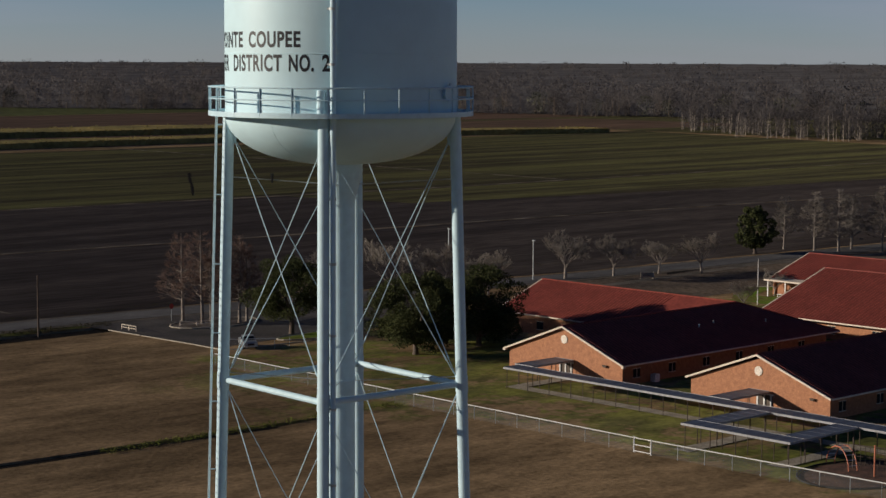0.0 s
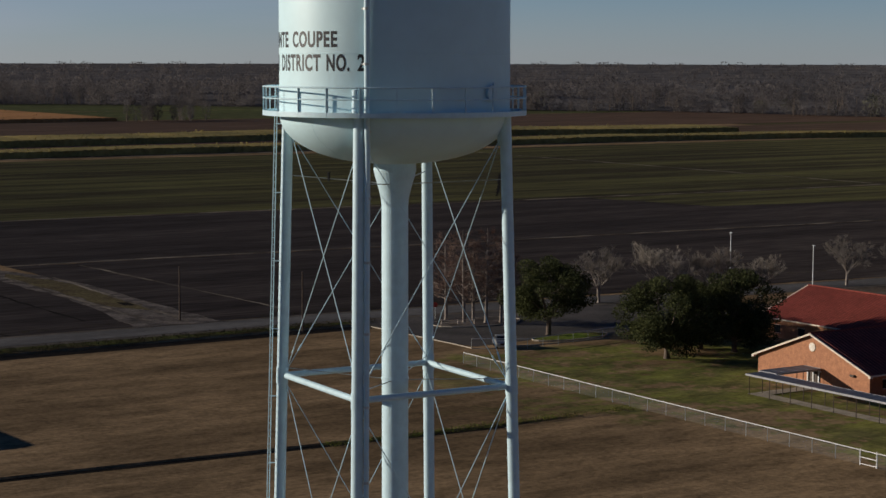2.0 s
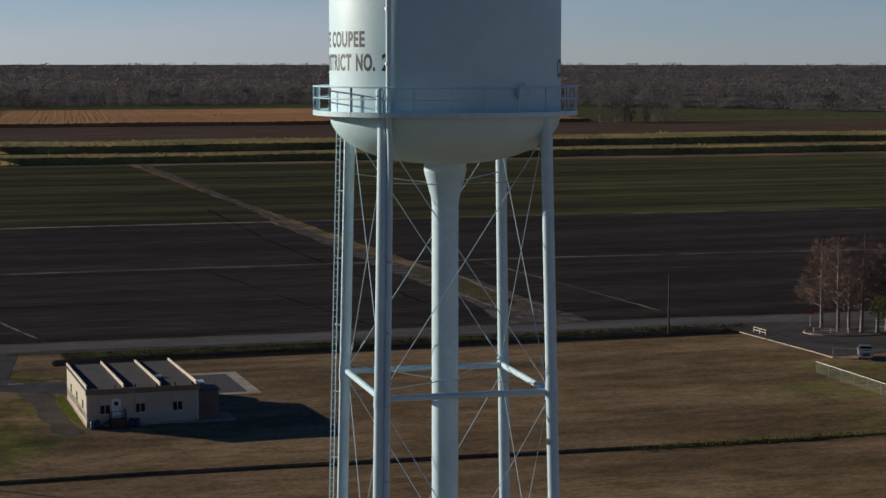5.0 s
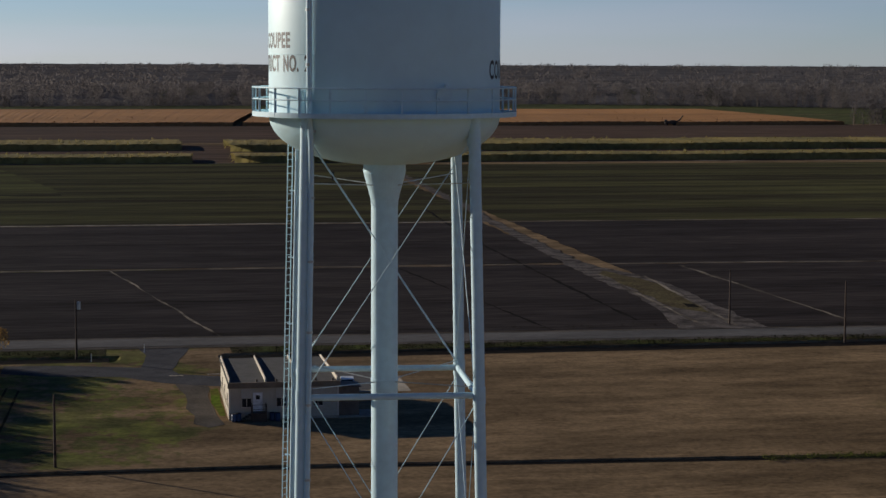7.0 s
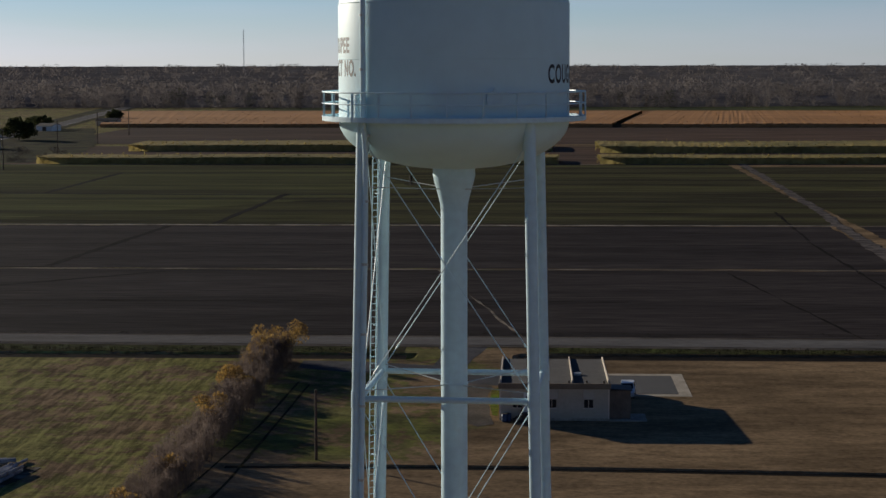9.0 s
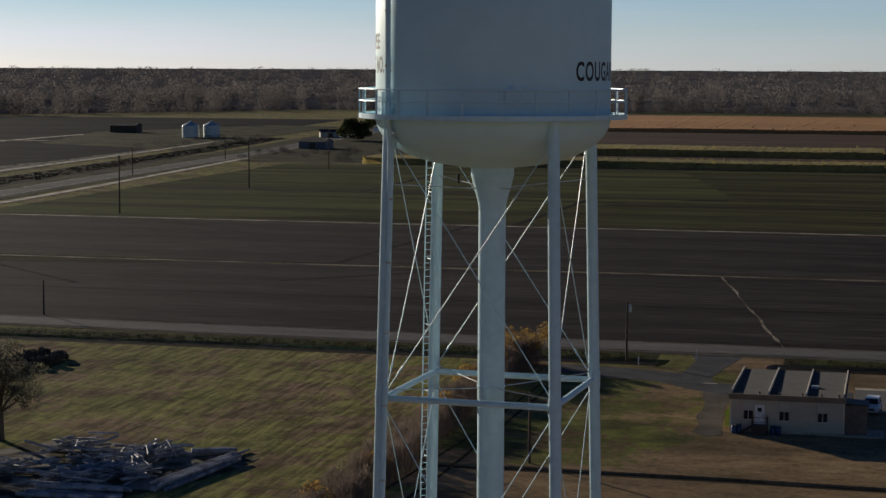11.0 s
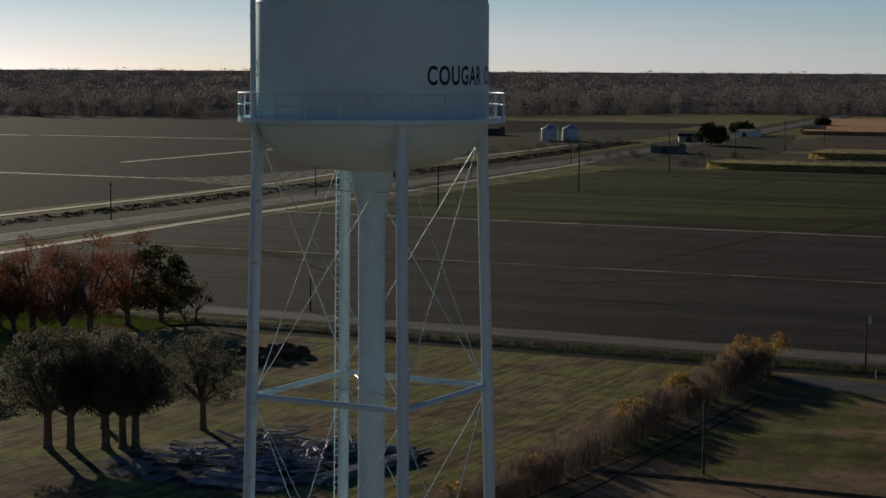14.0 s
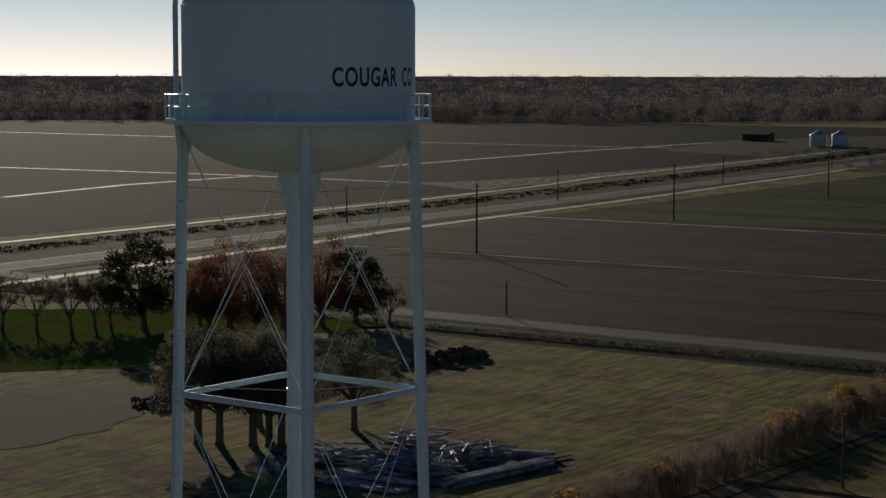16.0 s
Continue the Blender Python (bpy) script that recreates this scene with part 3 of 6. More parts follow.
FURROWS = [
    ("furrow_1", [(-75.8, 384), (-73.9, 384), (-69.4, 490), (-71.6, 490)]),
    ("furrow_2", [(-92.4, 286), (-90.8, 286), (-84.0, 378), (-85.9, 378)]),
    ("furrow_3", [(-146.6, 492), (-144.4, 492), (-143.6, 600), (-146, 600)]),
    ("furrow_4", [(271, 388), (271.9, 388), (336, 479), (334.8, 479)]),
    ("furrow_5", [(-93, 252.6), (-92, 252), (-66, 276), (-67, 276.6)]),
    ("furrow_6", [(40.4, 276), (40.9, 276), (51.6, 191), (51.1, 191)]),
    ("furrow_7", rect(-236, 470, 76, 471.2)),
    ("furrow_8", rect(-200, 232, 20, 232.5)),
    ("furrow_11", [(-190, 280), (-150, 282.2), (-90, 283.3), (-90, 284.6), (-150, 284.2), (-190, 282.2)]),
    ("furrow_12", [(-212, 492), (-145, 489), (-92, 484), (-30, 485), (-30, 488), (-92, 487.5), (-145, 493), (-212, 497)]),
    ("furrow_13", [(64.8, 340), (65.4, 340), (66.9, 200), (66.3, 200)]),
    ("furrow_14", [(68, 422), (68.8, 422), (66, 342), (65.3, 342)]),
    ("furrow_9", rect(-236, 330, 76, 330.8)),
    ("furrow_10", rect(-236, 560, 700, 561.3)),
]
for i, (name, outline) in enumerate(FURROWS):
    sheet(name, outline, 0.08, FURROW_AND_SHADE, "dark wet furrow across the tilled fields", "furrow", 0.3, 90 + i)
sheet("field_margin", rect(-222, 284.5, -130, 286.5), 0.085, VERGE, "grassy margin between two tilled fields", "verge", 0.8, 101)
sheet("dirt_track", [(70, 189), (84, 189), (84.3, 212), (85, 240), (83, 262), (79.4, 274), (78.4, 283), (80.2, 380), (82, 416), (84.5, 520), (87.5, 660), (84, 660), (81.8, 520), (79.2, 416), (77, 380), (74.2, 283), (73.4, 262), (74.4, 232), (72.4, 205)], 0.11, DIRT, "pale rutted dirt track running straight across the fields", "dirt track", 0.6, 70)
sheet("track_weeds", [(76.5, 214), (80.5, 206), (82.5, 226), (82.5, 250), (78.5, 268), (76.2, 262), (77, 240)], 0.125, TRACK_WEED, "weedy olive patch in the widened dirt track", "weed patch", 0.7, 71)
for i, (u0, v0, u1, v1) in enumerate(((74.6, 196, 76.0, 262), (79.6, 192, 83.6, 258))):
    sheet("track_rut_%d" % (i + 1), [(u0, v0), (u0 + 0.7, v0), (u1 + 0.6, v1), (u1, v1)], 0.13, DULL_LINE, "pale wheel rut in the dirt track", "rut", 0.25, 72 + i)
sheet("track_puddle", [(79, 214), (80.6, 213), (81, 217), (79.4, 218.5)], 0.135, FURROW_AND_SHADE, "dark wet hollow in the dirt track", "puddle", 0.2, 75)


def road(name, line, width, z, mat, label, category):
    """A ribbon of constant width along a line in (u, v)."""
    g, pts = Geo(), [Vector(uv(*p)) for p in line]
    for k, p in enumerate(pts):
        d = (pts[min(k + 1, len(pts) - 1)] - pts[max(k - 1, 0)]).normalized()
        s = Vector((-d.y, d.x, 0)) * width / 2
        g.v += [tuple(p - s + Vector((0, 0, z))), tuple(p + s + Vector((0, 0, z)))]
    g.f = [(2 * k, 2 * k + 2, 2 * k + 3, 2 * k + 1) for k in range(len(pts) - 1)]
    return tagged(part(name, g, mat), label, category, kind="structure")


ROAD_LINE = [(-244, 194), (-180, 192), (-115, 189.6), (-80, 188), (-40, 187.2), (0, 186.8), (35, 185.7), (60, 185.2), (100, 183.8), (130, 181), (170, 176.5), (210, 172.5), (290, 167), (420, 160), (700, 150)]
road("road_shoulder", ROAD_LINE, 10.6, 0.07, GRAVEL, "gravel shoulder of the farm road", "road shoulder")
road("road", ROAD_LINE, 7.2, 0.12, ASPHALT, "worn grey asphalt two-lane farm road", "road")
HIGHWAY = [(-211, -400), (-228, 0), (-236, 150), (-243, 320), (-248, 440), (-253, 530), (-264, 760), (-294, 1080), (-343, 1480), (-420, 2100)]
road("highway_shoulder", [(u - 4, v) for u, v in HIGHWAY], 30, 0.10, HIGHWAY_GRASS, "dull grassy shoulder of the highway", "road shoulder")
road("highway", HIGHWAY, 11, 0.15, ASPHALT, "pale grey asphalt highway running to the horizon", "road")
for k, o in enumerate((-5.1, 5.1)):
    road("highway_edge_line_%d" % (k + 1), [(u + o, v) for u, v in HIGHWAY], 0.35, 0.155, WORN_WHITE, "worn white edge line along the highway", "road marking")
DITCH_NEAR = [(-254, 60), (-258, 200), (-261, 350), (-264.5, 490), (-271, 570), (-283, 700), (-302, 900)]
DITCH_FAR = [(-266, 60), (-270, 200), (-275, 350), (-284, 490), (-291, 590), (-301, 720), (-318, 900)]
# Flat strip; shade and dark grass of the ditch share its colour.
sheet("highway_ditch", DITCH_NEAR + DITCH_FAR[::-1], 0.115, FURROW_AND_SHADE, "flat ditch beside the highway, dark with grass and painted shade", "ditch", 1.0, 102)
road("highway_frontage", [(-213, 150), (-221, 280), (-226.5, 330), (-229.5, 384), (-232, 440), (-235.5, 495), (-241, 560), (-246, 630), (-252, 690)], 3.6, 0.13, PALE_LINE, "pale dirt lane beside the highway", "dirt track")
road("highway_frontage_far", [(-276, 60), (-279, 200), (-282.5, 307), (-287, 430), (-291, 470), (-294, 505), (-306, 570), (-309, 640), (-315, 740), (-326, 860)], 3.2, 0.13, PALE_LINE, "pale dirt lane beyond the highway ditch", "dirt track")
sheet("mud_headland", [(-296, 470), (-330, 484), (-345, 497), (-332, 506), (-322, 560), (-318, 640), (-322, 745), (-312, 745), (-306, 640), (-300, 560)], 0.12, MUD, "pale churned mud along the field beside the highway", "mud", 1.6, 103)
sheet("farmyard", [(-250, 662), (-216, 660), (-196, 668), (-196, 760), (-214, 860), (-262, 1060), (-282, 1060), (-262, 820)], 0.095, HIGHWAY_GRASS, "dull green-grey farmyard grass beside the highway", "yard", 1.5, 104)
sheet("far_farmyard", [(-304, 740), (-322, 760), (-400, 800), (-440, 960), (-380, 1120), (-330, 1100), (-318, 900)], 0.095, HIGHWAY_GRASS, "dull green farmyard grass round the grain bins", "yard", 1.5, 105)
sheet("drive", [(-9.8, 183), (-2.4, 183), (-3.4, 176), (-5.4, 163), (-4.6, 159.5), (1, 157), (12.6, 156), (12.6, 150.6), (0.6, 149.6), (-4, 151.4), (-7, 153.4), (-12, 158.6), (-21, 160), (-27, 163), (-27, 169), (-21, 168.6), (-14, 167), (-9.4, 165.4), (-8.6, 176)], 0.02, DRIVE_ASPHALT, "dark blue-grey asphalt drive to the pump house", "drive", 0.5, 80)
sheet("drive_path", [(-5.4, 152.6), (-1.4, 150), (-1.2, 148), (-1.6, 139), (-1.2, 131), (-0.6, 125.2), (-2.4, 123.6), (-4, 126), (-4.2, 140)], 0.026, GRAVEL, "pale gravel path beside the pump house", "path", 0.5, 85)
sheet("path_grass", [(-1.3, 147.5), (-0.3, 148.5), (-0.3, 130), (-0.9, 130.5), (-1.5, 139)], 0.03, LAWN, "bright green grass beside the pump house wall", "lawn", 0.1, 86)
for i, (u, v) in enumerate(((-5.0, 158.2), (-0.2, 158.8))):
    sheet("slab_%d" % (i + 1), rect(u - 0.9, v - 0.25, u + 0.9, v + 0.3), 0.06, CONCRETE, "pale concrete slab at the edge of the drive", "slab")
sheet("parking_pad", rect(12.8, 144.8, 21.3, 158.2), 0.02, DARK_ASPHALT, "dark asphalt parking pad", "parking pad")
for i, (r, z) in enumerate(((rect(21.3, 144.6, 22.8, 159.6), 0.03), (rect(12.8, 158.2, 21.3, 159.6), 0.03), (rect(12.8, 143.2, 22.8, 144.6), 0.03))):
    sheet("pad_border_%d" % (i + 1), r, z, CONCRETE, "pale concrete border of the parking pad", "kerb")
SCHOOL_DRIVE = material("patched_brown_asphalt", (0.10, 0.09, 0.083), 0.9, 0, (0.065, 0.06, 0.056), 0.2, 2.5, 0.3, 12, spec=0.05, matte=0.3)
sheet("school_drive", [(100, 179.5), (101, 168), (102, 151), (103, 147.5), (114, 148.5), (128, 147), (150, 150), (163, 160), (172, 171), (150, 173), (135, 176.5), (112, 179.5)], 0.05, SCHOOL_DRIVE, "grey asphalt school drive and parking", "drive", 0.2, 81)
sheet("yard_earth", [(-76, 80), (-74, 95), (-68, 105), (-60, 104), (-52, 102), (-45, 101), (-47, 90), (-52, 79), (-62, 78)], 0.05, MUD, "pale trampled earth round the log piles", "yard", 0.8, 82)


def plan_of(*points):
    return [(EU.x * x + EU.y * y, EV.x * x + EV.y * y) for x, y in points]


sheet("bare_patch", plan_of((-162, 0), (-160, 15), (-146, 17), (-130, 8), (-122, -4), (-134, -12)), 0.05, BROWN_FIELD, "bare brown soil patch in the pasture", "soil patch", 1.2, 83)
sheet("yard_lawn", plan_of((-178, -30), (-174, 14), (-188, 36), (-196, 40), (-205, 62), (-238, 40), (-245, -30)), 0.05, LAWN, "bright green lawn under the yard trees", "lawn", 1.5, 84)

# ---- the water tower ----
RING_Z, DECK_Z, TANK_R, BOWL_Z = 25.93, 37.55, 4.92, 35.35
LEG_AZ = (-100, -10, 80, 170)


def leg_r(z):
    return 5.2 - (z - RING_Z) * 0.029


def text_mesh(words, height, width, z, az_end, name):
    """Letters of the built-in font laid on the tank wall; the last letter ends at the angle az_end."""
    cu = bpy.data.curves.new(name, "FONT")
    cu.body, cu.size, cu.offset = words, height / 0.69, 0.026
    cu.space_character = 1.12
    ob = bpy.data.objects.new(name, cu)
    scene.collection.objects.link(ob)
    me = bpy.data.meshes.new_from_object(ob.evaluated_get(bpy.context.evaluated_depsgraph_get()))
    bpy.data.objects.remove(ob)
    bm = bmesh.new()
    bm.from_mesh(me)
    bmesh.ops.triangulate(bm, faces=bm.faces)
    bmesh.ops.subdivide_edges(bm, edges=[e for e in bm.edges if e.calc_length() > 0.15], cuts=2)
    bmesh.ops.triangulate(bm, faces=bm.faces)
    xs = [v.co.x for v in bm.verts]
    x0, x1 = min(xs), max(xs)
    for v in bm.verts:
        s = (v.co.x - x1) / (x1 - x0) * width
        v.co = polar(TANK_R + 0.006, az_end + math.degrees(s / TANK_R), z + v.co.y - height / 2)
    bm.faces.index_update()
    seen, letters = set(), []
    for start in bm.verts:
        if start in seen:
            continue
        group, todo = [], [start]
        seen.add(start)
        while todo:
            v = todo.pop()
            group.append(v)
            for e in v.link_edges:
                o = e.other_vert(v)
                if o not in seen:
                    seen.add(o)
                    todo.append(o)
        order = {v: k for k, v in enumerate(group)}
        faces = {f for v in group for f in v.link_faces}
        letters.append(Geo().add([v.co for v in group], [tuple(order[v] for v in f.verts) for f in sorted(faces, key=lambda f: f.index)]))
    bm.free()
    return letters


def water_tower():
    tower = thing("water_tower", "pale green-white elevated water tank on four steel legs", "water tower")
    prof = [(0.9, BOWL_Z - 0.15)]
    for k in range(1, 19):
        a = math.pi / 2 * k / 18
        prof.append((max(TANK_R * math.sin(a) ** 0.86, 0.9), BOWL_Z + (DECK_Z - 0.1 - BOWL_Z) * (1 - math.cos(a))))
    prof += [(TANK_R, DECK_Z + 2.4), (TANK_R, DECK_Z + 4.72), (TANK_R - 0.05, DECK_Z + 4.95), (TANK_R - 0.14, DECK_Z + 5.15)]
    for k in range(1, 13):
        a = math.pi / 2 * k / 12
        prof.append(((TANK_R - 0.12) * math.cos(a) + 0.001, DECK_Z + 5.15 + 1.9 * math.sin(a)))
    tank = part("tank", Geo().lathe(prof, 128), TANK_PAINT, tower, "welded steel tank with rounded bowl bottom", smooth=True)
    for words, h, z, start, end in (("POINTE", 0.60, 40.60, -176.5, -146.2), ("COUPEE", 0.60, 40.60, -141.4, -111.0), ("WATER", 0.63, 39.65, -192.0, -162.2),
                                    ("DISTRICT", 0.63, 39.65, -155.6, -120.6), ("NO.", 0.63, 39.65, -117.0, -104.6), ("2", 0.63, 39.65, -100.6, -96.8), ("COUGAR", 0.73, 39.41, 2.6, 41.3), ("CO", 0.73, 39.41, 46.4, 58.6)):
        w = radians(end - start) * TANK_R
        for glyph in text_mesh(words, h, w, z, end, "letter"):
            part("letter", glyph, LETTER, tank, "black painted capital letter")
    hatch = Geo()
    c, d = Vector(polar(TANK_R - 0.05, -30.5, 38.42)), Vector(polar(1, -30.5, 0))
    hatch.tube([c, c + d * 0.16, c + d * 0.17, c + d * 0.22, c + d * 0.23], [0.27, 0.27, 0.34, 0.34, 0.05], 20)
    hatch.tube([c + d * 0.22 + Vector((0, 0, 0.36)), c + d * 0.30 + Vector((0, 0, 0.36))], 0.06, 8)
    part("manhole_cover", hatch, STEEL_PAINT, tank)
    for z in (DECK_Z + 2.45, DECK_Z + 4.78):
        part("weld_seam", Geo().lathe([(TANK_R - 0.01, z), (TANK_R + 0.014, z + 0.005), (TANK_R + 0.014, z + 0.03), (TANK_R - 0.01, z + 0.035)], 128), TANK_PAINT, tank)
    # faint weld seams of the bowl
    for k in range(8):
        az = 45 * k + 8
        line = [polar(prof[i][0] + 0.004, az, prof[i][1] - 0.004) for i in range(6, 19)]
        part("weld_seam", Geo().tube(line, 0.003, 4), TANK_PAINT, tank)
    riser = [(0.92, BOWL_Z + 0.35), (0.90, 35.0), (0.84, 34.75), (0.70, 34.25), (0.60, 33.85), (0.575, 33.6), (0.575, 26.1), (0.60, 26.09), (0.60, 26.0), (0.575, 25.99), (0.575, 12), (0.575, 0.4), (0.9, 0.39), (0.9, 0)]
    part("riser_pipe", Geo().lathe(riser, 40), STEEL_PAINT, tower, "thick central riser pipe with a flared top", smooth=False)
    for az in LEG_AZ:
        leg = part("leg", Geo().tube([polar(leg_r(0), az, 0.0), polar(leg_r(DECK_Z), az, DECK_Z - 0.08)], [0.25, 0.245], 24), STEEL_PAINT, tower)
        for z in (RING_Z, 13.0):
            part("collar_plate", Geo().tube([polar(leg_r(z + 0.35), az, z + 0.35), polar(leg_r(z - 0.35), az, z - 0.35)], 0.268, 24), STEEL_PAINT, leg)
        foot = Vector(polar(leg_r(0), az, 0))
        part("base_plate", Geo().box(foot.x - 0.5, foot.y - 0.5, -0.2, foot.x + 0.5, foot.y + 0.5, 0.12), CONCRETE, leg)
        # gusset where the leg meets the bowl
        q = Vector(polar(1, az, 0))
        s = Vector((-q.y, q.x, 0))
        top = Vector(polar(leg_r(36.6), az, 36.6))
        pts = [top + q * o + s * w + Vector((0, 0, h)) for w in (-0.05, 0.05) for o, h in ((-0.15, 0.7), (-0.42, 0.25), (-0.34, -0.3), (-0.15, -0.6))]
        part("gusset", Geo().add(pts, [(0, 1, 2, 3), (7, 6, 5, 4), (0, 4, 5, 1), (1, 5, 6, 2), (2, 6, 7, 3), (3, 7, 4, 0)]), STEEL_PAINT, leg)
        if az == -100:
            part("leg_cap", Geo().tube([polar(leg_r(DECK_Z) + 0.16, az - 1, DECK_Z), polar(leg_r(DECK_Z) + 0.14, az - 1, DECK_Z + 1.0), polar(leg_r(DECK_Z) + 0.14, az - 1, DECK_Z + 1.04)], [0.17, 0.17, 0.05], 16), STEEL_PAINT, leg)
    # ring beams and diagonal rods, face by face
    for k in range(4):
        a, b = LEG_AZ[k], LEG_AZ[(k + 1) % 4]
        for z in (RING_Z, 13.0):
            part("ring_beam", Geo().tube([polar(leg_r(z) - 0.1, a, z), polar(leg_r(z) - 0.1, b, z)], 0.135, 12), STEEL_PAINT, tower)
        for z0, z1 in ((RING_Z + 0.28, 36.5), (13.3, RING_Z - 0.42), (0.4, 12.7)):
            for p, q in ((a, b), (b, a)):
                A, B = Vector(polar(leg_r(z1) - 0.22, p, z1)), Vector(polar(leg_r(z0) - 0.22, q, z0))
                rod = part("brace_rod", Geo().tube([A, B], 0.021, 6), STEEL_PAINT, tower)
                t0, t1 = B + (A - B) * 0.075, B + (A - B) * 0.105
                part("turnbuckle", Geo().tube([t0, t1], 0.038, 8), STEEL_PAINT, rod)
    # rods from the riser to the legs
    for az in LEG_AZ:
        for z in (34.55, 26.05):
            r = 0.6 if z < 34 else 0.76
            part("spider_rod", Geo().tube([polar(r, az, z - 0.05), polar(leg_r(z), az, z + 0.22)], 0.022, 6), GALV, tower)
    c = Vector(polar(3.0, 170, 34.72))
    part("cable_clamp", Geo().tube([c + Vector((0, 0, -0.2)), c + Vector((0, 0, 0.2))], [0.05, 0.07], 8), RUBBER, tower)
    for z in (35.05, 34.45, 33.62):
        part("riser_band", Geo().lathe([(0.0, z), (0.92 if z > 35 else 0.76 if z > 34 else 0.59, z), (0.92 if z > 35 else 0.76 if z > 34 else 0.59, z + 0.06), (0.0, z + 0.06)], 32), STEEL_PAINT, tower)
    # balcony
    R0, R1 = TANK_R + 0.0, 5.60
    part("balcony_deck", Geo().lathe([(R0, DECK_Z), (R1, DECK_Z), (R1, DECK_Z + 0.10), (R1 + 0.03, DECK_Z + 0.10), (R1 + 0.03, DECK_Z - 0.11), (R1 - 0.02, DECK_Z - 0.11), (R1 - 0.02, DECK_Z - 0.05), (R0, DECK_Z - 0.05)], 128), STEEL_PAINT, tower)
    for z, r in ((DECK_Z + 1.10, 0.034), (DECK_Z + 0.62, 0.028)):
        ring = [polar(R1, a * 3, z) for a in range(121)]
        part("guard_rail", Geo().tube(ring, r, 8, False), STEEL_PAINT, tower)
    for k in range(24):
        az = -82 + 15 * k
        m = Matrix.Translation(polar(R1, az, DECK_Z)) @ Matrix.Rotation(radians(az), 4, "Z")
        post = part("rail_post", Geo().box(-0.035, -0.04, -0.1, -0.02, 0.04, 1.1, m).box(-0.035, -0.04, -0.1, 0.035, -0.025, 1.1, m), STEEL_PAINT, tower)
        part("bracket", Geo().box(-0.62, -0.02, -0.11, -0.02, 0.02, -0.06, m), STEEL_PAINT, tower)
    # overflow pipe down the wall and beside the leg
    line = [polar(TANK_R - 0.1, -95.3, 43.1), polar(TANK_R + 0.2, -95.3, 42.9), polar(TANK_R + 0.24, -95.3, 42.3), polar(TANK_R + 0.24, -95.3, DECK_Z), polar(leg_r(36) + 0.12, -95.5, 36.3)]
    line += [polar(leg_r(z) + 0.06, -95.6, z) for z in (33, 26, 13, 0.3)]
    pipe = part("overflow_pipe", Geo().tube(line, 0.115, 16), STEEL_PAINT, tower, "white overflow pipe clipped along one leg")
    for z in (41.8, 39.6, 36.9, 34.2, 31.6, 28.7, 25.7, 22.6, 19.6, 16.5, 10, 5):
        o = TANK_R + 0.24 if z > DECK_Z else leg_r(z) + 0.06
        part("pipe_clip", Geo().tube([polar(o, -95.5, z), polar(o - 0.1, -97.8, z)], 0.05, 6).lathe([(0.13, z - 0.05), (0.13, z + 0.05)], 16, polar(o, -95.5, 0)[:2]), GALV, pipe)
    # access ladder
    ladder = part("ladder", Geo(), STEEL_PAINT, tower, "narrow steel ladder with standoffs up one leg")
    q, s = Vector(polar(1, 171.5, 0)), Vector(polar(1, 261.5, 0))

    def foot(z, side):
        return q * (leg_r(z) + 0.50) + s * side + Vector((0, 0, z))
    for side in (-0.155, 0.155):
        part("stile", Geo().tube([foot(0.3, side), foot(DECK_Z + 1.05, side)], 0.026, 6), STEEL_PAINT, ladder)
    for k in range(122):
        z = 0.6 + 0.305 * k
        part("rung", Geo().tube([foot(z, -0.155), foot(z, 0.155)], 0.014, 5, False), STEEL_PAINT, ladder)
    for k in range(13):
        z = 1.0 + 3 * k
        part("standoff", Geo().tube([foot(z, 0.0), q * leg_r(z) + Vector((0, 0, z))], 0.03, 5), STEEL_PAINT, ladder)
    return tower


water_tower()


# ---- plants ----
def leaf_cloud(centres, count, size, rnd, squash=1.0, upright=0.0):
    """Many small leaf quads scattered in and on the given clumps (centre, radius)."""
    c = np.array([p for p, _ in centres], float)
    r = np.array([q for _, q in centres], float)
    rng = np.random.default_rng(rnd)
    pick = rng.choice(len(c), count, p=r ** 2 / (r ** 2).sum())
    d = rng.normal(size=(count, 3))
    d /= np.linalg.norm(d, axis=1, keepdims=True)
    d[:, 2] *= squash
    base = c[pick] + d * (r[pick] * rng.uniform(0.45, 1.08, count) ** 0.6)[:, None]
    a, b = rng.normal(size=(count, 3)), rng.normal(size=(count, 3))
    a[:, 2] += upright * 4
    a /= np.linalg.norm(a, axis=1, keepdims=True)
    b -= a * (a * b).sum(1, keepdims=True)
    b /= np.linalg.norm(b, axis=1, keepdims=True)
    s = size * rng.uniform(0.6, 1.4, count)[:, None]
    quad = np.stack([base - a * s, base + b * s * 0.55, base + a * s, base - b * s * 0.55], 1).reshape(-1, 3)
    g = Geo()
    g.v = [tuple(p) for p in quad.tolist()]
    g.f = [(4 * i, 4 * i + 1, 4 * i + 2, 4 * i + 3) for i in range(count)]
    return g


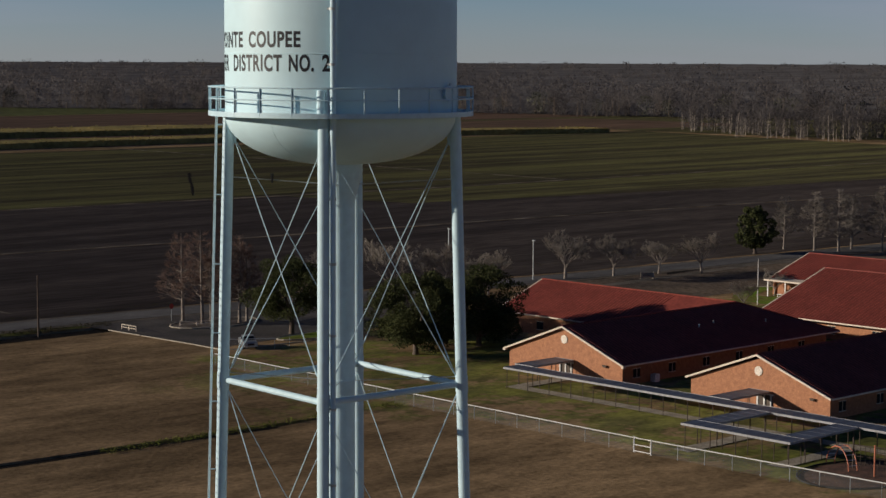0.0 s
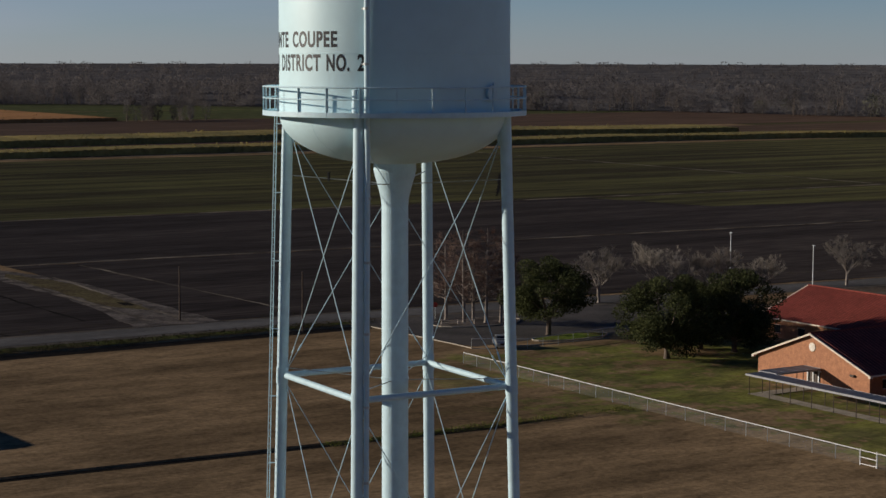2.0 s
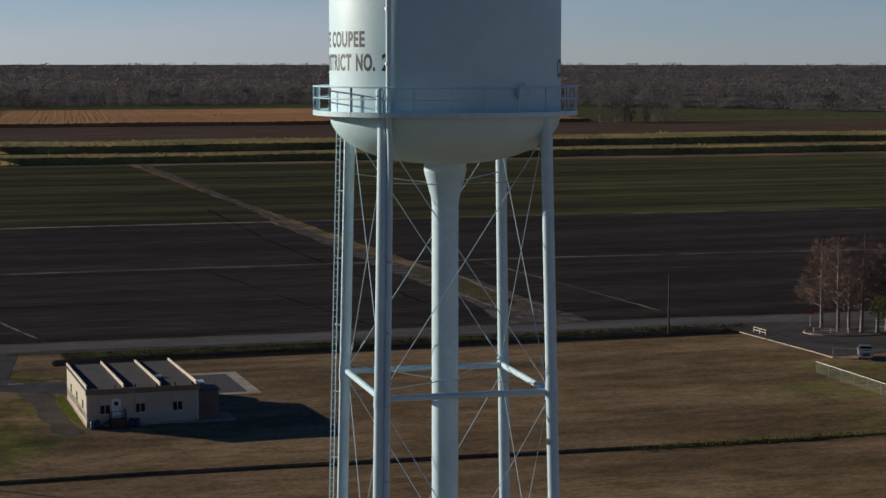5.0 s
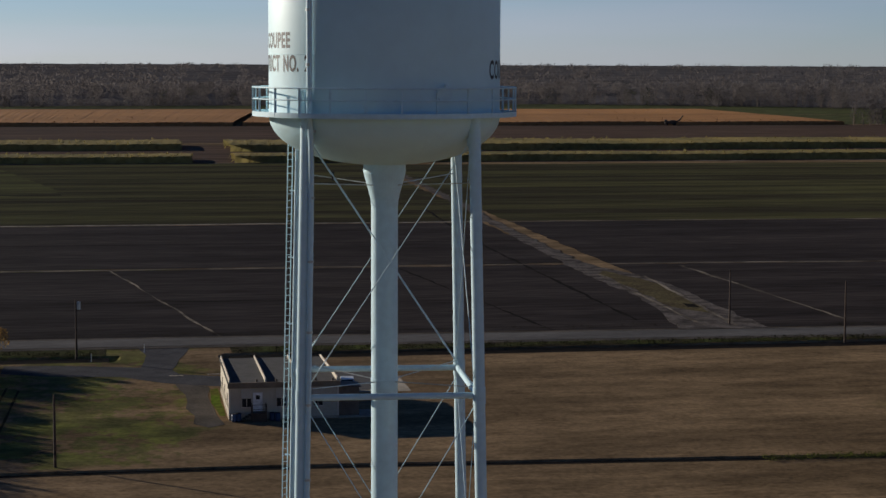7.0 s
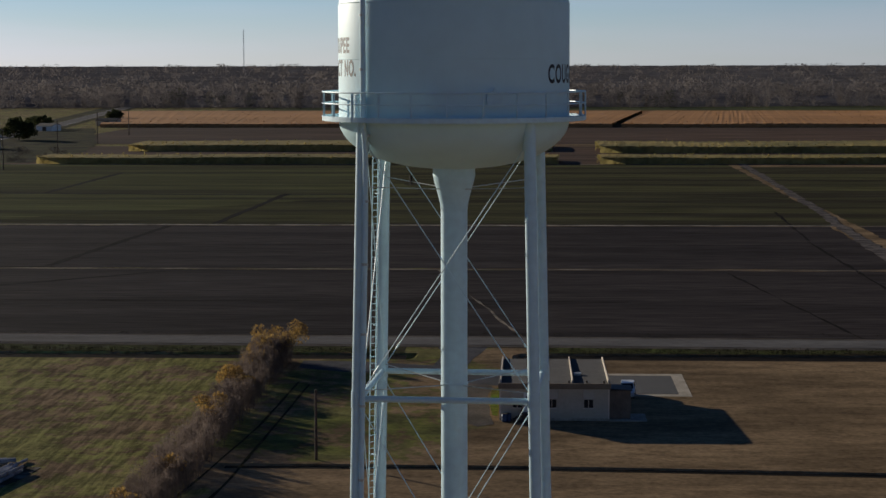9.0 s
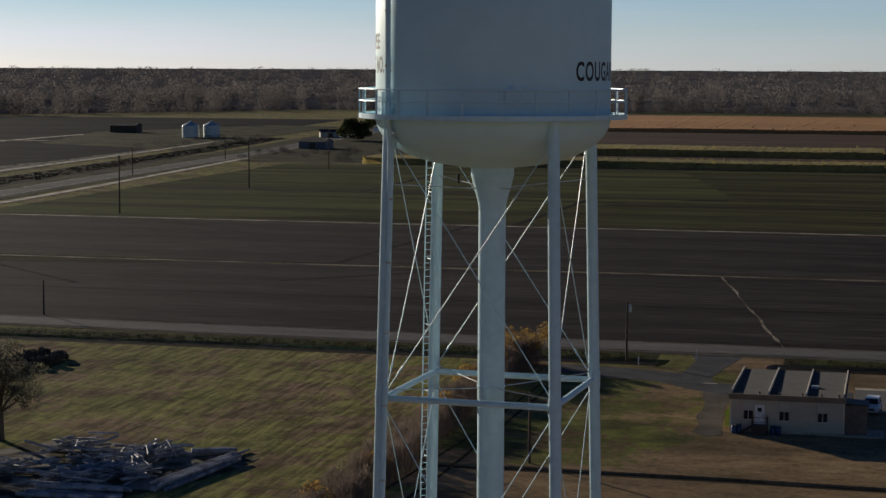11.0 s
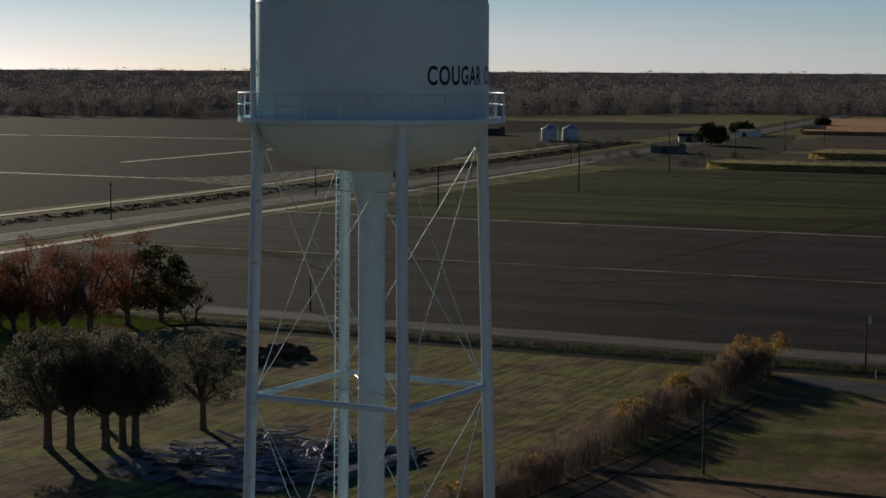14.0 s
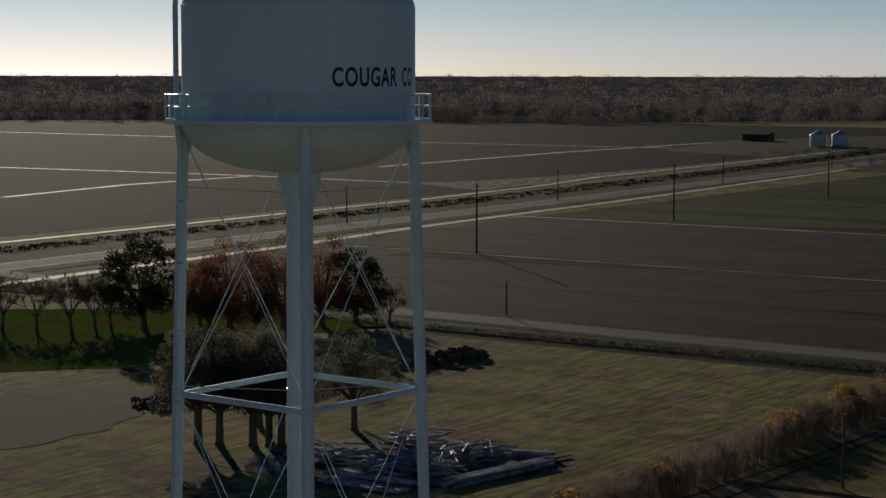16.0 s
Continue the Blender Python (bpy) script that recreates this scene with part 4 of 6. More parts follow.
def branch(g, tips, p, d, length, radius, depth, rnd, spread, lift, twigs):
    """A bending limb that forks; ends become twigs."""
    pts, rad, q, w = [p], [radius], Vector(p), Vector(d)
    for k in range(3):
        w = (w + Vector((rnd.uniform(-1, 1), rnd.uniform(-1, 1), rnd.uniform(-0.4, 1) * lift)) * 0.16).normalized()
        q = q + w * length / 3
        pts.append(q.copy())
        rad.append(radius * (1 - 0.17 * (k + 1)))
    g.tube(pts, rad, 6 if depth > 2 else 4 if depth > 0 else 3, False)
    if depth == 1:
        tips += [(pts[2].copy(), w.copy())]
    if depth == 0:
        tips.append((q.copy(), w.copy()))
        return
    for k in range(rnd.choice((2, 3, 3)) if depth > 1 else twigs):
        t = rnd.uniform(0.45, 1.0)
        i = min(int(t * 3), 2)
        o = pts[i].lerp(pts[i + 1], t * 3 - i)
        side = Vector((rnd.gauss(0, 1), rnd.gauss(0, 1), rnd.gauss(0, 0.5)))
        e = (w + side.normalized() * spread + Vector((0, 0, lift * 0.3))).normalized()
        branch(g, tips, o, e, length * rnd.uniform(0.55, 0.8), rad[i + 1] * 0.62, depth - 1, rnd, spread, lift, twigs)


def bare_tree(seed, height, spread=0.8, lift=0.6, bark=PALE_BARK, twig=GREY_TWIG, lean=0.0, leader=False, fuzz=2200, name="bare_tree", fine=0.0021):
    """A leafless tree: trunk with limbs, and a crown of fine twigs."""
    rnd = random.Random(seed)
    g, tips = Geo(), []
    if leader:
        top = Vector((rnd.uniform(-0.3, 0.3), rnd.uniform(-0.3, 0.3), height))
        g.tube([(0, 0, 0), (0, 0, 0.4), top * 0.5, top * 0.85, top], [height * 0.030, height * 0.020, height * 0.013, height * 0.006, 0.02], 8, False)
        for k in range(46):
            f = rnd.uniform(0.22, 0.97)
            a = rnd.uniform(0, 6.283)
            d = Vector((math.cos(a), math.sin(a), rnd.uniform(0.05, 0.5))).normalized()
            branch(g, tips, top * f, d, height * 0.30 * (1.08 - f) * spread + 0.3, height * 0.006 * (1.2 - f), 1, rnd, 0.7, 0.3, 4)
    else:
        stem = Vector((lean, rnd.uniform(-0.1, 0.1), 1)).normalized() * height * 0.25
        g.tube([(0, 0, -0.1), (0, 0, 0.3), stem], [height * 0.04, height * 0.028, height * 0.022], 8, False)
        for k in range(8):
            a = k * 2.4 + rnd.uniform(-0.4, 0.4)
            d = Vector((math.cos(a) * spread, math.sin(a) * spread, rnd.uniform(0.7, 1.5))).normalized()
            branch(g, tips, stem * rnd.uniform(0.7, 1), d, height * 0.30, height * 0.010, 3, rnd, spread * 0.85, lift, 5)
    tree = thing(name, "", "tree")
    part("trunk", g, bark, tree, smooth=True)
    tw = Geo()
    per = max(1, fuzz // max(1, len(tips)))
    for q, w in tips:
        for k in range(per):
            e = (w + Vector((rnd.gauss(0, 0.6), rnd.gauss(0, 0.6), rnd.gauss(0.1, 0.5)))).normalized()
            o = q + w * rnd.uniform(-0.4, 0.1)
            l = height * rnd.uniform(0.03, 0.085)
            s = e.orthogonal().normalized() * height * fine
            m = o + e * l * 0.5 + Vector((rnd.gauss(0, 0.03), rnd.gauss(0, 0.03), 0.02)) * l
            tw.add([o - s, o + s, m + s * 0.7, m - s * 0.7, o + e * l], [(0, 1, 2, 3), (3, 2, 4)])
    part("crown", tw, twig, tree, "fine leafless twigs")
    return tree


def leafy_tree(seed, height, width, leaf, bark=BARK, leaves=9000, size=0.2, trunk=0.2, name="evergreen_tree", holes=0.0, squash=0.85):
    """A broad tree: trunk, limbs and a crown of leaf clumps with gaps."""
    rnd = random.Random(seed)
    g, tips = Geo(), []
    stem = Vector((rnd.uniform(-0.3, 0.3), rnd.uniform(-0.3, 0.3), height * trunk))
    g.tube([(0, 0, -0.1), (0, 0, 0.35), stem], [height * 0.05, height * 0.036, height * 0.03], 10, False)
    clumps = []
    low, mid = height * (trunk + 0.05), height * (0.5 + trunk / 2)
    for k in range(62):
        a, f = rnd.uniform(0, 6.283), rnd.uniform(0, 1)
        z = low + (height * 0.93 - low) * f
        reach = width / 2 * math.sqrt(max(0.06, 1 - ((f - 0.38) / 0.66) ** 2)) * rnd.uniform(0.35, 0.92)
        p = Vector((math.cos(a) * reach, math.sin(a) * reach, z))
        r = width * rnd.uniform(0.075, 0.14) * (1.15 - 0.35 * f)
        clumps.append((tuple(p), r))
        if k % 4 == 0:
            b = stem.lerp(p, 0.55) + Vector((0, 0, height * 0.04))
            g.tube([stem * rnd.uniform(0.75, 1), b, p], [height * 0.014, height * 0.009, height * 0.003], 5, False)
    tree = thing(name, "", "tree")
    part("trunk", g, bark, tree, smooth=True)
    part("crown", leaf_cloud(clumps, leaves, size, seed, 0.8), leaf, tree)
    return tree


def plant_at(tree, x, y, turn=0.0, size=1.0, label="", group=""):
    tree.matrix_basis = Matrix.LocRotScale((x, y, 0), Euler((0, 0, turn)), (size, size, size))
    return tagged(tree, label, "tree", group)


def plant_copy(tree, x, y, turn, size=1.0, label=""):
    c = copy_thing(tree, Matrix.LocRotScale((x, y, 0), Euler((0, 0, turn)), None))
    c.scale = (size, size, size)
    if label:
        c["label"] = label
    return c


# far woods: thousands of leafless trees, joined
def woods(name, places, label, per=46, seed=1, mat=WOODS, leaf=(0.03, 0.085), slim=(0.16, 0.42)):
    """places: rows of x, y, tree height, crown width. Each tree is a ragged cloud of twig clumps above thin stems."""
    rng = np.random.default_rng(seed)
    P = np.array(places)
    n = len(P)
    k = np.repeat(np.arange(n), per)
    f = rng.uniform(0, 1, n * per) ** 0.8
    ang = rng.uniform(0, 2 * np.pi, n * per)
    prof = np.sqrt(np.clip(1 - ((f - 0.55) / 0.5) ** 2, 0.08, 1))
    rad = P[k, 3] / 2 * prof * np.sqrt(rng.uniform(0, 1, n * per))
    z = P[k, 2] * (0.04 + 0.96 * f)
    base = np.stack([P[k, 0] + rad * np.cos(ang), P[k, 1] + rad * np.sin(ang), z], 1)
    d = rng.normal(size=(n * per, 3)) * [0.55, 0.55, 1.0]
    d /= np.linalg.norm(d, axis=1, keepdims=True)
    e = np.cross(d, rng.normal(size=(n * per, 3)))
    e /= np.linalg.norm(e, axis=1, keepdims=True)
    L = (P[k, 2] * rng.uniform(*leaf, n * per))[:, None]
    W = L * rng.uniform(*slim, n * per)[:, None]
    q = np.stack([base - d * L, base + e * W, base + d * L, base - e * W], 1).reshape(-1, 3)
    me = bpy.data.meshes.new(name)
    m = n * per
    me.vertices.add(4 * m)
    me.vertices.foreach_set("co", q.astype(np.float32).ravel())
    me.loops.add(4 * m)
    me.loops.foreach_set("vertex_index", np.arange(4 * m, dtype=np.int32))
    me.polygons.add(m)
    me.polygons.foreach_set("loop_start", np.arange(0, 4 * m, 4, dtype=np.int32))
    me.update(calc_edges=True)
    me.materials.append(mat)
    return tagged(part(name, me, mat), label, "woods", kind="stuff")


def woods_edge(az):
    """Distance of the woods' edge from the tower, by bearing."""
    pts = ((-180, 1500), (40, 1500), (70, 1180), (81, 1270), (88, 1400), (97, 1430), (105, 1600), (115, 1680), (122, 1600), (132, 1560), (145, 1620), (152, 1480), (158, 1400), (168, 1460), (180, 1520))
    return float(np.interp((az + 180) % 360 - 180, *zip(*pts)))


rw = random.Random(7)
front, deep = [], []
for k in range(1500):
    az = rw.uniform(66, 186)
    d = woods_edge(az) + rw.uniform(0, 1) ** 1.6 * 200 + 14 * math.sin(az * 1.7)
    h = rw.uniform(10, 21)
    front.append((*polar(d, az, 0)[:2], h, h * rw.uniform(0.5, 0.8)))
for k in range(4300):
    az = rw.uniform(64, 188)
    d = woods_edge(az) + 160 + rw.uniform(0, 1) ** 2.0 * (4300 - woods_edge(az))
    h = rw.uniform(16.5, 21.5) + max(0, d - 1800) * 0.0062
    deep.append((*polar(d, az, 0)[:2], h, h * rw.uniform(0.8, 1.3)))
low = []
for k in range(900):
    az = rw.uniform(66, 186)
    h = rw.uniform(4, 8)
    low.append((*polar(woods_edge(az) + 14 * math.sin(az * 1.7) + rw.uniform(-14, 25), az, 0)[:2], h, h * rw.uniform(1.2, 2.0)))
woods("woods_undergrowth", low, "low leafless brush at the foot of the woods", 140, 9, WOODS, (0.04, 0.09), (0.25, 0.5))
woods("woods_edge", front, "leafless grey-brown trees along the edge of the woods", 270, 3, WOODS, (0.02, 0.05), (0.25, 0.5))
woods("woods", deep, "leafless winter woods stretching to the horizon", 85, 4, WOODS, (0.03, 0.07), (0.3, 0.6))
near = []
for k in range(170):
    u, v = rw.uniform(660, 780), rw.uniform(520, 690)
    if rw.random() < 0.75:
        x, y = rw.uniform(225, 420), 0
        y = 885 - (x - 225) * 1.1 + rw.uniform(0, 1) ** 1.5 * 120
    h = rw.uniform(11, 17)
    near.append((x, y, h, h * rw.uniform(0.5, 0.75))) if k else near.append((232, 880, 14, 9))
clump = [(*uv(rw.uniform(446, 508), rw.uniform(1058, 1076))[:2], rw.uniform(9, 14), rw.uniform(5, 8)) for k in range(18)]
woods("field_clump", clump, "clump of leafless trees standing in the far field", 420, 15, WOODS, (0.02, 0.06), (0.15, 0.35))
EDGE_GREEN = material("dull_evergreen_edge", (0.11, 0.11, 0.075), 0.95, 0, (0.08, 0.08, 0.06), 0.02, 0.2, island=0.2, spec=0.0)
dark_ones = []
for k in range(80):
    az = rw.uniform(66, 186)
    h = rw.uniform(10, 17)
    dark_ones.append((*polar(woods_edge(az) + rw.uniform(-15, 60), az, 0)[:2], h, h * rw.uniform(0.7, 1.1)))
woods("evergreen_edge", dark_ones, "dark evergreens scattered along the edge of the woods", 260, 8, EDGE_GREEN, (0.03, 0.07))
woods("near_woods", near, "clump of leafless trees standing out before the woods", 420, 5, WOODS, (0.015, 0.05))


def woods_stems(name, places, label, seed, mat, share=0.5):
    """Bare upright stems of the outer trees: crossed tapered blades."""
    rng, g = random.Random(seed), Geo()
    for x, y, h, w in places:
        if rng.random() > share:
            continue
        for k in range(2):
            r, t = h * rng.uniform(0.010, 0.018), h * rng.uniform(0.55, 0.9)
            ox, oy = rng.uniform(-0.25, 0.25) * w, rng.uniform(-0.25, 0.25) * w
            lean = rng.uniform(-0.06, 0.06) * h
            g.tube([(x + ox, y + oy, 0), (x + ox + lean * 0.4, y + oy, t * 0.5), (x + ox + lean, y + oy + lean, t)], [r, r * 0.8, r * 0.25], 3, False)
    tagged(part(name, g, mat), label, "tree trunks", kind="stuff")


woods_stems("woods_stems", front, "grey trunks along the edge of the woods", 61, BARK, 0.6)
woods_stems("field_clump_stems", clump, "dark trunks of the far clump of trees", 63, BARK, 1.0)
woods_stems("near_woods_stems", near, "pale trunks of the trees before the woods", 62, PALE_BARK, 1.0)


def woods_canopy():
    """The closed top of the woods behind their edge, bumpy and rising with distance."""
    rng = np.random.default_rng(12)
    azs, fs = np.linspace(64, 188, 420), np.linspace(0, 1, 34) ** 1.5
    g = Geo()
    for a in azs:
        e = woods_edge(a) + 45
        for f in fs:
            d = e + (4900 - e) * f
            z = 11.0 * min(1.0, 0.1 + (d - e) / 220) + max(0, d - 1800) * 0.0062 + rng.normal(0, 0.3)
            g.v.append(polar(d, a + rng.normal(0, 0.06), z if f > 0 else 0.1))
    n = len(fs)
    g.f = [(i * n + j, i * n + j + 1, (i + 1) * n + j + 1, (i + 1) * n + j) for i in range(len(azs) - 1) for j in range(n - 1)]
    tagged(part("woods_canopy", g, CANOPY_TOP), "closed brown-grey canopy of the distant winter woods", "woods", kind="stuff")


woods_canopy()
for name, seed, az0, az1 in (("woods_floor", 6, 64, 188),):
    ring = [polar(woods_edge(a) + 20, a, 0.12) for a in range(az0, az1 + 1, 2)] + [polar(4990, a, 0.12) for a in range(az1, az0 - 1, -2)]
    g = Geo()
    half = len(ring) // 2
    g.add(ring, [(i, len(ring) - 1 - i, len(ring) - 2 - i, i + 1) for i in range(half - 1)])
    tagged(part(name, g, WOODS), "brown leaf-strewn floor of the woods", "ground", kind="structure")

# ---- the school ----
def gable_wall(g, w, eave, rise, x0, x1):
    """A wall with a gable, standing across y from 0 to w, between x0 and x1."""
    ring = [(0, 0), (w, 0), (w, eave), (w / 2, eave + rise), (0, eave)]
    n = len(ring)
    vs = [(x0, y, z) for y, z in ring] + [(x1, y, z) for y, z in ring]
    return g.add(vs, [tuple(range(n)), tuple(reversed(range(n, 2 * n)))] + [(k, k + n, (k + 1) % n + n, (k + 1) % n) for k in range(n)])


def slab_between(g, a, b, c, d, t):
    """A sloping slab over four corners, t thick downwards."""
    vs = [Vector(p) for p in (a, b, c, d)]
    vs += [p - Vector((0, 0, t)) for p in vs]
    return g.add(vs, [(0, 1, 2, 3), (7, 6, 5, 4), (0, 4, 5, 1), (1, 5, 6, 2), (2, 6, 7, 3), (3, 7, 4, 0)])


def roof_slope(parent, corners, label, spacing=0.62):
    """A metal roof slope over four corners (eave, eave, ridge, ridge), with standing seams running up it."""
    a, b, c, d = (Vector(p) for p in corners)
    roof = part("roof", slab_between(Geo(), a, b, c, d, 0.16), RED_ROOF, parent, label)
    along, inward = (b - a).normalized(), d - a
    up = (inward - along * inward.dot(along)).normalized()
    run = (b - a).length
    left, right, height = (d - a).dot(along), (c - a).dot(along), (d - a).dot(up)
    meshes = {}
    for i in range(1, int(run / spacing)):
        s = i * spacing
        reach = min(1.0, s / left if left > 0.05 else 1.0, (run - s) / (run - right) if run - right > 0.05 else 1.0)
        h = round(height * reach, 2)
        if h < 0.3:
            continue
        if h not in meshes:
            meshes[h] = Geo().tube([Vector((0, 0, 0.03)), up * h + Vector((0, 0, 0.03))], 0.06, 4).mesh("seam", RED_SEAM)
        part("seam", meshes[h], RED_SEAM, roof, at=Matrix.Translation(a + along * s))
    return roof


def gutter(parent, a, b):
    """A cream eaves gutter between two points."""
    part("gutter", Geo().tube([a, b], 0.13, 4), CREAM, parent, "cream eaves gutter")


def gable_vent(parent, c):
    """A round louvred vent on a gable that faces -x."""
    vent = part("gable_vent", Geo().tube([c, c + Vector((-0.06, 0, 0))], 0.55, 24), CREAM, parent, "round cream gable vent")
    for i in range(5):
        z = -0.32 + 0.16 * i
        w = math.sqrt(0.5 ** 2 - z * z)
        part("louvre", Geo().box(c.x - 0.10, c.y - w, c.z + z - 0.02, c.x - 0.06, c.y + w, c.z + z + 0.03), WHITE, vent)


def gable_entry(parent, y):
    """A dark double door between white posts in a gable that faces -x, with a lamp beside it."""
    door = part("double_door", Geo().box(-0.04, y - 1.15, 0.05, 0.01, y + 1.15, 2.1), DARK_METAL, parent, "dark recessed double door")
    for s in (-0.95, 0.0, 0.95):
        part("door_post", Geo().box(-0.14, y + s - 0.09, 0, -0.045, y + s + 0.09, 2.1), WHITE, door, "white door post")
    part("lintel", Geo().box(-0.14, y - 1.3, 2.1, -0.02, y + 1.3, 2.25), WHITE, door)
    part("wall_lamp", Geo().box(-0.35, y - 6.9, 2.3, 0, y - 6.4, 2.48).box(-0.3, y - 7.0, 2.48, 0, y - 6.3, 2.55), DARK_METAL, parent)


def wall_window(parent, x, y, o):
    """A window on a long wall; o is the side it looks to."""
    lo, hi, fo = min(y, y + o * 0.03), max(y, y + o * 0.03), y + o * 0.06
    win = part("window", Geo().box(x - 0.65, lo, 0.8, x + 0.65, hi, 1.9), GLASS, parent, "dark window")
    f0, f1 = min(y, fo), max(y, fo)
    part("window_frame", Geo().box(x - 0.72, f0, 0.73, x + 0.72, f1, 0.8).box(x - 0.72, f0, 1.9, x + 0.72, f1, 1.97).box(x - 0.03, f0, 0.8, x + 0.03, f1, 1.9), CREAM, win)


def school_hall(length, width, eave, apex, at, gable_door=False, over=0.9, windows=8, label=""):
    """A brick hall along x with a seamed red metal roof; its gable end is at x = 0."""
    hall = thing("school_building", label, "building", at, "school buildings")
    rise = apex - eave
    for x in (0, length - 0.3):
        part("gable_wall", gable_wall(Geo(), width, eave, rise - 0.25, x, x + 0.3), BRICK, hall, "orange brick wall")
    for y in (1.2, width - 1.5):
        part("side_wall", Geo().box(0.3, y, 0, length - 0.3, y + 0.3, eave + 0.35), BRICK, hall)
    k = rise / (width / 2)
    ze, mid, top = eave - over * k + 0.28, width / 2, apex + 0.2
    red = "red standing-seam metal roof"
    roof_slope(hall, ((-over, -over, ze), (length + over, -over, ze), (length + over, mid, top), (-over, mid, top)), red)
    roof_slope(hall, ((length + over, width + over, ze), (-over, width + over, ze), (-over, mid, top), (length + over, mid, top)), red)
    for y0 in (-over, width + over):
        gutter(hall, (-over, y0, ze - 0.08), (length + over, y0, ze - 0.08))
        for x in (-over - 0.03, length + over + 0.03):
            part("verge_board", Geo().tube([(x, y0, ze - 0.06), (x, mid, apex + 0.12)], 0.15, 4), CREAM, hall, "cream verge board")
    part("ridge_cap", Geo().tube([(-over, mid, top + 0.02), (length + over, mid, top + 0.02)], 0.13, 6), RED_ROOF, hall)
    gable_vent(hall, Vector((-0.03, width / 2, eave + rise * 0.53)))
    if gable_door:
        gable_entry(hall, width / 2 - 0.9)
    for i in range(windows):
        x = 4 + (length - 8) * i / max(1, windows - 1)
        wall_window(hall, x, 1.18, -1)
        wall_window(hall, x, width - 1.18, 1)
        if i % 3 == 1:
            part("air_unit", Geo().box(x + 1.2, 0.3, 0, x + 2.1, 1.05, 0.95).box(x + 1.25, 0.25, 0.15, x + 2.05, 0.3, 0.8), WHITE, hall, "white wall air-conditioning unit")
    return hall


def school_corner_hall(at, label):
    """Two wings at a right angle under one roof: a gable at x = 0, a hip at the outer corner, and a wing along +y that ends in a gable."""
    hall = thing("school_building", label, "building", at, "school buildings")
    W, L0, L1, Y1, eave, apex, o = 19.3, 25.2, 44.1, 46.2, 2.85, 6.6, 0.45
    m, n = W / 2, (L0 + L1) / 2
    k = (apex - eave) / m
    ze, top = eave - o * k + 0.2, apex + 0.1
    part("gable_wall", gable_wall(Geo(), W, eave, apex - eave - 0.2, 0, 0.3), BRICK, hall, "sunlit orange brick gable")
    part("side_wall", Geo().box(0.3, 1.2, 0, L1 - 0.3, 1.5, eave + 0.35), BRICK, hall)
    part("side_wall", Geo().box(0.3, W - 0.3, 0, L0, W, eave), BRICK, hall)
    part("side_wall", Geo().box(L0, W, 0, L0 + 0.3, Y1 - 0.3, eave), BRICK, hall)
    part("side_wall", Geo().box(L1 - 0.3, 1.5, 0, L1, Y1 - 0.3, eave), BRICK, hall)
    end = gable_wall(Geo(), L1 - L0, eave, apex - eave - 0.2, 0, 0.3)
    end.v = [(L0 + y, Y1 - x, z) for x, y, z in end.v]
    end.f = [tuple(reversed(f)) for f in end.f]
    part("gable_wall", end, BRICK, hall)
    red = "red standing-seam metal roof"
    roof_slope(hall, ((-o, -o, ze), (L1 + o, -o, ze), (n, m, top), (-o, m, top)), red)
    roof_slope(hall, ((L0 - o, W + o, ze), (-o, W + o, ze), (-o, m, top), (n, m, top)), red)
    roof_slope(hall, ((L0 - o, Y1 + o, ze), (L0 - o, W + o, ze), (n, m, top), (n, Y1 + o, top)), red)
    roof_slope(hall, ((L1 + o, -o, ze), (L1 + o, Y1 + o, ze), (n, Y1 + o, top), (n, m, top)), red)
    part("ridge_cap", Geo().tube([(-o, m, top + 0.02), (n, m, top + 0.02)], 0.13, 6), RED_ROOF, hall)
    part("ridge_cap", Geo().tube([(n, m, top + 0.02), (n, Y1 + o, top + 0.02)], 0.13, 6), RED_ROOF, hall)
    part("hip_cap", Geo().tube([(n, m, top + 0.02), (L1 + o, -o, ze + 0.02)], 0.11, 6), RED_ROOF, hall)
    gutter(hall, (-o, -o, ze - 0.08), (L1 + o, -o, ze - 0.08))
    gutter(hall, (-o, W + o, ze - 0.08), (L0 - o, W + o, ze - 0.08))
    gutter(hall, (L0 - o, W + o, ze - 0.08), (L0 - o, Y1 + o, ze - 0.08))
    for y0 in (-o, W + o):
        part("verge_board", Geo().tube([(-o - 0.03, y0, ze - 0.06), (-o - 0.03, m, top - 0.08)], 0.15, 4), CREAM, hall, "cream verge board")
        part("verge_return", Geo().box(-o - 0.12, y0 - 0.18, ze - 0.32, -o + 0.35, y0 + 0.18, ze - 0.02), CREAM, hall)
    for x0 in (L0 - o, L1 + o):
        part("verge_board", Geo().tube([(x0, Y1 + o + 0.03, ze - 0.06), (n, Y1 + o + 0.03, top - 0.08)], 0.15, 4), CREAM, hall, "cream verge board")
    gable_vent(hall, Vector((-0.03, m, 5.0)))
    gable_entry(hall, m - 0.3)
    for i in range(6):
        wall_window(hall, 4 + 6.8 * i, 1.18, -1)
    for x in (6.5, 25.8):
        part("air_unit", Geo().box(x, 0.3, 0, x + 0.9, 1.05, 0.95).box(x + 0.05, 0.25, 0.15, x + 0.85, 0.3, 0.8), WHITE, hall, "white wall air-conditioning unit")
    for y in (23, 28, 33, 38, 43):
        win = part("window", Geo().box(L0 - 0.05, y - 0.65, 0.8, L0 - 0.02, y + 0.65, 1.9), GLASS, hall, "dark window")
        part("window_frame", Geo().box(L0 - 0.08, y - 0.72, 0.73, L0 - 0.02, y + 0.72, 0.8).box(L0 - 0.08, y - 0.72, 1.9, L0 - 0.02, y + 0.72, 1.97), CREAM, win)
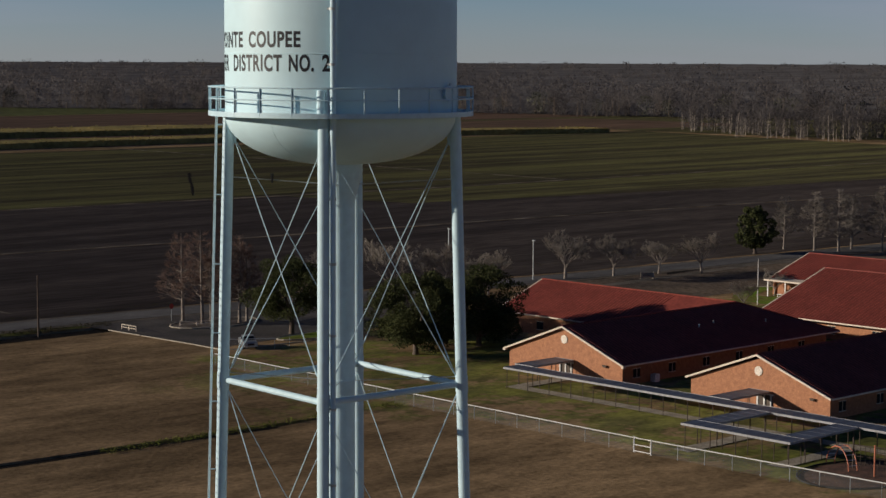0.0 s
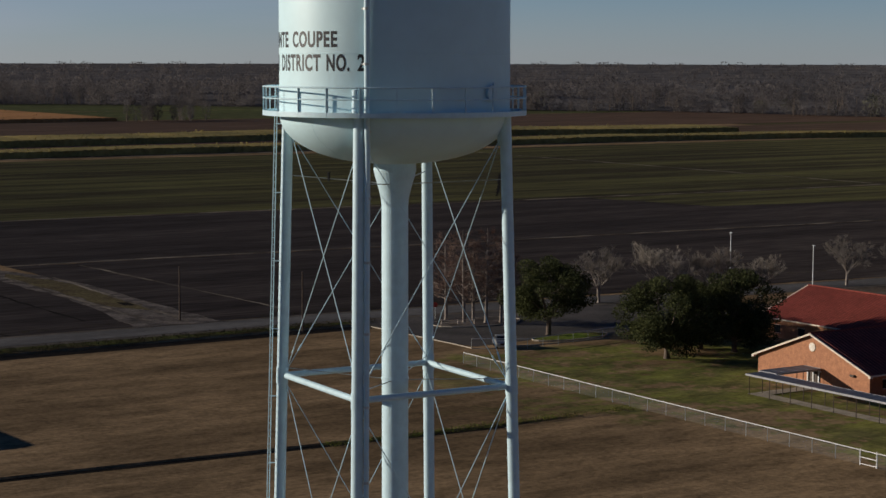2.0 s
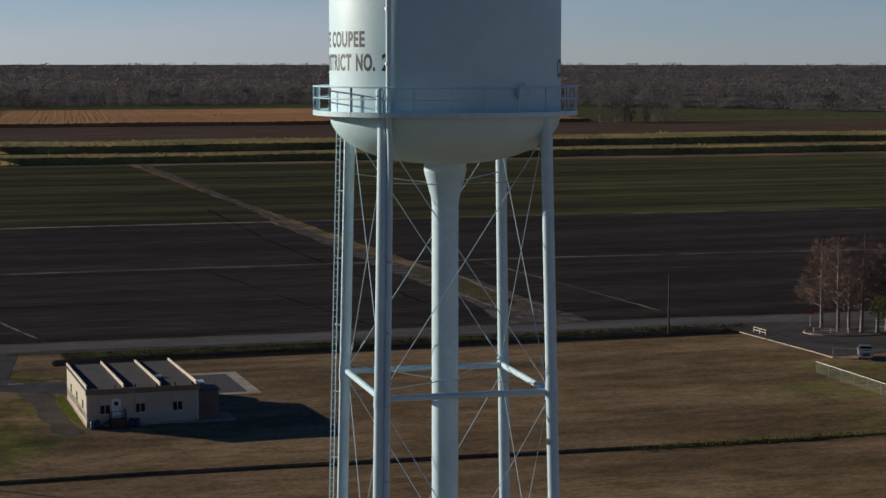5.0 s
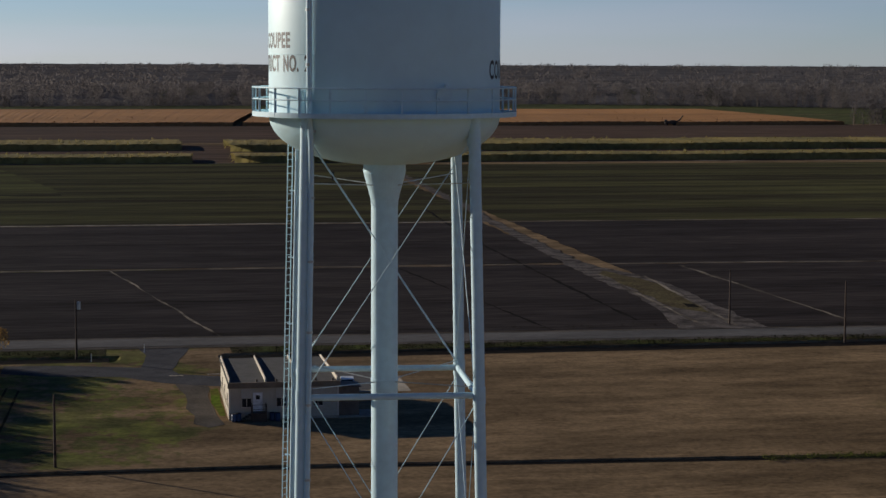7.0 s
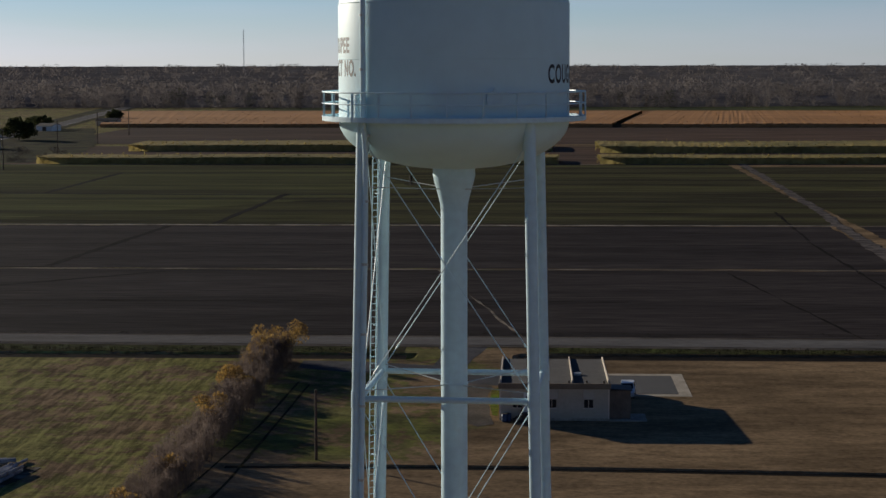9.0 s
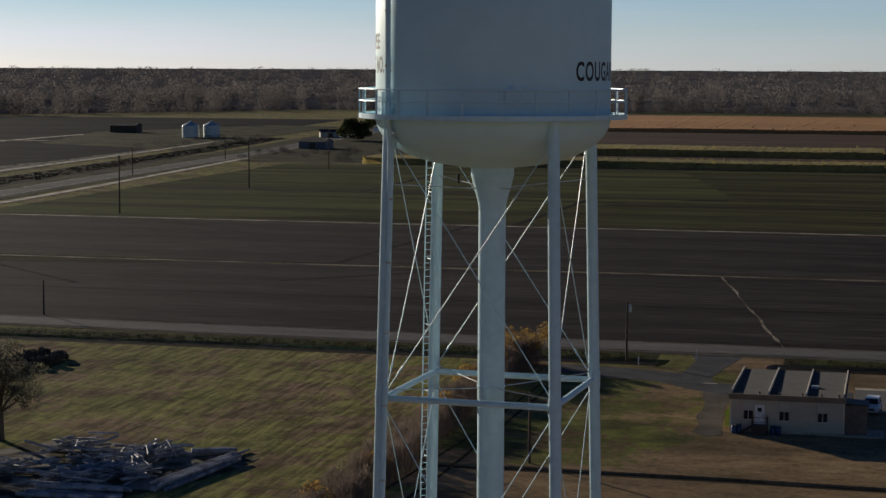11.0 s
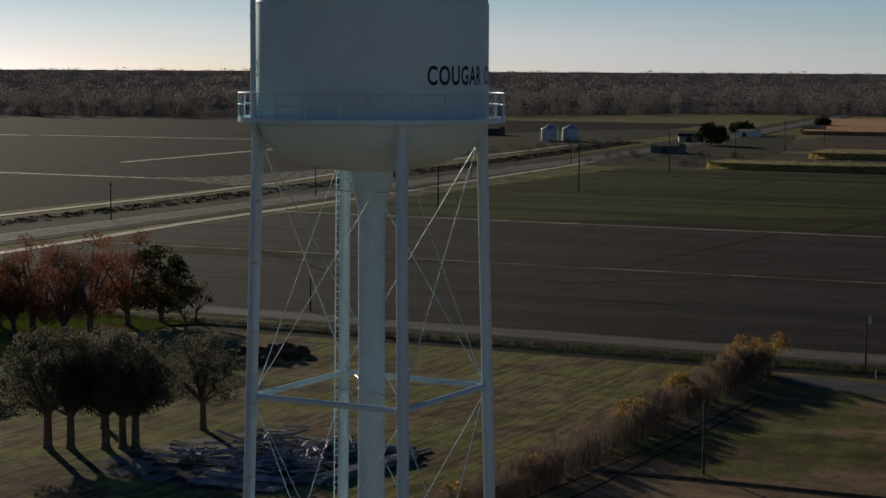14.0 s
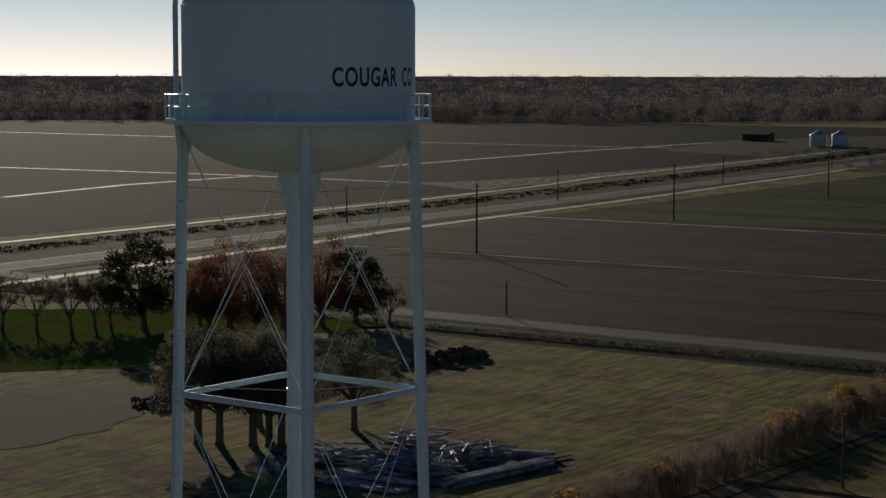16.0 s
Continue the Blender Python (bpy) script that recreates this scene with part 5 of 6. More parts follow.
    for x, y in ((21, 5.2), (24.5, 5.6), (34, 4.2)):
        part("roof_vent", Geo().tube([(x, y, eave + y * k), (x, y, eave + y * k + 0.55)], 0.09, 8), GALV, hall)
    return hall


school_corner_hall(plan(119.5, 88.5), "L-shaped brick school hall with hipped red metal roof")
school_hall(60, 19.6, 2.75, 6.45, plan(119.5, 58.2), True, 0.45, label="brick school hall with red metal roof and lit gable")
school_hall(76, 33, 2.7, 8.0, plan(204.5, 31, 0, 90), False, 0.6, 10, label="wide brick school hall with ribbed red metal roof")
school_hall(73, 22, 2.6, 6.1, plan(231, 60, 0, 90), False, 0.6, 8, label="low brick school wing with long red roof")


def school_porch():
    """A flat-roofed brick porch on white posts before the far wing."""
    p = thing("school_porch", "orange brick school porch with white fascia and posts", "porch", plan(205.8, 121.5))
    part("back_wall", Geo().box(3.2, 0, 0, 3.5, 10.5, 2.7), BRICK, p)
    part("side_wall", Geo().box(0.4, 0, 0, 3.2, 0.3, 2.7), BRICK, p)
    part("porch_roof", Geo().box(-0.3, -0.3, 2.72, 3.9, 10.9, 2.95), CREAM, p, "flat porch roof with white fascia")
    for y in (3.2, 6.6, 10.2):
        part("post", Geo().box(0, y - 0.1, 0, 0.2, y + 0.1, 2.7), WHITE, p)
    door = part("door", Geo().box(3.15, 4.2, 0.05, 3.19, 5.8, 2.1), WHITE, p, "white double door")
    part("pane", Geo().box(3.13, 4.5, 1.1, 3.15, 5.5, 1.9), GLASS, door)
    part("bench", Geo().box(0.9, 7.2, 0.38, 1.4, 9.0, 0.46).box(0.95, 7.3, 0, 1.35, 7.4, 0.38).box(0.95, 8.8, 0, 1.35, 8.9, 0.38), WHITE, p)


school_porch()
sheet("school_yard", [(176, 138), (168, 150), (176, 163), (200, 170.5), (240, 166), (330, 158), (330, 60), (236, 60), (236, 138)], 0.03, YARD_DIRT, "bare brown winter grass and gravel behind the school", "yard", 0.8, 110)
sheet("school_front_lawn", [(197, 124), (205, 123), (205, 134), (219, 138), (213, 142), (199, 134)], 0.05, LAWN, "small green lawn before the school porch", "lawn", 0.5, 111)
sheet("school_path", [(197, 121), (206, 121.2), (206, 123), (197, 123.4)], 0.055, CONCRETE, "pale concrete path before the school porch", "path")
sheet("lawn_path", [(213, 142), (220, 137.6), (220.6, 138.6), (213.6, 143.2)], 0.055, CONCRETE, "pale concrete path across the school lawn", "path")
road("yard_drive", [(180, 160), (200, 160.5), (216, 161.5), (242, 164), (300, 157)], 2.6, 0.05, GRAVEL, "gravel lane behind the school", "drive")


def canopy(u0, v0, u1, v1, z, posts, name="walkway_canopy", at_rise=0.0):
    """A flat metal canopy over a walkway, on pairs of thin posts."""
    can = thing(name, "flat blue-grey metal walkway canopy on thin posts", "canopy", plan(u0, v0), "walkway canopies")
    w, d = u1 - u0, v1 - v0
    deck = part("canopy_roof", Geo().box(0, 0, z, w, d, z + 0.10), CANOPY_METAL, can)
    for a in ((-0.06, -0.06, w + 0.06, 0.0), (-0.06, d, w + 0.06, d + 0.06), (-0.06, 0, 0, d), (w, 0, w + 0.06, d)):
        part("fascia", Geo().box(a[0], a[1], z - 0.10, a[2], a[3], z + 0.13), FASCIA, can, "pale grey canopy fascia")
    along = d > w
    n = int((d if along else w) / 1.5)
    rib = (Geo().box(0, -0.015, z + 0.10, w, 0.015, z + 0.12) if along else Geo().box(-0.015, 0, z + 0.10, 0.015, d, z + 0.12)).mesh("rib", CANOPY_METAL)
    for i in range(1, n):
        s = (d if along else w) * i / n
        part("rib", rib, CANOPY_METAL, deck, at=Matrix.Translation((0, s, 0) if along else (s, 0, 0)))
    post = Geo().tube([(0, 0, 0), (0, 0, z)], 0.05, 8).mesh("post", DARK_METAL)
    for i in range(posts):
        s = (0.3 + ((d if along else w) - 0.6) * i / max(1, posts - 1))
        for o in (0.25, (w if along else d) - 0.25):
            part("post", post, DARK_METAL, can, at=Matrix.Translation((o, s, 0) if along else (s, o, 0)))
    return can


canopy(109.2, 38, 111.8, 98.6, 2.45, 18)
canopy(111.95, 96.4, 119.2, 99.3, 2.5, 3)
canopy(111.95, 66.2, 119.2, 69.0, 2.5, 3)
canopy(100.2, 58.6, 109.1, 61.2, 2.45, 4)
canopy(100.2, 47.5, 109.1, 50.1, 2.45, 4)
canopy(97.6, 47.5, 100.1, 61.2, 2.45, 5)
for i, r in enumerate((rect(109.6, 36, 111.6, 98.8), rect(111.6, 96.8, 119.4, 98.9), rect(111.6, 66.6, 119.4, 68.6), rect(96, 58.9, 109.6, 61), rect(97, 47.8, 109.6, 49.9))):
    sheet("walkway_%d" % (i + 1), r, 0.08, CONCRETE, "pale concrete walkway under the canopy", "walkway")


def playground():
    sheet("play_surface", [(100 + 7 * math.cos(a / 8 * math.pi), 41 + 5.2 * math.sin(a / 8 * math.pi)) for a in range(16)], 0.06, material("brown_mulch", (0.14, 0.075, 0.05), 0.95, 0, (0.07, 0.042, 0.032), 0.8, 6, 0.8, 8), "dark mulch play area", "play area")
    g = Geo()
    ring = [(7.1 * math.cos(a / 24 * math.pi), 5.3 * math.sin(a / 24 * math.pi), 0.12) for a in range(49)]
    tagged(part("play_kerb", g.tube(ring, 0.10, 6, False), RUBBER, at=plan(100, 41)), "dark rubber kerb round the play area", "kerb", kind="structure")
    frame_set = thing("climbing_arch", "red and white curved climbing arch in the play area", "climbing frame", plan(101.6, 44.2, 0, 70))
    for y in (-0.5, 0.5):
        part("arch_bar", Geo().tube([(-1.9 * math.cos(a / 12 * math.pi), y, 2.2 * math.sin(a / 12 * math.pi)) for a in range(13)], 0.06, 8), ORANGE_PAINT, frame_set)
    for a in range(1, 12):
        part("arch_rung", Geo().tube([(-1.9 * math.cos(a / 12 * math.pi), y, 2.2 * math.sin(a / 12 * math.pi)) for y in (-0.5, 0.5)], 0.035, 6), WHITE, frame_set)
    climber = thing("jungle_gym", "tall post jungle gym with dark chain ladder", "jungle gym", plan(101.2, 41.4))
    for x, y, paint in ((0.9, 1.8, DARK_METAL), (-0.8, -1.8, ORANGE_PAINT), (1.6, -1.6, DARK_METAL)):
        post = part("post", Geo().tube([(x, y, 0), (x, y, 3.0)], 0.09, 10), paint, climber)
        part("post_cap", Geo().lathe([(0.12, 2.98), (0.12, 3.06), (0.0, 3.14)], 10, (x, y)), paint, post)
    part("top_rail", Geo().tube([(0.9, 1.8, 2.4), (1.6, -1.6, 2.4)], 0.05, 8), DARK_METAL, climber)
    for k in range(7):
        f = (k + 0.5) / 7
        part("chain_rung", Geo().tube([(0.9 + 0.7 * f, 1.8 - 3.4 * f, 0.3), (0.9 + 0.7 * f, 1.8 - 3.4 * f, 2.4)], 0.03, 5), DARK_METAL, climber)
    for z in (0.7, 1.3, 1.9):
        part("chain_rail", Geo().tube([(0.9, 1.8, z), (1.6, -1.6, z)], 0.035, 5), DARK_METAL, climber)


playground()


# No hollow is dug here; the ditch's shade is the sheet's dark colour.
sheet("school_ditch", [(217.8, 163.9), (238, 166), (241.3, 168), (224.4, 168.6)], 0.06, FURROW_AND_SHADE, "flat ditch beside the school road, its shade painted dark", "ditch", 0.5, 112)


# ---- fences ----
def chain_fence(points, spacing, height, label, gates=()):
    fence = thing("chain_link_fence", label, "fence")
    post = Geo().tube([(0, 0, 0), (0, 0, height), (0, 0, height + 0.06)], [0.035, 0.035, 0.01], 6).mesh("post", GALV)
    for a, b in zip(points, points[1:]):
        A, B = Vector(uv(*a)), Vector(uv(*b))
        n = max(1, int((B - A).length / spacing))
        up = Vector((0, 0, height))
        part("mesh_panel", Geo().add([A + Vector((0, 0, 0.05)), B + Vector((0, 0, 0.05)), B + up, A + up], [(0, 1, 2, 3)]), CHAIN, fence, "galvanised chain-link mesh")
        part("top_rail", Geo().tube([A + up, B + up], 0.055, 6), RAIL, fence)
        for i in range(n + 1):
            part("post", post, GALV, fence, at=Matrix.Translation(A.lerp(B, i / n)))
    return fence


chain_fence([(93.4, 136), (92.6, 100), (92.2, 63)], 3.1, 1.5, "long galvanised chain-link fence along the school lawn")
chain_fence([(92.2, 60.6), (93.2, 34), (94, -30)], 3.1, 1.5, "galvanised chain-link fence beyond the white gate")
chain_fence([(101.5, 146.2), (108, 142), (126, 145)], 3.0, 1.4, "short chain-link fence beside the school drive")
gate = thing("field_gate", "small white tubular gate in the chain-link fence", "gate", plan(92.2, 61.8))
for y in (-1.1, 1.1):
    part("gate_post", Geo().tube([(0, y, 0), (0, y, 1.65)], 0.06, 8), WHITE, gate)
for z in (0.15, 0.8, 1.5):
    part("gate_rail", Geo().tube([(0, -1.1, z), (0, 1.1, z)], 0.045, 8), WHITE, gate)


def barrier(x, y, turn, length, label):
    b = thing("pipe_barrier", label, "barrier", pose(x, y, 0, 0, 0, turn))
    for i in range(3):
        part("post", Geo().tube([(-length / 2 + length / 2 * i, 0, 0), (-length / 2 + length / 2 * i, 0, 0.85)], 0.07, 8), CREAM, b)
    for z in (0.4, 0.78):
        part("rail", Geo().tube([(-length / 2, 0, z), (length / 2, 0, z)], 0.05, 8), CREAM, b)
    return b


barrier(-25.3, 196.8, -50, 3.6, "white pipe gate barrier at the school drive")
barrier(-15.6, 200.8, 12, 5.0, "cream pipe barrier round the tree island")


def kerb_island(u, v, ru, rv, mat, label):
    outline = [(u + ru * math.cos(a / 10 * math.pi), v + rv * math.sin(a / 10 * math.pi)) for a in range(20)]
    g = Geo().prism([uv(*p)[:2] for p in outline], 0, 0.16)
    tagged(part("traffic_island", g, mat), label, "traffic island", kind="structure")
    ring = [uv(*p, 0.12) for p in outline + outline[:1]]
    tagged(part("island_kerb", Geo().tube(ring, 0.12, 6, False), CONCRETE), "pale concrete kerb round the island", "kerb", kind="structure")


kerb_island(116.5, 167.5, 7.5, 4.5, DIRT, "brown leaf-littered island under bare trees")
kerb_island(119.5, 147.5, 6.5, 2.6, LAWN, "grassy island with a kerb beside the school drive")


# ---- the pump house ----
def pump_house():
    h = thing("pump_house", "cream sided pump house with fin walls over its roof", "building", plan(0, 127.6))
    W, D, E, B = 12.2, 18.7, 4.05, 3.85
    part("front_wall", Geo().box(0, 0, 0.25, W, 0.2, E), SIDING, h)
    part("back_wall", Geo().box(0, D - 0.2, 0.25, W, D, B), SIDING, h)
    for x in (0, W - 0.2):
        part("side_wall", slab_between(Geo(), (x, 0.2, E), (x + 0.2, 0.2, E), (x + 0.2, D - 0.2, B), (x, D - 0.2, B), 3.3).box(x, 0.2, 0.25, x + 0.2, D - 0.2, 1.5), SIDING, h, "sunlit cream side wall")
    part("plinth", Geo().box(-0.05, -0.05, 0, W + 0.05, D + 0.05, 0.26), CONCRETE, h)
    roof = part("roof", slab_between(Geo(), (-0.15, -0.25, E + 0.12), (W + 0.15, -0.25, E + 0.12), (W + 0.15, D + 0.2, B + 0.12), (-0.15, D + 0.2, B + 0.12), 0.14), SHINGLE, h, "weathered grey low-slope roof")
    part("fascia", Geo().box(-0.18, -0.42, E - 0.42, W + 0.18, -0.25, E + 0.2), material("tan_fascia", (0.21, 0.165, 0.115), 0.7), h, "tan fascia band")
    for k in range(4):
        x = 0.0 + (W - 0.16) / 3 * k
        ring = [(0.2, E + 0.1), (D, B + 0.1), (D + 0.7, B + 0.12), (D + 0.7, B + 0.3), (2.0, E + 0.42), (0.6, E + 0.4), (0.2, E + 0.2)]
        n = len(ring)
        vs = [(x, y, z) for y, z in ring] + [(x + 0.16, y, z) for y, z in ring]
        fin = part("fin_wall", Geo().add(vs, [tuple(reversed(range(n))), tuple(range(n, 2 * n))] + [(i, (i + 1) % n, (i + 1) % n + n, i + n) for i in range(n)]), SIDING, h, "raised cream fin wall across the roof")
        part("coping", Geo().tube([(x + 0.08, 0.6, E + 0.41), (x + 0.08, 2.0, E + 0.43), (x + 0.08, D + 0.7, B + 0.31)], 0.08, 4), CREAM, fin)
    for x in (1.45, 5.3, 9.4):
        win = part("window", Geo().box(x, -0.03, 1.45, x + 1.0, 0.0, 2.4), GLASS, h, "small dark window")
        part("window_sill", Geo().box(x - 0.08, -0.07, 1.37, x + 1.08, 0.0, 1.45), CREAM, win)
        part("window_bar", Geo().box(x + 0.47, -0.045, 1.45, x + 0.53, -0.03, 2.4), CREAM, win)
        part("awning", slab_between(Geo(), (x - 0.1, -0.3, 2.5), (x + 1.15, -0.3, 2.5), (x + 1.15, -0.03, 3.6), (x - 0.1, -0.03, 3.6), 0.06), SIDING, h, "pale sloping window awning")
    for x in (3.1, 5.3, 7.7, 9.7, 11.6):
        part("roof_vent", Geo().tube([(x, 0.5, E + 0.1), (x, 0.5, E + 0.4)], 0.12, 8), DARK_METAL, h)
    part("base_band", Geo().box(0.0, -0.05, 0.62, W, 0.0, 0.74), SIDING, h)
    for y in (3.0, 8.5, 14.0):
        win = part("window", Geo().box(-0.03, y, 1.6, 0.0, y + 1.0, 2.5), GLASS, h, "small dark window")
        part("window_sill", Geo().box(-0.07, y - 0.08, 1.52, 0.0, y + 1.08, 1.6), CREAM, win)
    part("corner_trim", Geo().box(-0.05, -0.06, 0.25, 0.12, 0.0, E - 0.4), CREAM, h)
    part("corner_trim", Geo().box(W - 0.12, -0.06, 0.25, W + 0.02, 0.0, E - 0.4), CREAM, h)
    door = part("door", Geo().box(2.65, -0.07, 0.96, 3.7, -0.01, 3.05), WHITE, h, "white door with a small pane")
    part("pane", Geo().box(2.95, -0.085, 2.3, 3.4, -0.07, 2.75), GLASS, door)
    part("handle", Geo().box(3.52, -0.12, 1.85, 3.58, -0.07, 2.0), DARK_METAL, door)
    for k in range(int(W / 0.3)):
        part("siding_rib", Geo().box(0.15 + 0.3 * k, -0.025, 0.3, 0.19 + 0.3 * k, 0.0, E - 0.45), SIDING, h)
    # landing with stairs and rails before the door
    landing = part("landing", Geo().box(2.4, -1.5, 0.85, 4.1, -0.08, 0.95), DARK_METAL, h, "dark steel landing before the door")
    for x, y in ((2.45, -1.45), (4.05, -1.45), (2.45, -0.2), (4.05, -0.2)):
        part("landing_post", Geo().box(x - 0.05, y - 0.05, 0, x + 0.05, y + 0.05, 1.95), DARK_METAL, landing)
    for z in (1.4, 1.9):
        part("hand_rail", Geo().tube([(2.45, -1.45, z), (4.05, -1.45, z), (4.05, -0.2, z)], 0.03, 6), DARK_METAL, landing)
    for k in range(4):
        part("tread", Geo().box(2.05 - 0.32 * k, -1.4, 0.66 - 0.19 * k, 2.4 - 0.32 * k, -0.3, 0.72 - 0.19 * k), DARK_METAL, landing)
    part("skirt", Geo().box(2.4, -1.5, 0.0, 4.1, -1.46, 0.84), DARK_METAL, landing)
    # lean-to
    part("annex", Geo().box(W + 0.02, 0.6, 0, W + 2.4, 3.6, 3.3), material("tan_annex_cladding", (0.17, 0.13, 0.10), 0.75), h, "tan lean-to annex")
    part("annex_roof", slab_between(Geo(), (W + 0.02, 0.4, 3.55), (W + 2.6, 0.4, 3.4), (W + 2.6, 3.8, 3.4), (W + 0.02, 3.8, 3.55), 0.1), DARK_METAL, h)
    part("annex_slab", Geo().box(W + 0.02, -0.3, 0, W + 4.2, 3.9, 0.12), CONCRETE, h)
    part("roof_fan", Geo().box(8.4, 6, 4.0, 9.2, 6.8, 4.35), GALV, h)
    return h


pump_house()
for k, (u, v) in enumerate(((0.5, 126.6), (1.0, 126.9), (4.7, 126.8), (5.3, 126.6))):
    drum = thing("drum", "blue plastic drum standing by the pump house", "drum", plan(u, v), "drums by the pump house")
    part("barrel", Geo().lathe([(0.0, 0), (0.28, 0), (0.30, 0.3), (0.29, 0.32), (0.30, 0.6), (0.28, 0.88), (0.0, 0.88)], 16), BLUE_DRUM, drum, smooth=True)
    part("lid", Geo().lathe([(0.0, 0.885), (0.285, 0.885), (0.285, 0.93), (0.0, 0.93)], 16), RUBBER, drum)


# ---- vehicles ----
def vehicle(at, paint, label, pickup=False, category="car"):
    """A boxy car or pickup, nose towards +x."""
    car = thing(category, label, category, at)
    side = [(-2.3, 0.35), (2.3, 0.35), (2.32, 0.75), (2.1, 0.95), (1.2, 1.08), (0.55, 1.62), (-0.55, 1.66), (-1.05, 1.12), (-2.28, 1.05)] if pickup else [(-2.25, 0.35), (2.25, 0.35), (2.3, 0.75), (2.05, 0.98), (1.15, 1.08), (0.45, 1.68), (-1.75, 1.7), (-2.22, 1.1)]
    n = len(side)
    vs = []
    for y, k in ((-0.92, 1.0), (0.92, 1.0)):
        vs += [(x, y * (0.80 if z > 1.3 else 1.0), z) for x, z in side]
    part("body", Geo().add(vs, [tuple(range(n)), tuple(reversed(range(n, 2 * n)))] + [(i, i + n, (i + 1) % n + n, (i + 1) % n) for i in range(n)]), paint, car)
    x0, z0, x1, z1 = (1.2, 1.1, 0.58, 1.6) if pickup else (1.13, 1.1, 0.5, 1.64)
    part("windscreen", Geo().add([(x0 - 0.02, -0.78, z0 + 0.03), (x0 - 0.02, 0.78, z0 + 0.03), (x1 + 0.04, 0.68, z1), (x1 + 0.04, -0.68, z1)], [(0, 1, 2, 3)]).add([(x0 - 0.06, -0.78, z0 + 0.03), (x0 - 0.06, 0.78, z0 + 0.03), (x1, 0.68, z1), (x1, -0.68, z1)], [(3, 2, 1, 0)]), GLASS, car)
    for y in (-1, 1):
        xb = -0.6 if pickup else -1.6
        part("side_window", Geo().add([(0.85, y * 0.93, 1.12), (xb, y * 0.93, 1.12), (xb + 0.05, y * 0.79, 1.58), (0.45, y * 0.79, 1.58)], [(0, 1, 2, 3) if y > 0 else (3, 2, 1, 0)]), GLASS, car)
        part("headlight", Geo().box(2.22, y * 0.68 - 0.18, 0.68, 2.335, y * 0.68 + 0.18, 0.84), LAMP_GLASS, car)
        for x in (-1.4, 1.42):
            tyre = part("wheel", Geo().tube([(x, y * 0.72, 0.34), (x, y * 0.95, 0.34)], 0.34, 18), RUBBER, car)
            part("rim", Geo().tube([(x, y * 0.93, 0.34), (x, y * 0.965, 0.34)], 0.21, 14), GALV, tyre)
    part("grille", Geo().box(2.3, -0.45, 0.55, 2.34, 0.45, 0.8), DARK_METAL, car)
    part("bumper", Geo().box(2.2, -0.88, 0.36, 2.40, 0.88, 0.52), GALV, car)
    return car


vehicle(pose(-7.6, 179.6, 0.05, 0, 0, -78), CAR_SILVER, "silver pickup truck parked on the school drive", True, "pickup_truck")
vehicle(plan(15.0, 143.2, 0.03, -95), CAR_WHITE, "white car parked beside the pump house pad")

# ---- poles ----
def utility_pole(x, y, height, label, arm=True, box=False, mat=WOOD_POLE, group="utility poles", radius=0.16):
    p = thing("utility_pole", label, "utility pole", pose(x, y, 0, 0, 0, UV_TURN), group)
    part("shaft", Geo().tube([(0, 0, -0.1), (0, 0, height)], [radius, radius * 0.65], 10), mat, p)
    if arm:
        part("crossarm", Geo().box(-0.06, -1.1, height - 0.75, 0.06, 1.1, height - 0.6), mat, p)
        for yy in (-1.0, 0.0, 1.0):
            part("insulator", Geo().tube([(0, yy, height - 0.6), (0, yy, height - 0.42)], [0.05, 0.035], 6), GALV, p)
    if box:
        part("transformer", Geo().tube([(0.38, 0, height - 1.35), (0.38, 0, height - 0.35), (0.38, 0, height - 0.3)], [0.26, 0.26, 0.1], 14), GALV, p, "grey can transformer")
    return p


utility_pole(-122.4, 125.3, 8.0, "weathered pole with a grey can transformer", False, True)
utility_pole(-80.0, 71.4, 7.2, "dark wooden pole standing in the grass", False)
utility_pole(-58.3, 200.6, 8.4, "dark wooden pole beside the farm road", False)
utility_pole(-37.8, 192.2, 8.8, "dark wooden pole beside the farm road", False)
utility_pole(-211.4, 83.1, 5.6, "short dark pole beside the farm road", False)
for k, (x, y) in enumerate(((-314.1, 111.9), (-387.7, 192.2), (-458.4, 277.6), (-535, 362), (-612, 446), (-690, 530), (-768, 614))):
    utility_pole(x, y, 15.5, "tall wooden highway power pole with crossarm", group="highway power poles", radius=0.24)
for k, (x, y) in enumerate(((-402, 105), (-470, 190), (-540, 280), (-620, 368))):
    utility_pole(x, y, 10, "wooden pole on the far side of the highway", group="far highway poles", radius=0.2)


def light_pole(x, y, height, label):
    p = thing("light_pole", label, "light pole", pose(x, y, 0, 0, 0, 20))
    part("shaft", Geo().tube([(0, 0, 0), (0, 0, height)], [0.10, 0.07], 8), GALV, p)
    part("lamp_head", Geo().box(-0.1, -0.6, height, 0.1, 0.3, height + 0.14), GALV, p)


light_pole(42.4, 256.7, 7.2, "grey light pole beside the school road")
light_pole(29.3, 283.0, 7.0, "grey light pole across the farm road")
for u, v in ((-15.8, 171.4), (-8.8, 178.6)):
    marker = thing("marker_post", "short white marker post beside the roadside ditch", "marker post", plan(u, v), "marker posts")
    part("shaft", Geo().box(-0.07, -0.05, 0, 0.07, 0.05, 1.1), WHITE, marker)
    part("reflector", Geo().box(-0.05, -0.065, 0.85, 0.05, -0.05, 1.0), GALV, marker)
stop = thing("road_sign", "small red eight-sided road sign on a steel post", "road sign", plan(113.4, 174.2))
part("post", Geo().tube([(0, 0, 0), (0, 0, 2.6)], 0.04, 8), GALV, stop)
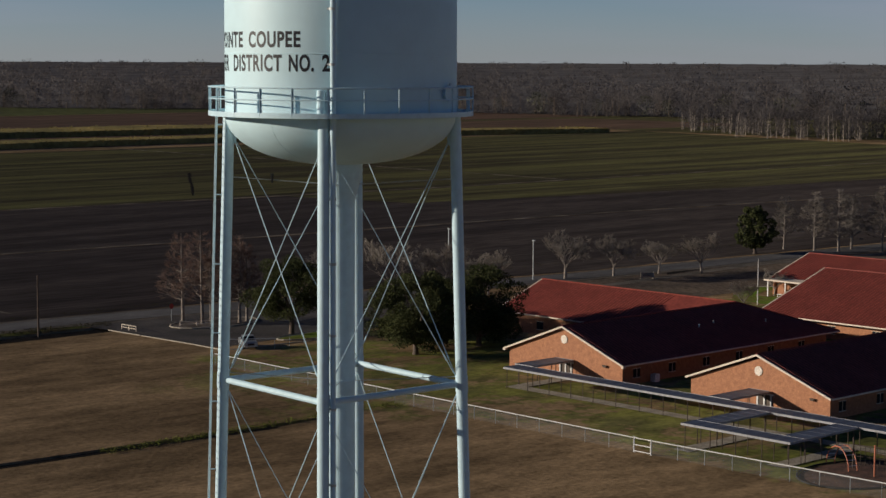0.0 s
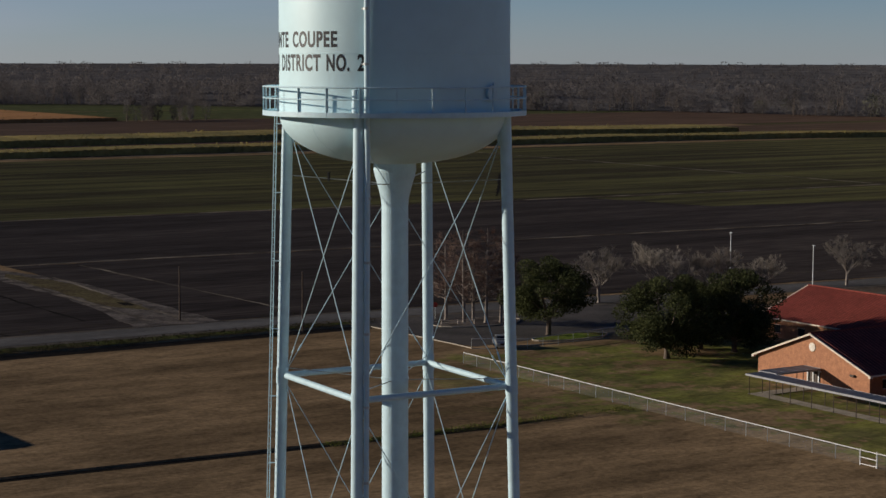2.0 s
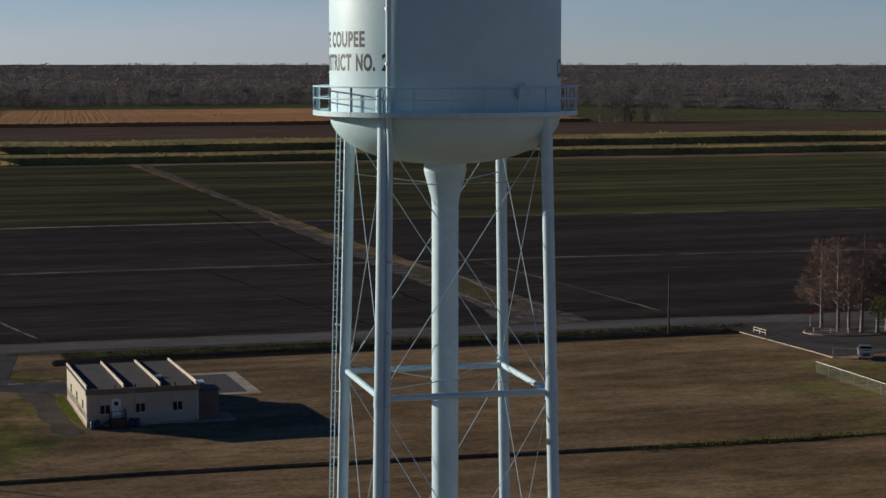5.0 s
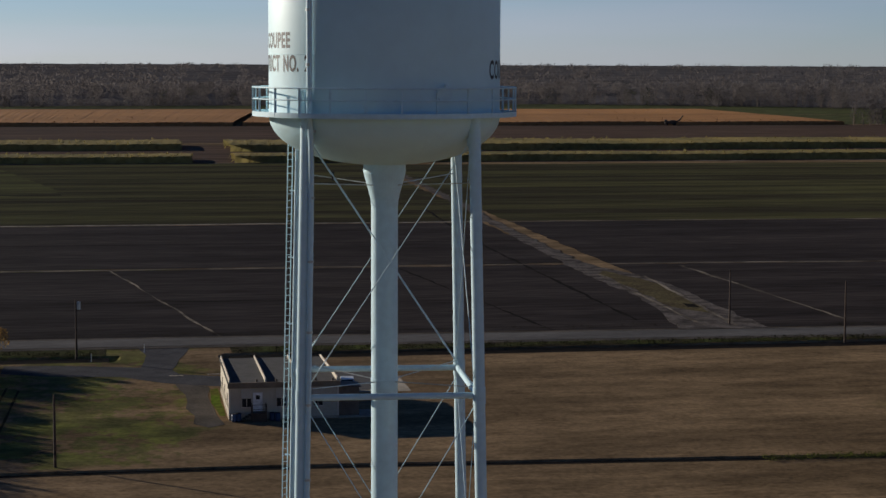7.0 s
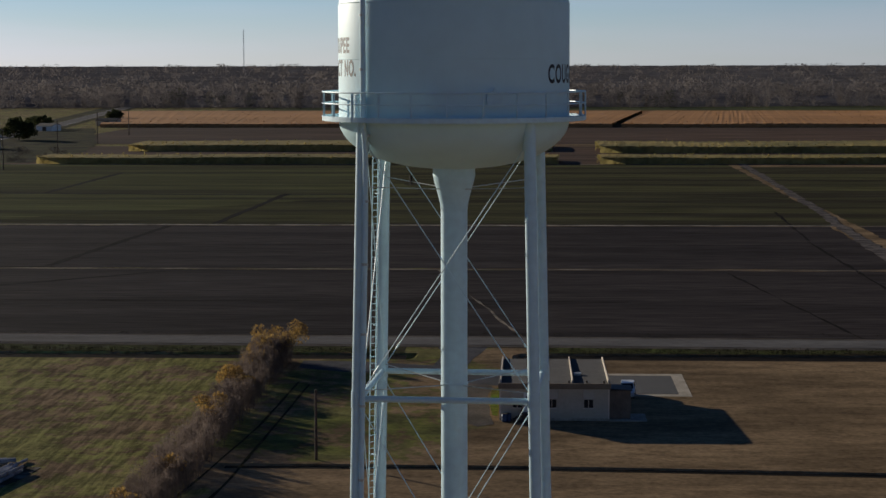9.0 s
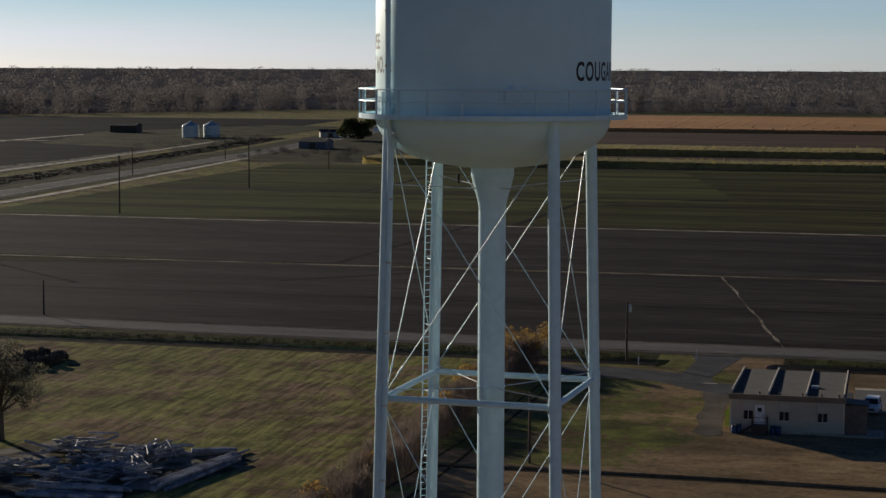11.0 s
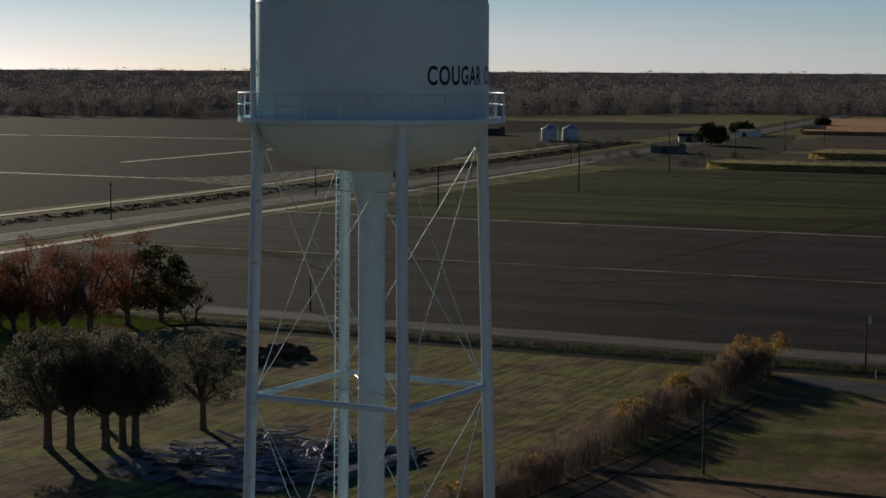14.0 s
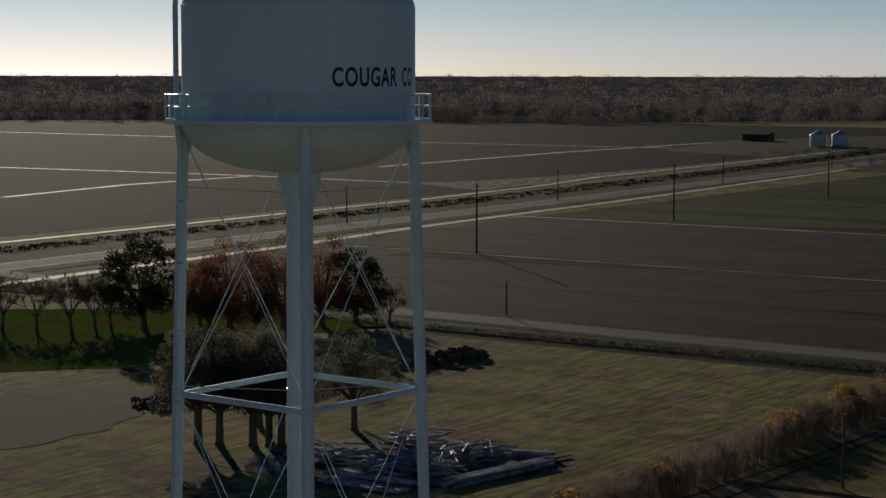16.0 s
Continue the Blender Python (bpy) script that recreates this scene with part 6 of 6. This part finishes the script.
part("plate", Geo().tube([(0, -0.045, 2.25), (0, -0.06, 2.25)], 0.42, 8), material("red_sign_paint", (0.35, 0.03, 0.03), 0.5), stop, "red sign plate")
EDGE = [(100.6, 172), (101.0, 164), (101.6, 152), (101.6, 146.2), (103.2, 144.6), (112.7, 144.2), (123.6, 143.8)]
tagged(part("drive_kerb", Geo().tube([uv(u, v, 0.06) for u, v in EDGE], 0.085, 6), CONCRETE), "pale concrete kerb along the school drive", "kerb", kind="structure")


def cane_harvester(at):
    """A far cane harvester with its loading boom raised."""
    m = thing("cane_harvester", "dark cane harvester standing at the field edge", "harvester", at)
    part("body", Geo().box(-3.2, -1.2, 1.0, 2.6, 1.2, 2.8).box(-2.6, -1.0, 2.8, 0.4, 1.0, 3.3), DARK_METAL, m)
    cab = part("cab", Geo().box(2.7, -0.9, 1.6, 4.2, 0.9, 3.6), DARK_METAL, m)
    part("cab_glass", Geo().box(4.21, -0.75, 2.3, 4.24, 0.75, 3.4), GLASS, cab)
    for x, r in ((-2.0, 0.9), (3.0, 0.7)):
        for y in (-1.25, 1.25):
            part("wheel", Geo().tube([(x, y - 0.25, r), (x, y + 0.25, r)], r, 16), RUBBER, m)
    part("boom", Geo().tube([(-3.2, 0, 2.2), (-5.6, 0.4, 3.6), (-7.4, 0.8, 6.2)], [0.5, 0.42, 0.4], 6), DARK_METAL, m)
    part("topper", Geo().tube([(4.0, 0, 2.0), (6.0, 0, 2.6), (6.8, 0, 2.2)], [0.25, 0.2, 0.35], 6), DARK_METAL, m)


cane_harvester(plan(328, 1071, 0.06, 180))
flag = thing("flagpole", "slim white flagpole on the school lawn", "flagpole", pose(74.7, 220.7, 0))
part("shaft", Geo().tube([(0, 0, 0), (0, 0, 7.4)], [0.09, 0.05], 8), WHITE, flag)
part("finial", Geo().lathe([(0, 7.4), (0.08, 7.45), (0.1, 7.52), (0.05, 7.6), (0, 7.62)], 10), GALV, flag)
sign = thing("school_sign", "low pale sign board on two posts", "sign", pose(63.5, 257.5, 0, 0, 0, 15))
for x in (-1.2, 1.2):
    part("post", Geo().box(x - 0.1, -0.1, 0, x + 0.1, 0.1, 1.3), CONCRETE, sign)
part("board", Geo().box(-1.3, -0.06, 0.35, 1.3, 0.06, 1.2), CONCRETE, sign)
for z in (0.65, 0.9):
    part("writing_bar", Geo().box(-0.9, -0.075, z, 0.9, -0.06, z + 0.1), DARK_METAL, sign)
mast = thing("radio_mast", "thin radio mast rising over the far woods", "radio mast", pose(-3031, 2803, 0))
for k in range(3):
    part("mast_leg", Geo().tube([polar(1.2, 120 * k, 0), polar(0.9, 120 * k, 112)], 0.28, 5), GALV, mast)
for k in range(14):
    part("mast_brace", Geo().tube([polar(1.1, 120 * (k % 3), 8 * k), polar(1.1, 120 * ((k + 1) % 3), 8 * k + 8)], 0.12, 4), GALV, mast)

# ---- farmstead by the highway ----
for k, (x, y) in enumerate(((-838, 480), (-834, 491))):
    silo = thing("grain_bin", "round galvanised steel grain bin with conical roof", "grain bin", pose(x, y, 0), "grain bins")
    part("wall", Geo().lathe([(4.6, 0)] + [(4.6 + 0.05 * (i % 2), 0.45 * i) for i in range(1, 15)] + [(4.6, 6.6)], 32), GALV, silo)
    part("roof", Geo().lathe([(4.8, 6.55), (4.7, 6.7), (0.6, 8.7), (0.5, 9.0), (0, 9.05)], 32), GALV, silo)
    part("door", Geo().box(4.55, -0.5, 0.5, 4.75, 0.5, 1.8), WHITE, silo)


def shed(x, y, turn, w, d, h, mat, label, rise=1.2):
    s = thing("shed", label, "shed", pose(x, y, 0, 0, 0, turn), "farm sheds")
    g = Geo()
    gable_wall(g, d, h, rise, 0, 0.2)
    gable_wall(g, d, h, rise, w - 0.2, w)
    g.box(0.2, 0, 0, w - 0.2, 0.2, h).box(0.2, d - 0.2, 0, w - 0.2, d, h)
    part("wall", g, mat, s)
    part("roof", slab_between(slab_between(Geo(), (-0.4, -0.4, h - 0.1), (w + 0.4, -0.4, h - 0.1), (w + 0.4, d / 2, h + rise + 0.15), (-0.4, d / 2, h + rise + 0.15), 0.12), (-0.4, d / 2, h + rise + 0.15), (w + 0.4, d / 2, h + rise + 0.15), (w + 0.4, d + 0.4, h - 0.1), (-0.4, d + 0.4, h - 0.1), 0.12), SHINGLE, s)
    part("door", Geo().box(w * 0.4, -0.04, 0, w * 0.4 + 3, 0.0, h * 0.8), DARK_METAL, s)
    return s


shed(-930, 480, 40, 16, 10, 4.2, DARK_METAL, "dark timber barn by the highway")
shed(-690, 452, 30, 14, 9, 3.6, material("blue_grey_shed_metal", (0.12, 0.14, 0.17), 0.5), "low blue-grey metal shed by the highway")
shed(-800, 540, 60, 10, 8, 3.2, SIDING, "small pale farmhouse under a big tree")
shed(-860, 620, 10, 12, 8, 3.2, WHITE, "small white farmhouse by the highway")
shed(-905, 700, 35, 14, 9, 3.5, SIDING, "pale farm building by the highway")

# ---- trees ----
oak = plant_at(leafy_tree(11, 11.0, 15, OAK_LEAF, leaves=34000, size=0.14, trunk=0.14), 15.2, 172, 0.3, 1, "broad dark green live oak on the school lawn", "live oaks")
for x, y, t, s in ((24.5, 178.8, 1.4, 1.0), (20, 181, 4.4, 0.85)):
    plant_copy(oak, x, y, t, s)
plant_at(leafy_tree(12, 11.6, 13.6, OAK_LEAF, leaves=26000, size=0.14, trunk=0.24), -1.5, 190.6, 5.2, 1, "round live oak with bare trunk on a kerbed island", "live oaks")
cypress = plant_at(bare_tree(21, 13.5, 0.75, 0.5, PALE_BARK, RED_TWIG, leader=True, fuzz=3000, fine=0.0011), -17.9, 206.2, 0, 1, "tall leafless cypress with reddish twigs", "bare cypresses on the island")
for k, (x, y, s) in enumerate(((-14.8, 202.4, 1.06), (-13.6, 204.6, 0.92), (-11.5, 202.9, 1.08), (-9.3, 203.5, 0.98), (-8.2, 205.2, 0.9))):
    plant_copy(cypress, x, y, k * 1.3 + 0.5, s)
street = plant_at(bare_tree(31, 9.6, 0.85, 0.5, PALE_BARK, GREY_TWIG, fuzz=6500, fine=0.0019), 48.5, 258.2, 0, 1.05, "round-crowned leafless grey tree by the road", "bare street trees")
for k, (x, y, s) in enumerate(((58.1, 262.1, 0.9), (67.4, 266.3, 0.75), (75.4, 265.8, 0.95), (5.1, 229, 1.08), (15, 229, 1.2), (24, 231, 1.15), (32, 236, 0.9), (80.5, 232, 0.55), (70.5, 213, 0.6))):
    plant_copy(street, x, y, k * 1.9, s)
pine = plant_at(leafy_tree(41, 10.5, 9.5, OAK_LEAF, leaves=7000, size=0.26, trunk=0.12), 94.5, 301.1, 0, 0.95, "dark evergreen tree beside the road")
plant_copy(pine, 128, 300, 2, 0.8, "dark evergreen tree behind the school")
tall = plant_at(bare_tree(51, 13, 0.8, 0.55, PALE_BARK, GREY_TWIG, leader=True, fuzz=4200), 108.5, 306.2, 0, 0.95, "tall slender leafless tree beyond the school", "tall bare trees")
for k, (x, y, s) in enumerate(((113, 304, 1.0), (117, 308, 0.9), (122, 303, 1.05), (128, 309, 0.95), (134, 305, 0.9), (103, 310, 0.85))):
    plant_copy(tall, x, y, k * 1.7 + 0.4, s)
# grove west of the tower
grove = plant_at(leafy_tree(61, 13.0, 11.5, GROVE_LEAF, leaves=15000, size=0.12, trunk=0.3, name="grove_tree"), -119.5, 16.2, 0, 1, "dark thin-crowned grove tree with bare trunk", "grove by the log pile")
for k, (x, y, s) in enumerate(((-118.3, 18.3, 0.95), (-116.7, 21.6, 1.0), (-116.0, 23.2, 0.9), (-115.4, 24.4, 0.95), (-122.4, 34.2, 0.85), (-127.5, 24.5, 0.9))):
    plant_copy(grove, x, y, k * 2.1, s)
russet = plant_at(leafy_tree(71, 15.5, 14, RUSSET_LEAF, leaves=12000, size=0.13, trunk=0.15, name="russet_tree"), -203, 44, 0, 1, "tall tree with thin russet autumn leaves", "russet trees")
for k, (x, y, s) in enumerate(((-207, 51, 0.95), (-199, 39, 0.9), (-210, 37, 0.95), (-205, 33, 0.8))):
    plant_copy(russet, x, y, k * 2.3 + 1, s)
dark = plant_at(leafy_tree(81, 14.5, 14, OAK_LEAF, leaves=9000, size=0.25, trunk=0.18), -212.2, 24.0, 0, 1, "large dark evergreen with a short thick trunk", "dark yard trees")
for k, (x, y, s) in enumerate(((-209, 57, 0.85), (-222, -20, 0.8), (-214, 33, 0.7))):
    plant_copy(dark, x, y, k * 1.7 + 2, s)
yard = plant_at(bare_tree(91, 10.5, 0.7, 0.4, BARK, GROVE_TWIG, fuzz=6000, fine=0.0016), -212.6, 12.9, 0, 1, "leaning leafless yard tree", "bare yard trees")
for k, (x, y, s) in enumerate(((-214.7, 16.8, 0.95), (-216, 8, 0.9), (-218, 3, 1.0), (-207, 62, 0.7), (-200, 58, 0.6), (-213, 19, 0.9))):
    plant_copy(yard, x, y, k * 1.1 + 0.3, s)
farm_oak = plant_at(leafy_tree(95, 12, 18, OAK_LEAF, leaves=7000, size=0.5, trunk=0.12), -757, 532, 0, 1, "wide dark tree beside the highway farmhouse")
for k, (x, y, s) in enumerate(((-880, 640, 0.7), (-910, 655, 0.6), (-960, 760, 0.7), (-700, 470, 0.35))):
    plant_copy(farm_oak, x, y, k * 1.5 + 1, s, "dark farmyard tree by the highway")


# ---- hedgerow of leafless saplings, with a few yellow ones ----
def hedgerow():
    rnd = random.Random(5)
    rows = []
    for k in range(900):
        v = rnd.uniform(30, 170)
        u = -30.6 + rnd.uniform(-2.1, 1.9) - (0.9 if v < 60 else 0)
        x, y, _ = uv(u, v)
        h = rnd.uniform(2.5, 3.9) * (1.2 if v > 150 else 1.0) * (0.95 + 0.06 * math.sin(v * 0.21))
        rows.append((x, y, h, rnd.uniform(1.0, 1.6)))
    hedge = woods("hedgerow", rows, "dense hedgerow of leafless brown saplings", 125, 9, HEDGE_TWIG, (0.08, 0.2), (0.012, 0.036))
    stems = Geo()
    for x, y, h, w in rows:
        for k in range(2):
            a, b = rnd.uniform(-0.4, 0.4), rnd.uniform(-0.4, 0.4)
            stems.tube([(x + a, y + b, 0), (x + a * 1.6, y + b * 1.6, h * 0.95)], [0.035, 0.008], 3, False)
    tagged(part("hedge_stems", stems, BARK), "thin bare stems of the hedgerow saplings", "stems", kind="stuff")
    for k, (v, s, n) in enumerate(((168, 2.6, 2200), (163, 2.4, 1900), (158.5, 1.8, 1000), (154, 1.4, 500), (141, 1.5, 1200), (138, 1.1, 500), (122.5, 1.4, 1000), (118, 1.0, 350), (92, 1.2, 600), (76, 1.2, 500), (60, 1.1, 400))):
        c = uv(-31.4 + rnd.uniform(-1, 1), v)
        cl = [((rnd.uniform(-s, s), rnd.uniform(-s, s), 2.2 + rnd.uniform(0, 0.9) * s), s * rnd.uniform(0.35, 0.6)) for i in range(8)]
        shrub = thing("yellow_shrub", "shrub with thin yellow autumn leaves in the hedgerow", "shrub", pose(c[0], c[1], 0), "yellow shrubs")
        g = Geo()
        for p, r in cl:
            g.tube([(0, 0, 0), (p[0] * 0.4, p[1] * 0.4, p[2] * 0.6), p], [0.06, 0.04, 0.01], 4, False)
        part("stem", g, BARK, shrub)
        part("crown", leaf_cloud(cl, n, 0.13, 100 + k), YELLOW_LEAF, shrub)


hedgerow()


# ---- log yard ----
def log_yard():
    rnd = random.Random(17)
    base = Geo().tube([(-0.5, 0, 0), (-0.49, 0, 0), (0, 0.004, 0.003), (0.49, 0, 0), (0.5, 0, 0)], [0.8, 1.0, 0.93, 0.86, 0.7], 10).mesh("log", LOG)

    def lay(x, y, z, turn, length, r, tilt=0.0):
        ob = tagged(new("log", base), "long stripped grey log lying in the yard", "log", "logs in the yard")
        ob.matrix_basis = Matrix.LocRotScale((x, y, z), Euler((0, radians(tilt), radians(turn))), (length, r, r))
    # long tidy rows
    for k in range(8):
        lay(-94.2 - 0.42 * k + rnd.uniform(-0.5, 0.5), 41.6 + 0.25 * k + rnd.uniform(-1, 1), 0.22, 119 + rnd.uniform(-2, 2), rnd.uniform(14, 18), rnd.uniform(0.17, 0.24))
    for k in range(5):
        lay(-94.4 - 0.4 * k, 42.0, 0.58, 119 + rnd.uniform(-2, 2), rnd.uniform(12, 16), rnd.uniform(0.16, 0.22))
    for k in range(8):
        lay(-93.6 - 0.28 * k + rnd.uniform(-0.4, 0.4), 27.0 + 0.42 * k, 0.2 + (0.36 if k > 4 else 0), 36 + rnd.uniform(-4, 4), rnd.uniform(8.5, 11), rnd.uniform(0.16, 0.24))
    for k in range(6):
        lay(-103 + 0.35 * k, 46.6 + 0.3 * k, 0.25 + 0.42 * (k // 3), 63 + rnd.uniform(-3, 3), rnd.uniform(3.6, 5), rnd.uniform(0.2, 0.28))
    # tumbled heaps
    for cx, cy, n, turn, spread in ((-100.5, 35, 56, 105, 3.2), (-98.5, 30.5, 40, 70, 3.0), (-103.5, 40, 50, 120, 3.0), (-105, 43.5, 28, 135, 2.0), (-112, 38, 34, 60, 3.0), (-97.2, 36.5, 26, 95, 2.2), (-107, 28, 22, 50, 4.0)):
        for k in range(n):
            f = k / n
            lay(cx + rnd.gauss(0, spread * 0.5), cy + rnd.gauss(0, spread * 0.5), 0.18 + 1.2 * f, turn + rnd.gauss(0, 38), rnd.uniform(1.8, 5.5) * (1.1 - 0.35 * f), rnd.uniform(0.07, 0.17), rnd.gauss(0, 7))


log_yard()


def brush_pile(x, y, rx, ry, h, n, seed, label):
    rnd = random.Random(seed)
    turn = 126 if rx > 8 else 35
    cl = [((rnd.gauss(0, rx * 0.45), rnd.gauss(0, ry * 0.45), rnd.uniform(0.1, h * 0.6)), rnd.uniform(0.5, 1.1)) for k in range(40)]
    pile = thing("brush_pile", label, "brush pile", pose(x, y, 0, 0, 0, turn))
    part("brush", leaf_cloud(cl, n, 0.3, seed, 0.6), BRUSH, pile)
    for k in range(14):
        p = Vector((rnd.gauss(0, rx * 0.5), rnd.gauss(0, ry * 0.5), rnd.uniform(0.05, h * 0.6)))
        d = Vector((rnd.gauss(0, 1), rnd.gauss(0, 1), rnd.gauss(0, 0.25))).normalized() * rnd.uniform(0.8, 2)
        part("branch", Geo().tube([p - d, p + d], [0.06, 0.02], 4), BARK, pile)


brush_pile(-166.8, 58.2, 10, 4.0, 1.5, 3600, 1, "long dark heap of cut brush near the road")
brush_pile(-143.7, 15.9, 3, 2, 0.9, 700, 3, "low dark heap of brush on the grass")

# ---- strips of cane and weedy margins ----
rc = random.Random(23)


def strip(name, spans, v0, v1, h, w, gap, per, seed, mat, label, leaf=(0.12, 0.3)):
    rows = []
    for a, b in spans:
        n = int((b - a) * (v1 - v0) / gap ** 2)
        for k in range(n):
            u, v = rc.uniform(a, b), rc.uniform(v0, v1)
            x, y, _ = uv(u, v)
            rows.append((x, y, h * rc.uniform(0.8, 1.15), w))
    return woods(name, rows, label, per, seed, mat, leaf)


def cane_bank(name, line, width, height, mat, label, seed, skew=(0, 0)):
    """A standing block of cane: ragged flanks and top along a line in (u, v), with loose blades over it."""
    rnd = random.Random(seed)
    g, rows, n = Geo(), [], 0
    for (u0, v0), (u1, v1) in zip(line, line[1:]):
        steps = max(1, int(math.hypot(u1 - u0, v1 - v0) / 1.6))
        for s in range(steps):
            f = s / steps
            u, v = u0 + (u1 - u0) * f, v0 + (v1 - v0) * f
            lean = skew[0] + (skew[1] - skew[0]) * f
            for o, z in ((0, 0), (0.2, 0.55), (0.5, 0.92), (width * 0.3, 1.0), (width * 0.7, 1.0), (width - 0.5, 0.9), (width, 0)):
                z = z * height * (1 + rnd.uniform(-0.05, 0.05) + 0.06 * math.sin(u * 0.05))
                g.v.append(uv(u + o * lean + rnd.uniform(-0.4, 0.4), v + o + rnd.uniform(-0.35, 0.35), max(0, z)))
            n += 1
            for k in range(2):
                r = width * rnd.random() ** 1.5
                rows.append((*uv(u + r * lean + rnd.uniform(-1, 1), v + r)[:2], height * rnd.uniform(1.0, 1.2), 1.6))
    g.f = [(i * 7 + j, (i + 1) * 7 + j, (i + 1) * 7 + j + 1, i * 7 + j + 1) for i in range(n - 1) for j in range(6)]
    tagged(part(name, g, mat), label, "sugar cane", kind="stuff")
    woods(name + "_leaves", rows, "loose drying leaves over the cane", 10, seed, mat, (0.1, 0.25))


cane_bank("cane_strip", [(-192, 660), (16, 660)], 27, 2.8, CANE, "strip of standing sugar cane, pale yellow on top", 31)
cane_bank("cane_strip_east", [(31, 660), (400, 668), (560, 664), (640, 655), (727, 630)], 27, 2.8, CANE, "long strip of standing cane, pale yellow on top", 32)
cane_bank("cane_block", [(-178, 765), (15, 765)], 50, 3.2, CANE, "block of yellow-green standing sugar cane", 33)
cane_bank("cane_block_east", [(34, 750), (240, 756), (440, 768), (560, 752), (665, 722)], 56, 3.2, CANE, "long block of yellow-green standing cane", 34)
cane_bank("tan_cane", [(-262, 1076), (55, 1076)], 310, 2.6, TAN_CANE, "wide block of orange-tan standing cane before the woods", 35, (-0.19, 0.12))
cane_bank("tan_cane_east", [(59, 1076), (446, 1076)], 310, 2.6, TAN_CANE, "wide block of orange-tan standing cane before the woods", 36, (0.12, 0))
VERGE_WEED = material("dark_rank_weeds", (0.048, 0.045, 0.02), 0.95, 0, (0.028, 0.026, 0.014), 0.3, 2, island=0.35, spec=0.03)
strip("verge_weeds", ((-236, -15), (3, 104)), 175.6, 178.2, 0.55, 1.1, 0.62, 12, 34, VERGE_WEED, "rank weeds along the roadside ditch")
strip("ditch_weeds", ((52, 92),), 97.8, 99.6, 0.4, 0.9, 0.33, 8, 35, PASTURE, "green weeds along the drainage ditch")
strip("field_edge_weeds", ((-100, 76),), 192.8, 194.4, 0.35, 1.2, 0.9, 10, 40, VERGE_WEED, "dry weeds along the field edge")
strip("far_field_edge_weeds", ((92, 300),), 189.6, 191.4, 0.35, 1.2, 0.9, 10, 36, VERGE_WEED, "dry weeds along the field edge")

# Flat ruts laid on the grass; their shade is put into the colour.
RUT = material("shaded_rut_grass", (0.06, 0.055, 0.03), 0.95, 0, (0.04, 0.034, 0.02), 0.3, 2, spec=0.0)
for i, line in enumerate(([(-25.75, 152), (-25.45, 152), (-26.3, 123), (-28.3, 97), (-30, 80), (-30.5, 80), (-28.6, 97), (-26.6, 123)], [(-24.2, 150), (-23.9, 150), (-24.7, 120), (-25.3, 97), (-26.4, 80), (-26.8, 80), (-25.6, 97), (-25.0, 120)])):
    sheet("wheel_rut_%d" % (i + 1), line, 0.035, RUT, "wheel rut in the grass beside the hedgerow, shade in its colour", "rut", 0.08, 120 + i)

strip("roadside_scrub", ((-345, -300),), 760, 930, 2.0, 6.0, 17.0, 260, 37, BRUSH, "low dark scrub beyond the highway", (0.05, 0.13))
strip("farmyard_scrub", ((-258, -200),), 668, 770, 2.2, 5.0, 15.0, 260, 38, BRUSH, "low dark scrub round the farmyard", (0.05, 0.13))


def ditch_weeds_between(near_line, far_line, n, h, seed, label):
    """Dark rank weeds scattered between two lines in (u, v)."""
    rnd, rows = random.Random(seed), []
    for k in range(n):
        v = near_line[0][1] + (near_line[-1][1] - near_line[0][1]) * rnd.random() ** 1.3
        a, b = np.interp(v, [q[1] for q in near_line], [q[0] for q in near_line]), np.interp(v, [q[1] for q in far_line], [q[0] for q in far_line])
        x, y, _ = uv(float(a + (b - a) * rnd.uniform(0.1, 0.9)), v)
        rows.append((x, y, h * rnd.uniform(0.6, 1.2), 2.4))
    woods("highway_ditch_weeds", rows, label, 14, seed, VERGE_WEED, (0.3, 0.6), (0.4, 0.9))


ditch_weeds_between(DITCH_NEAR, DITCH_FAR, 2600, 0.45, 39, "dark rank weeds in the highway ditch")
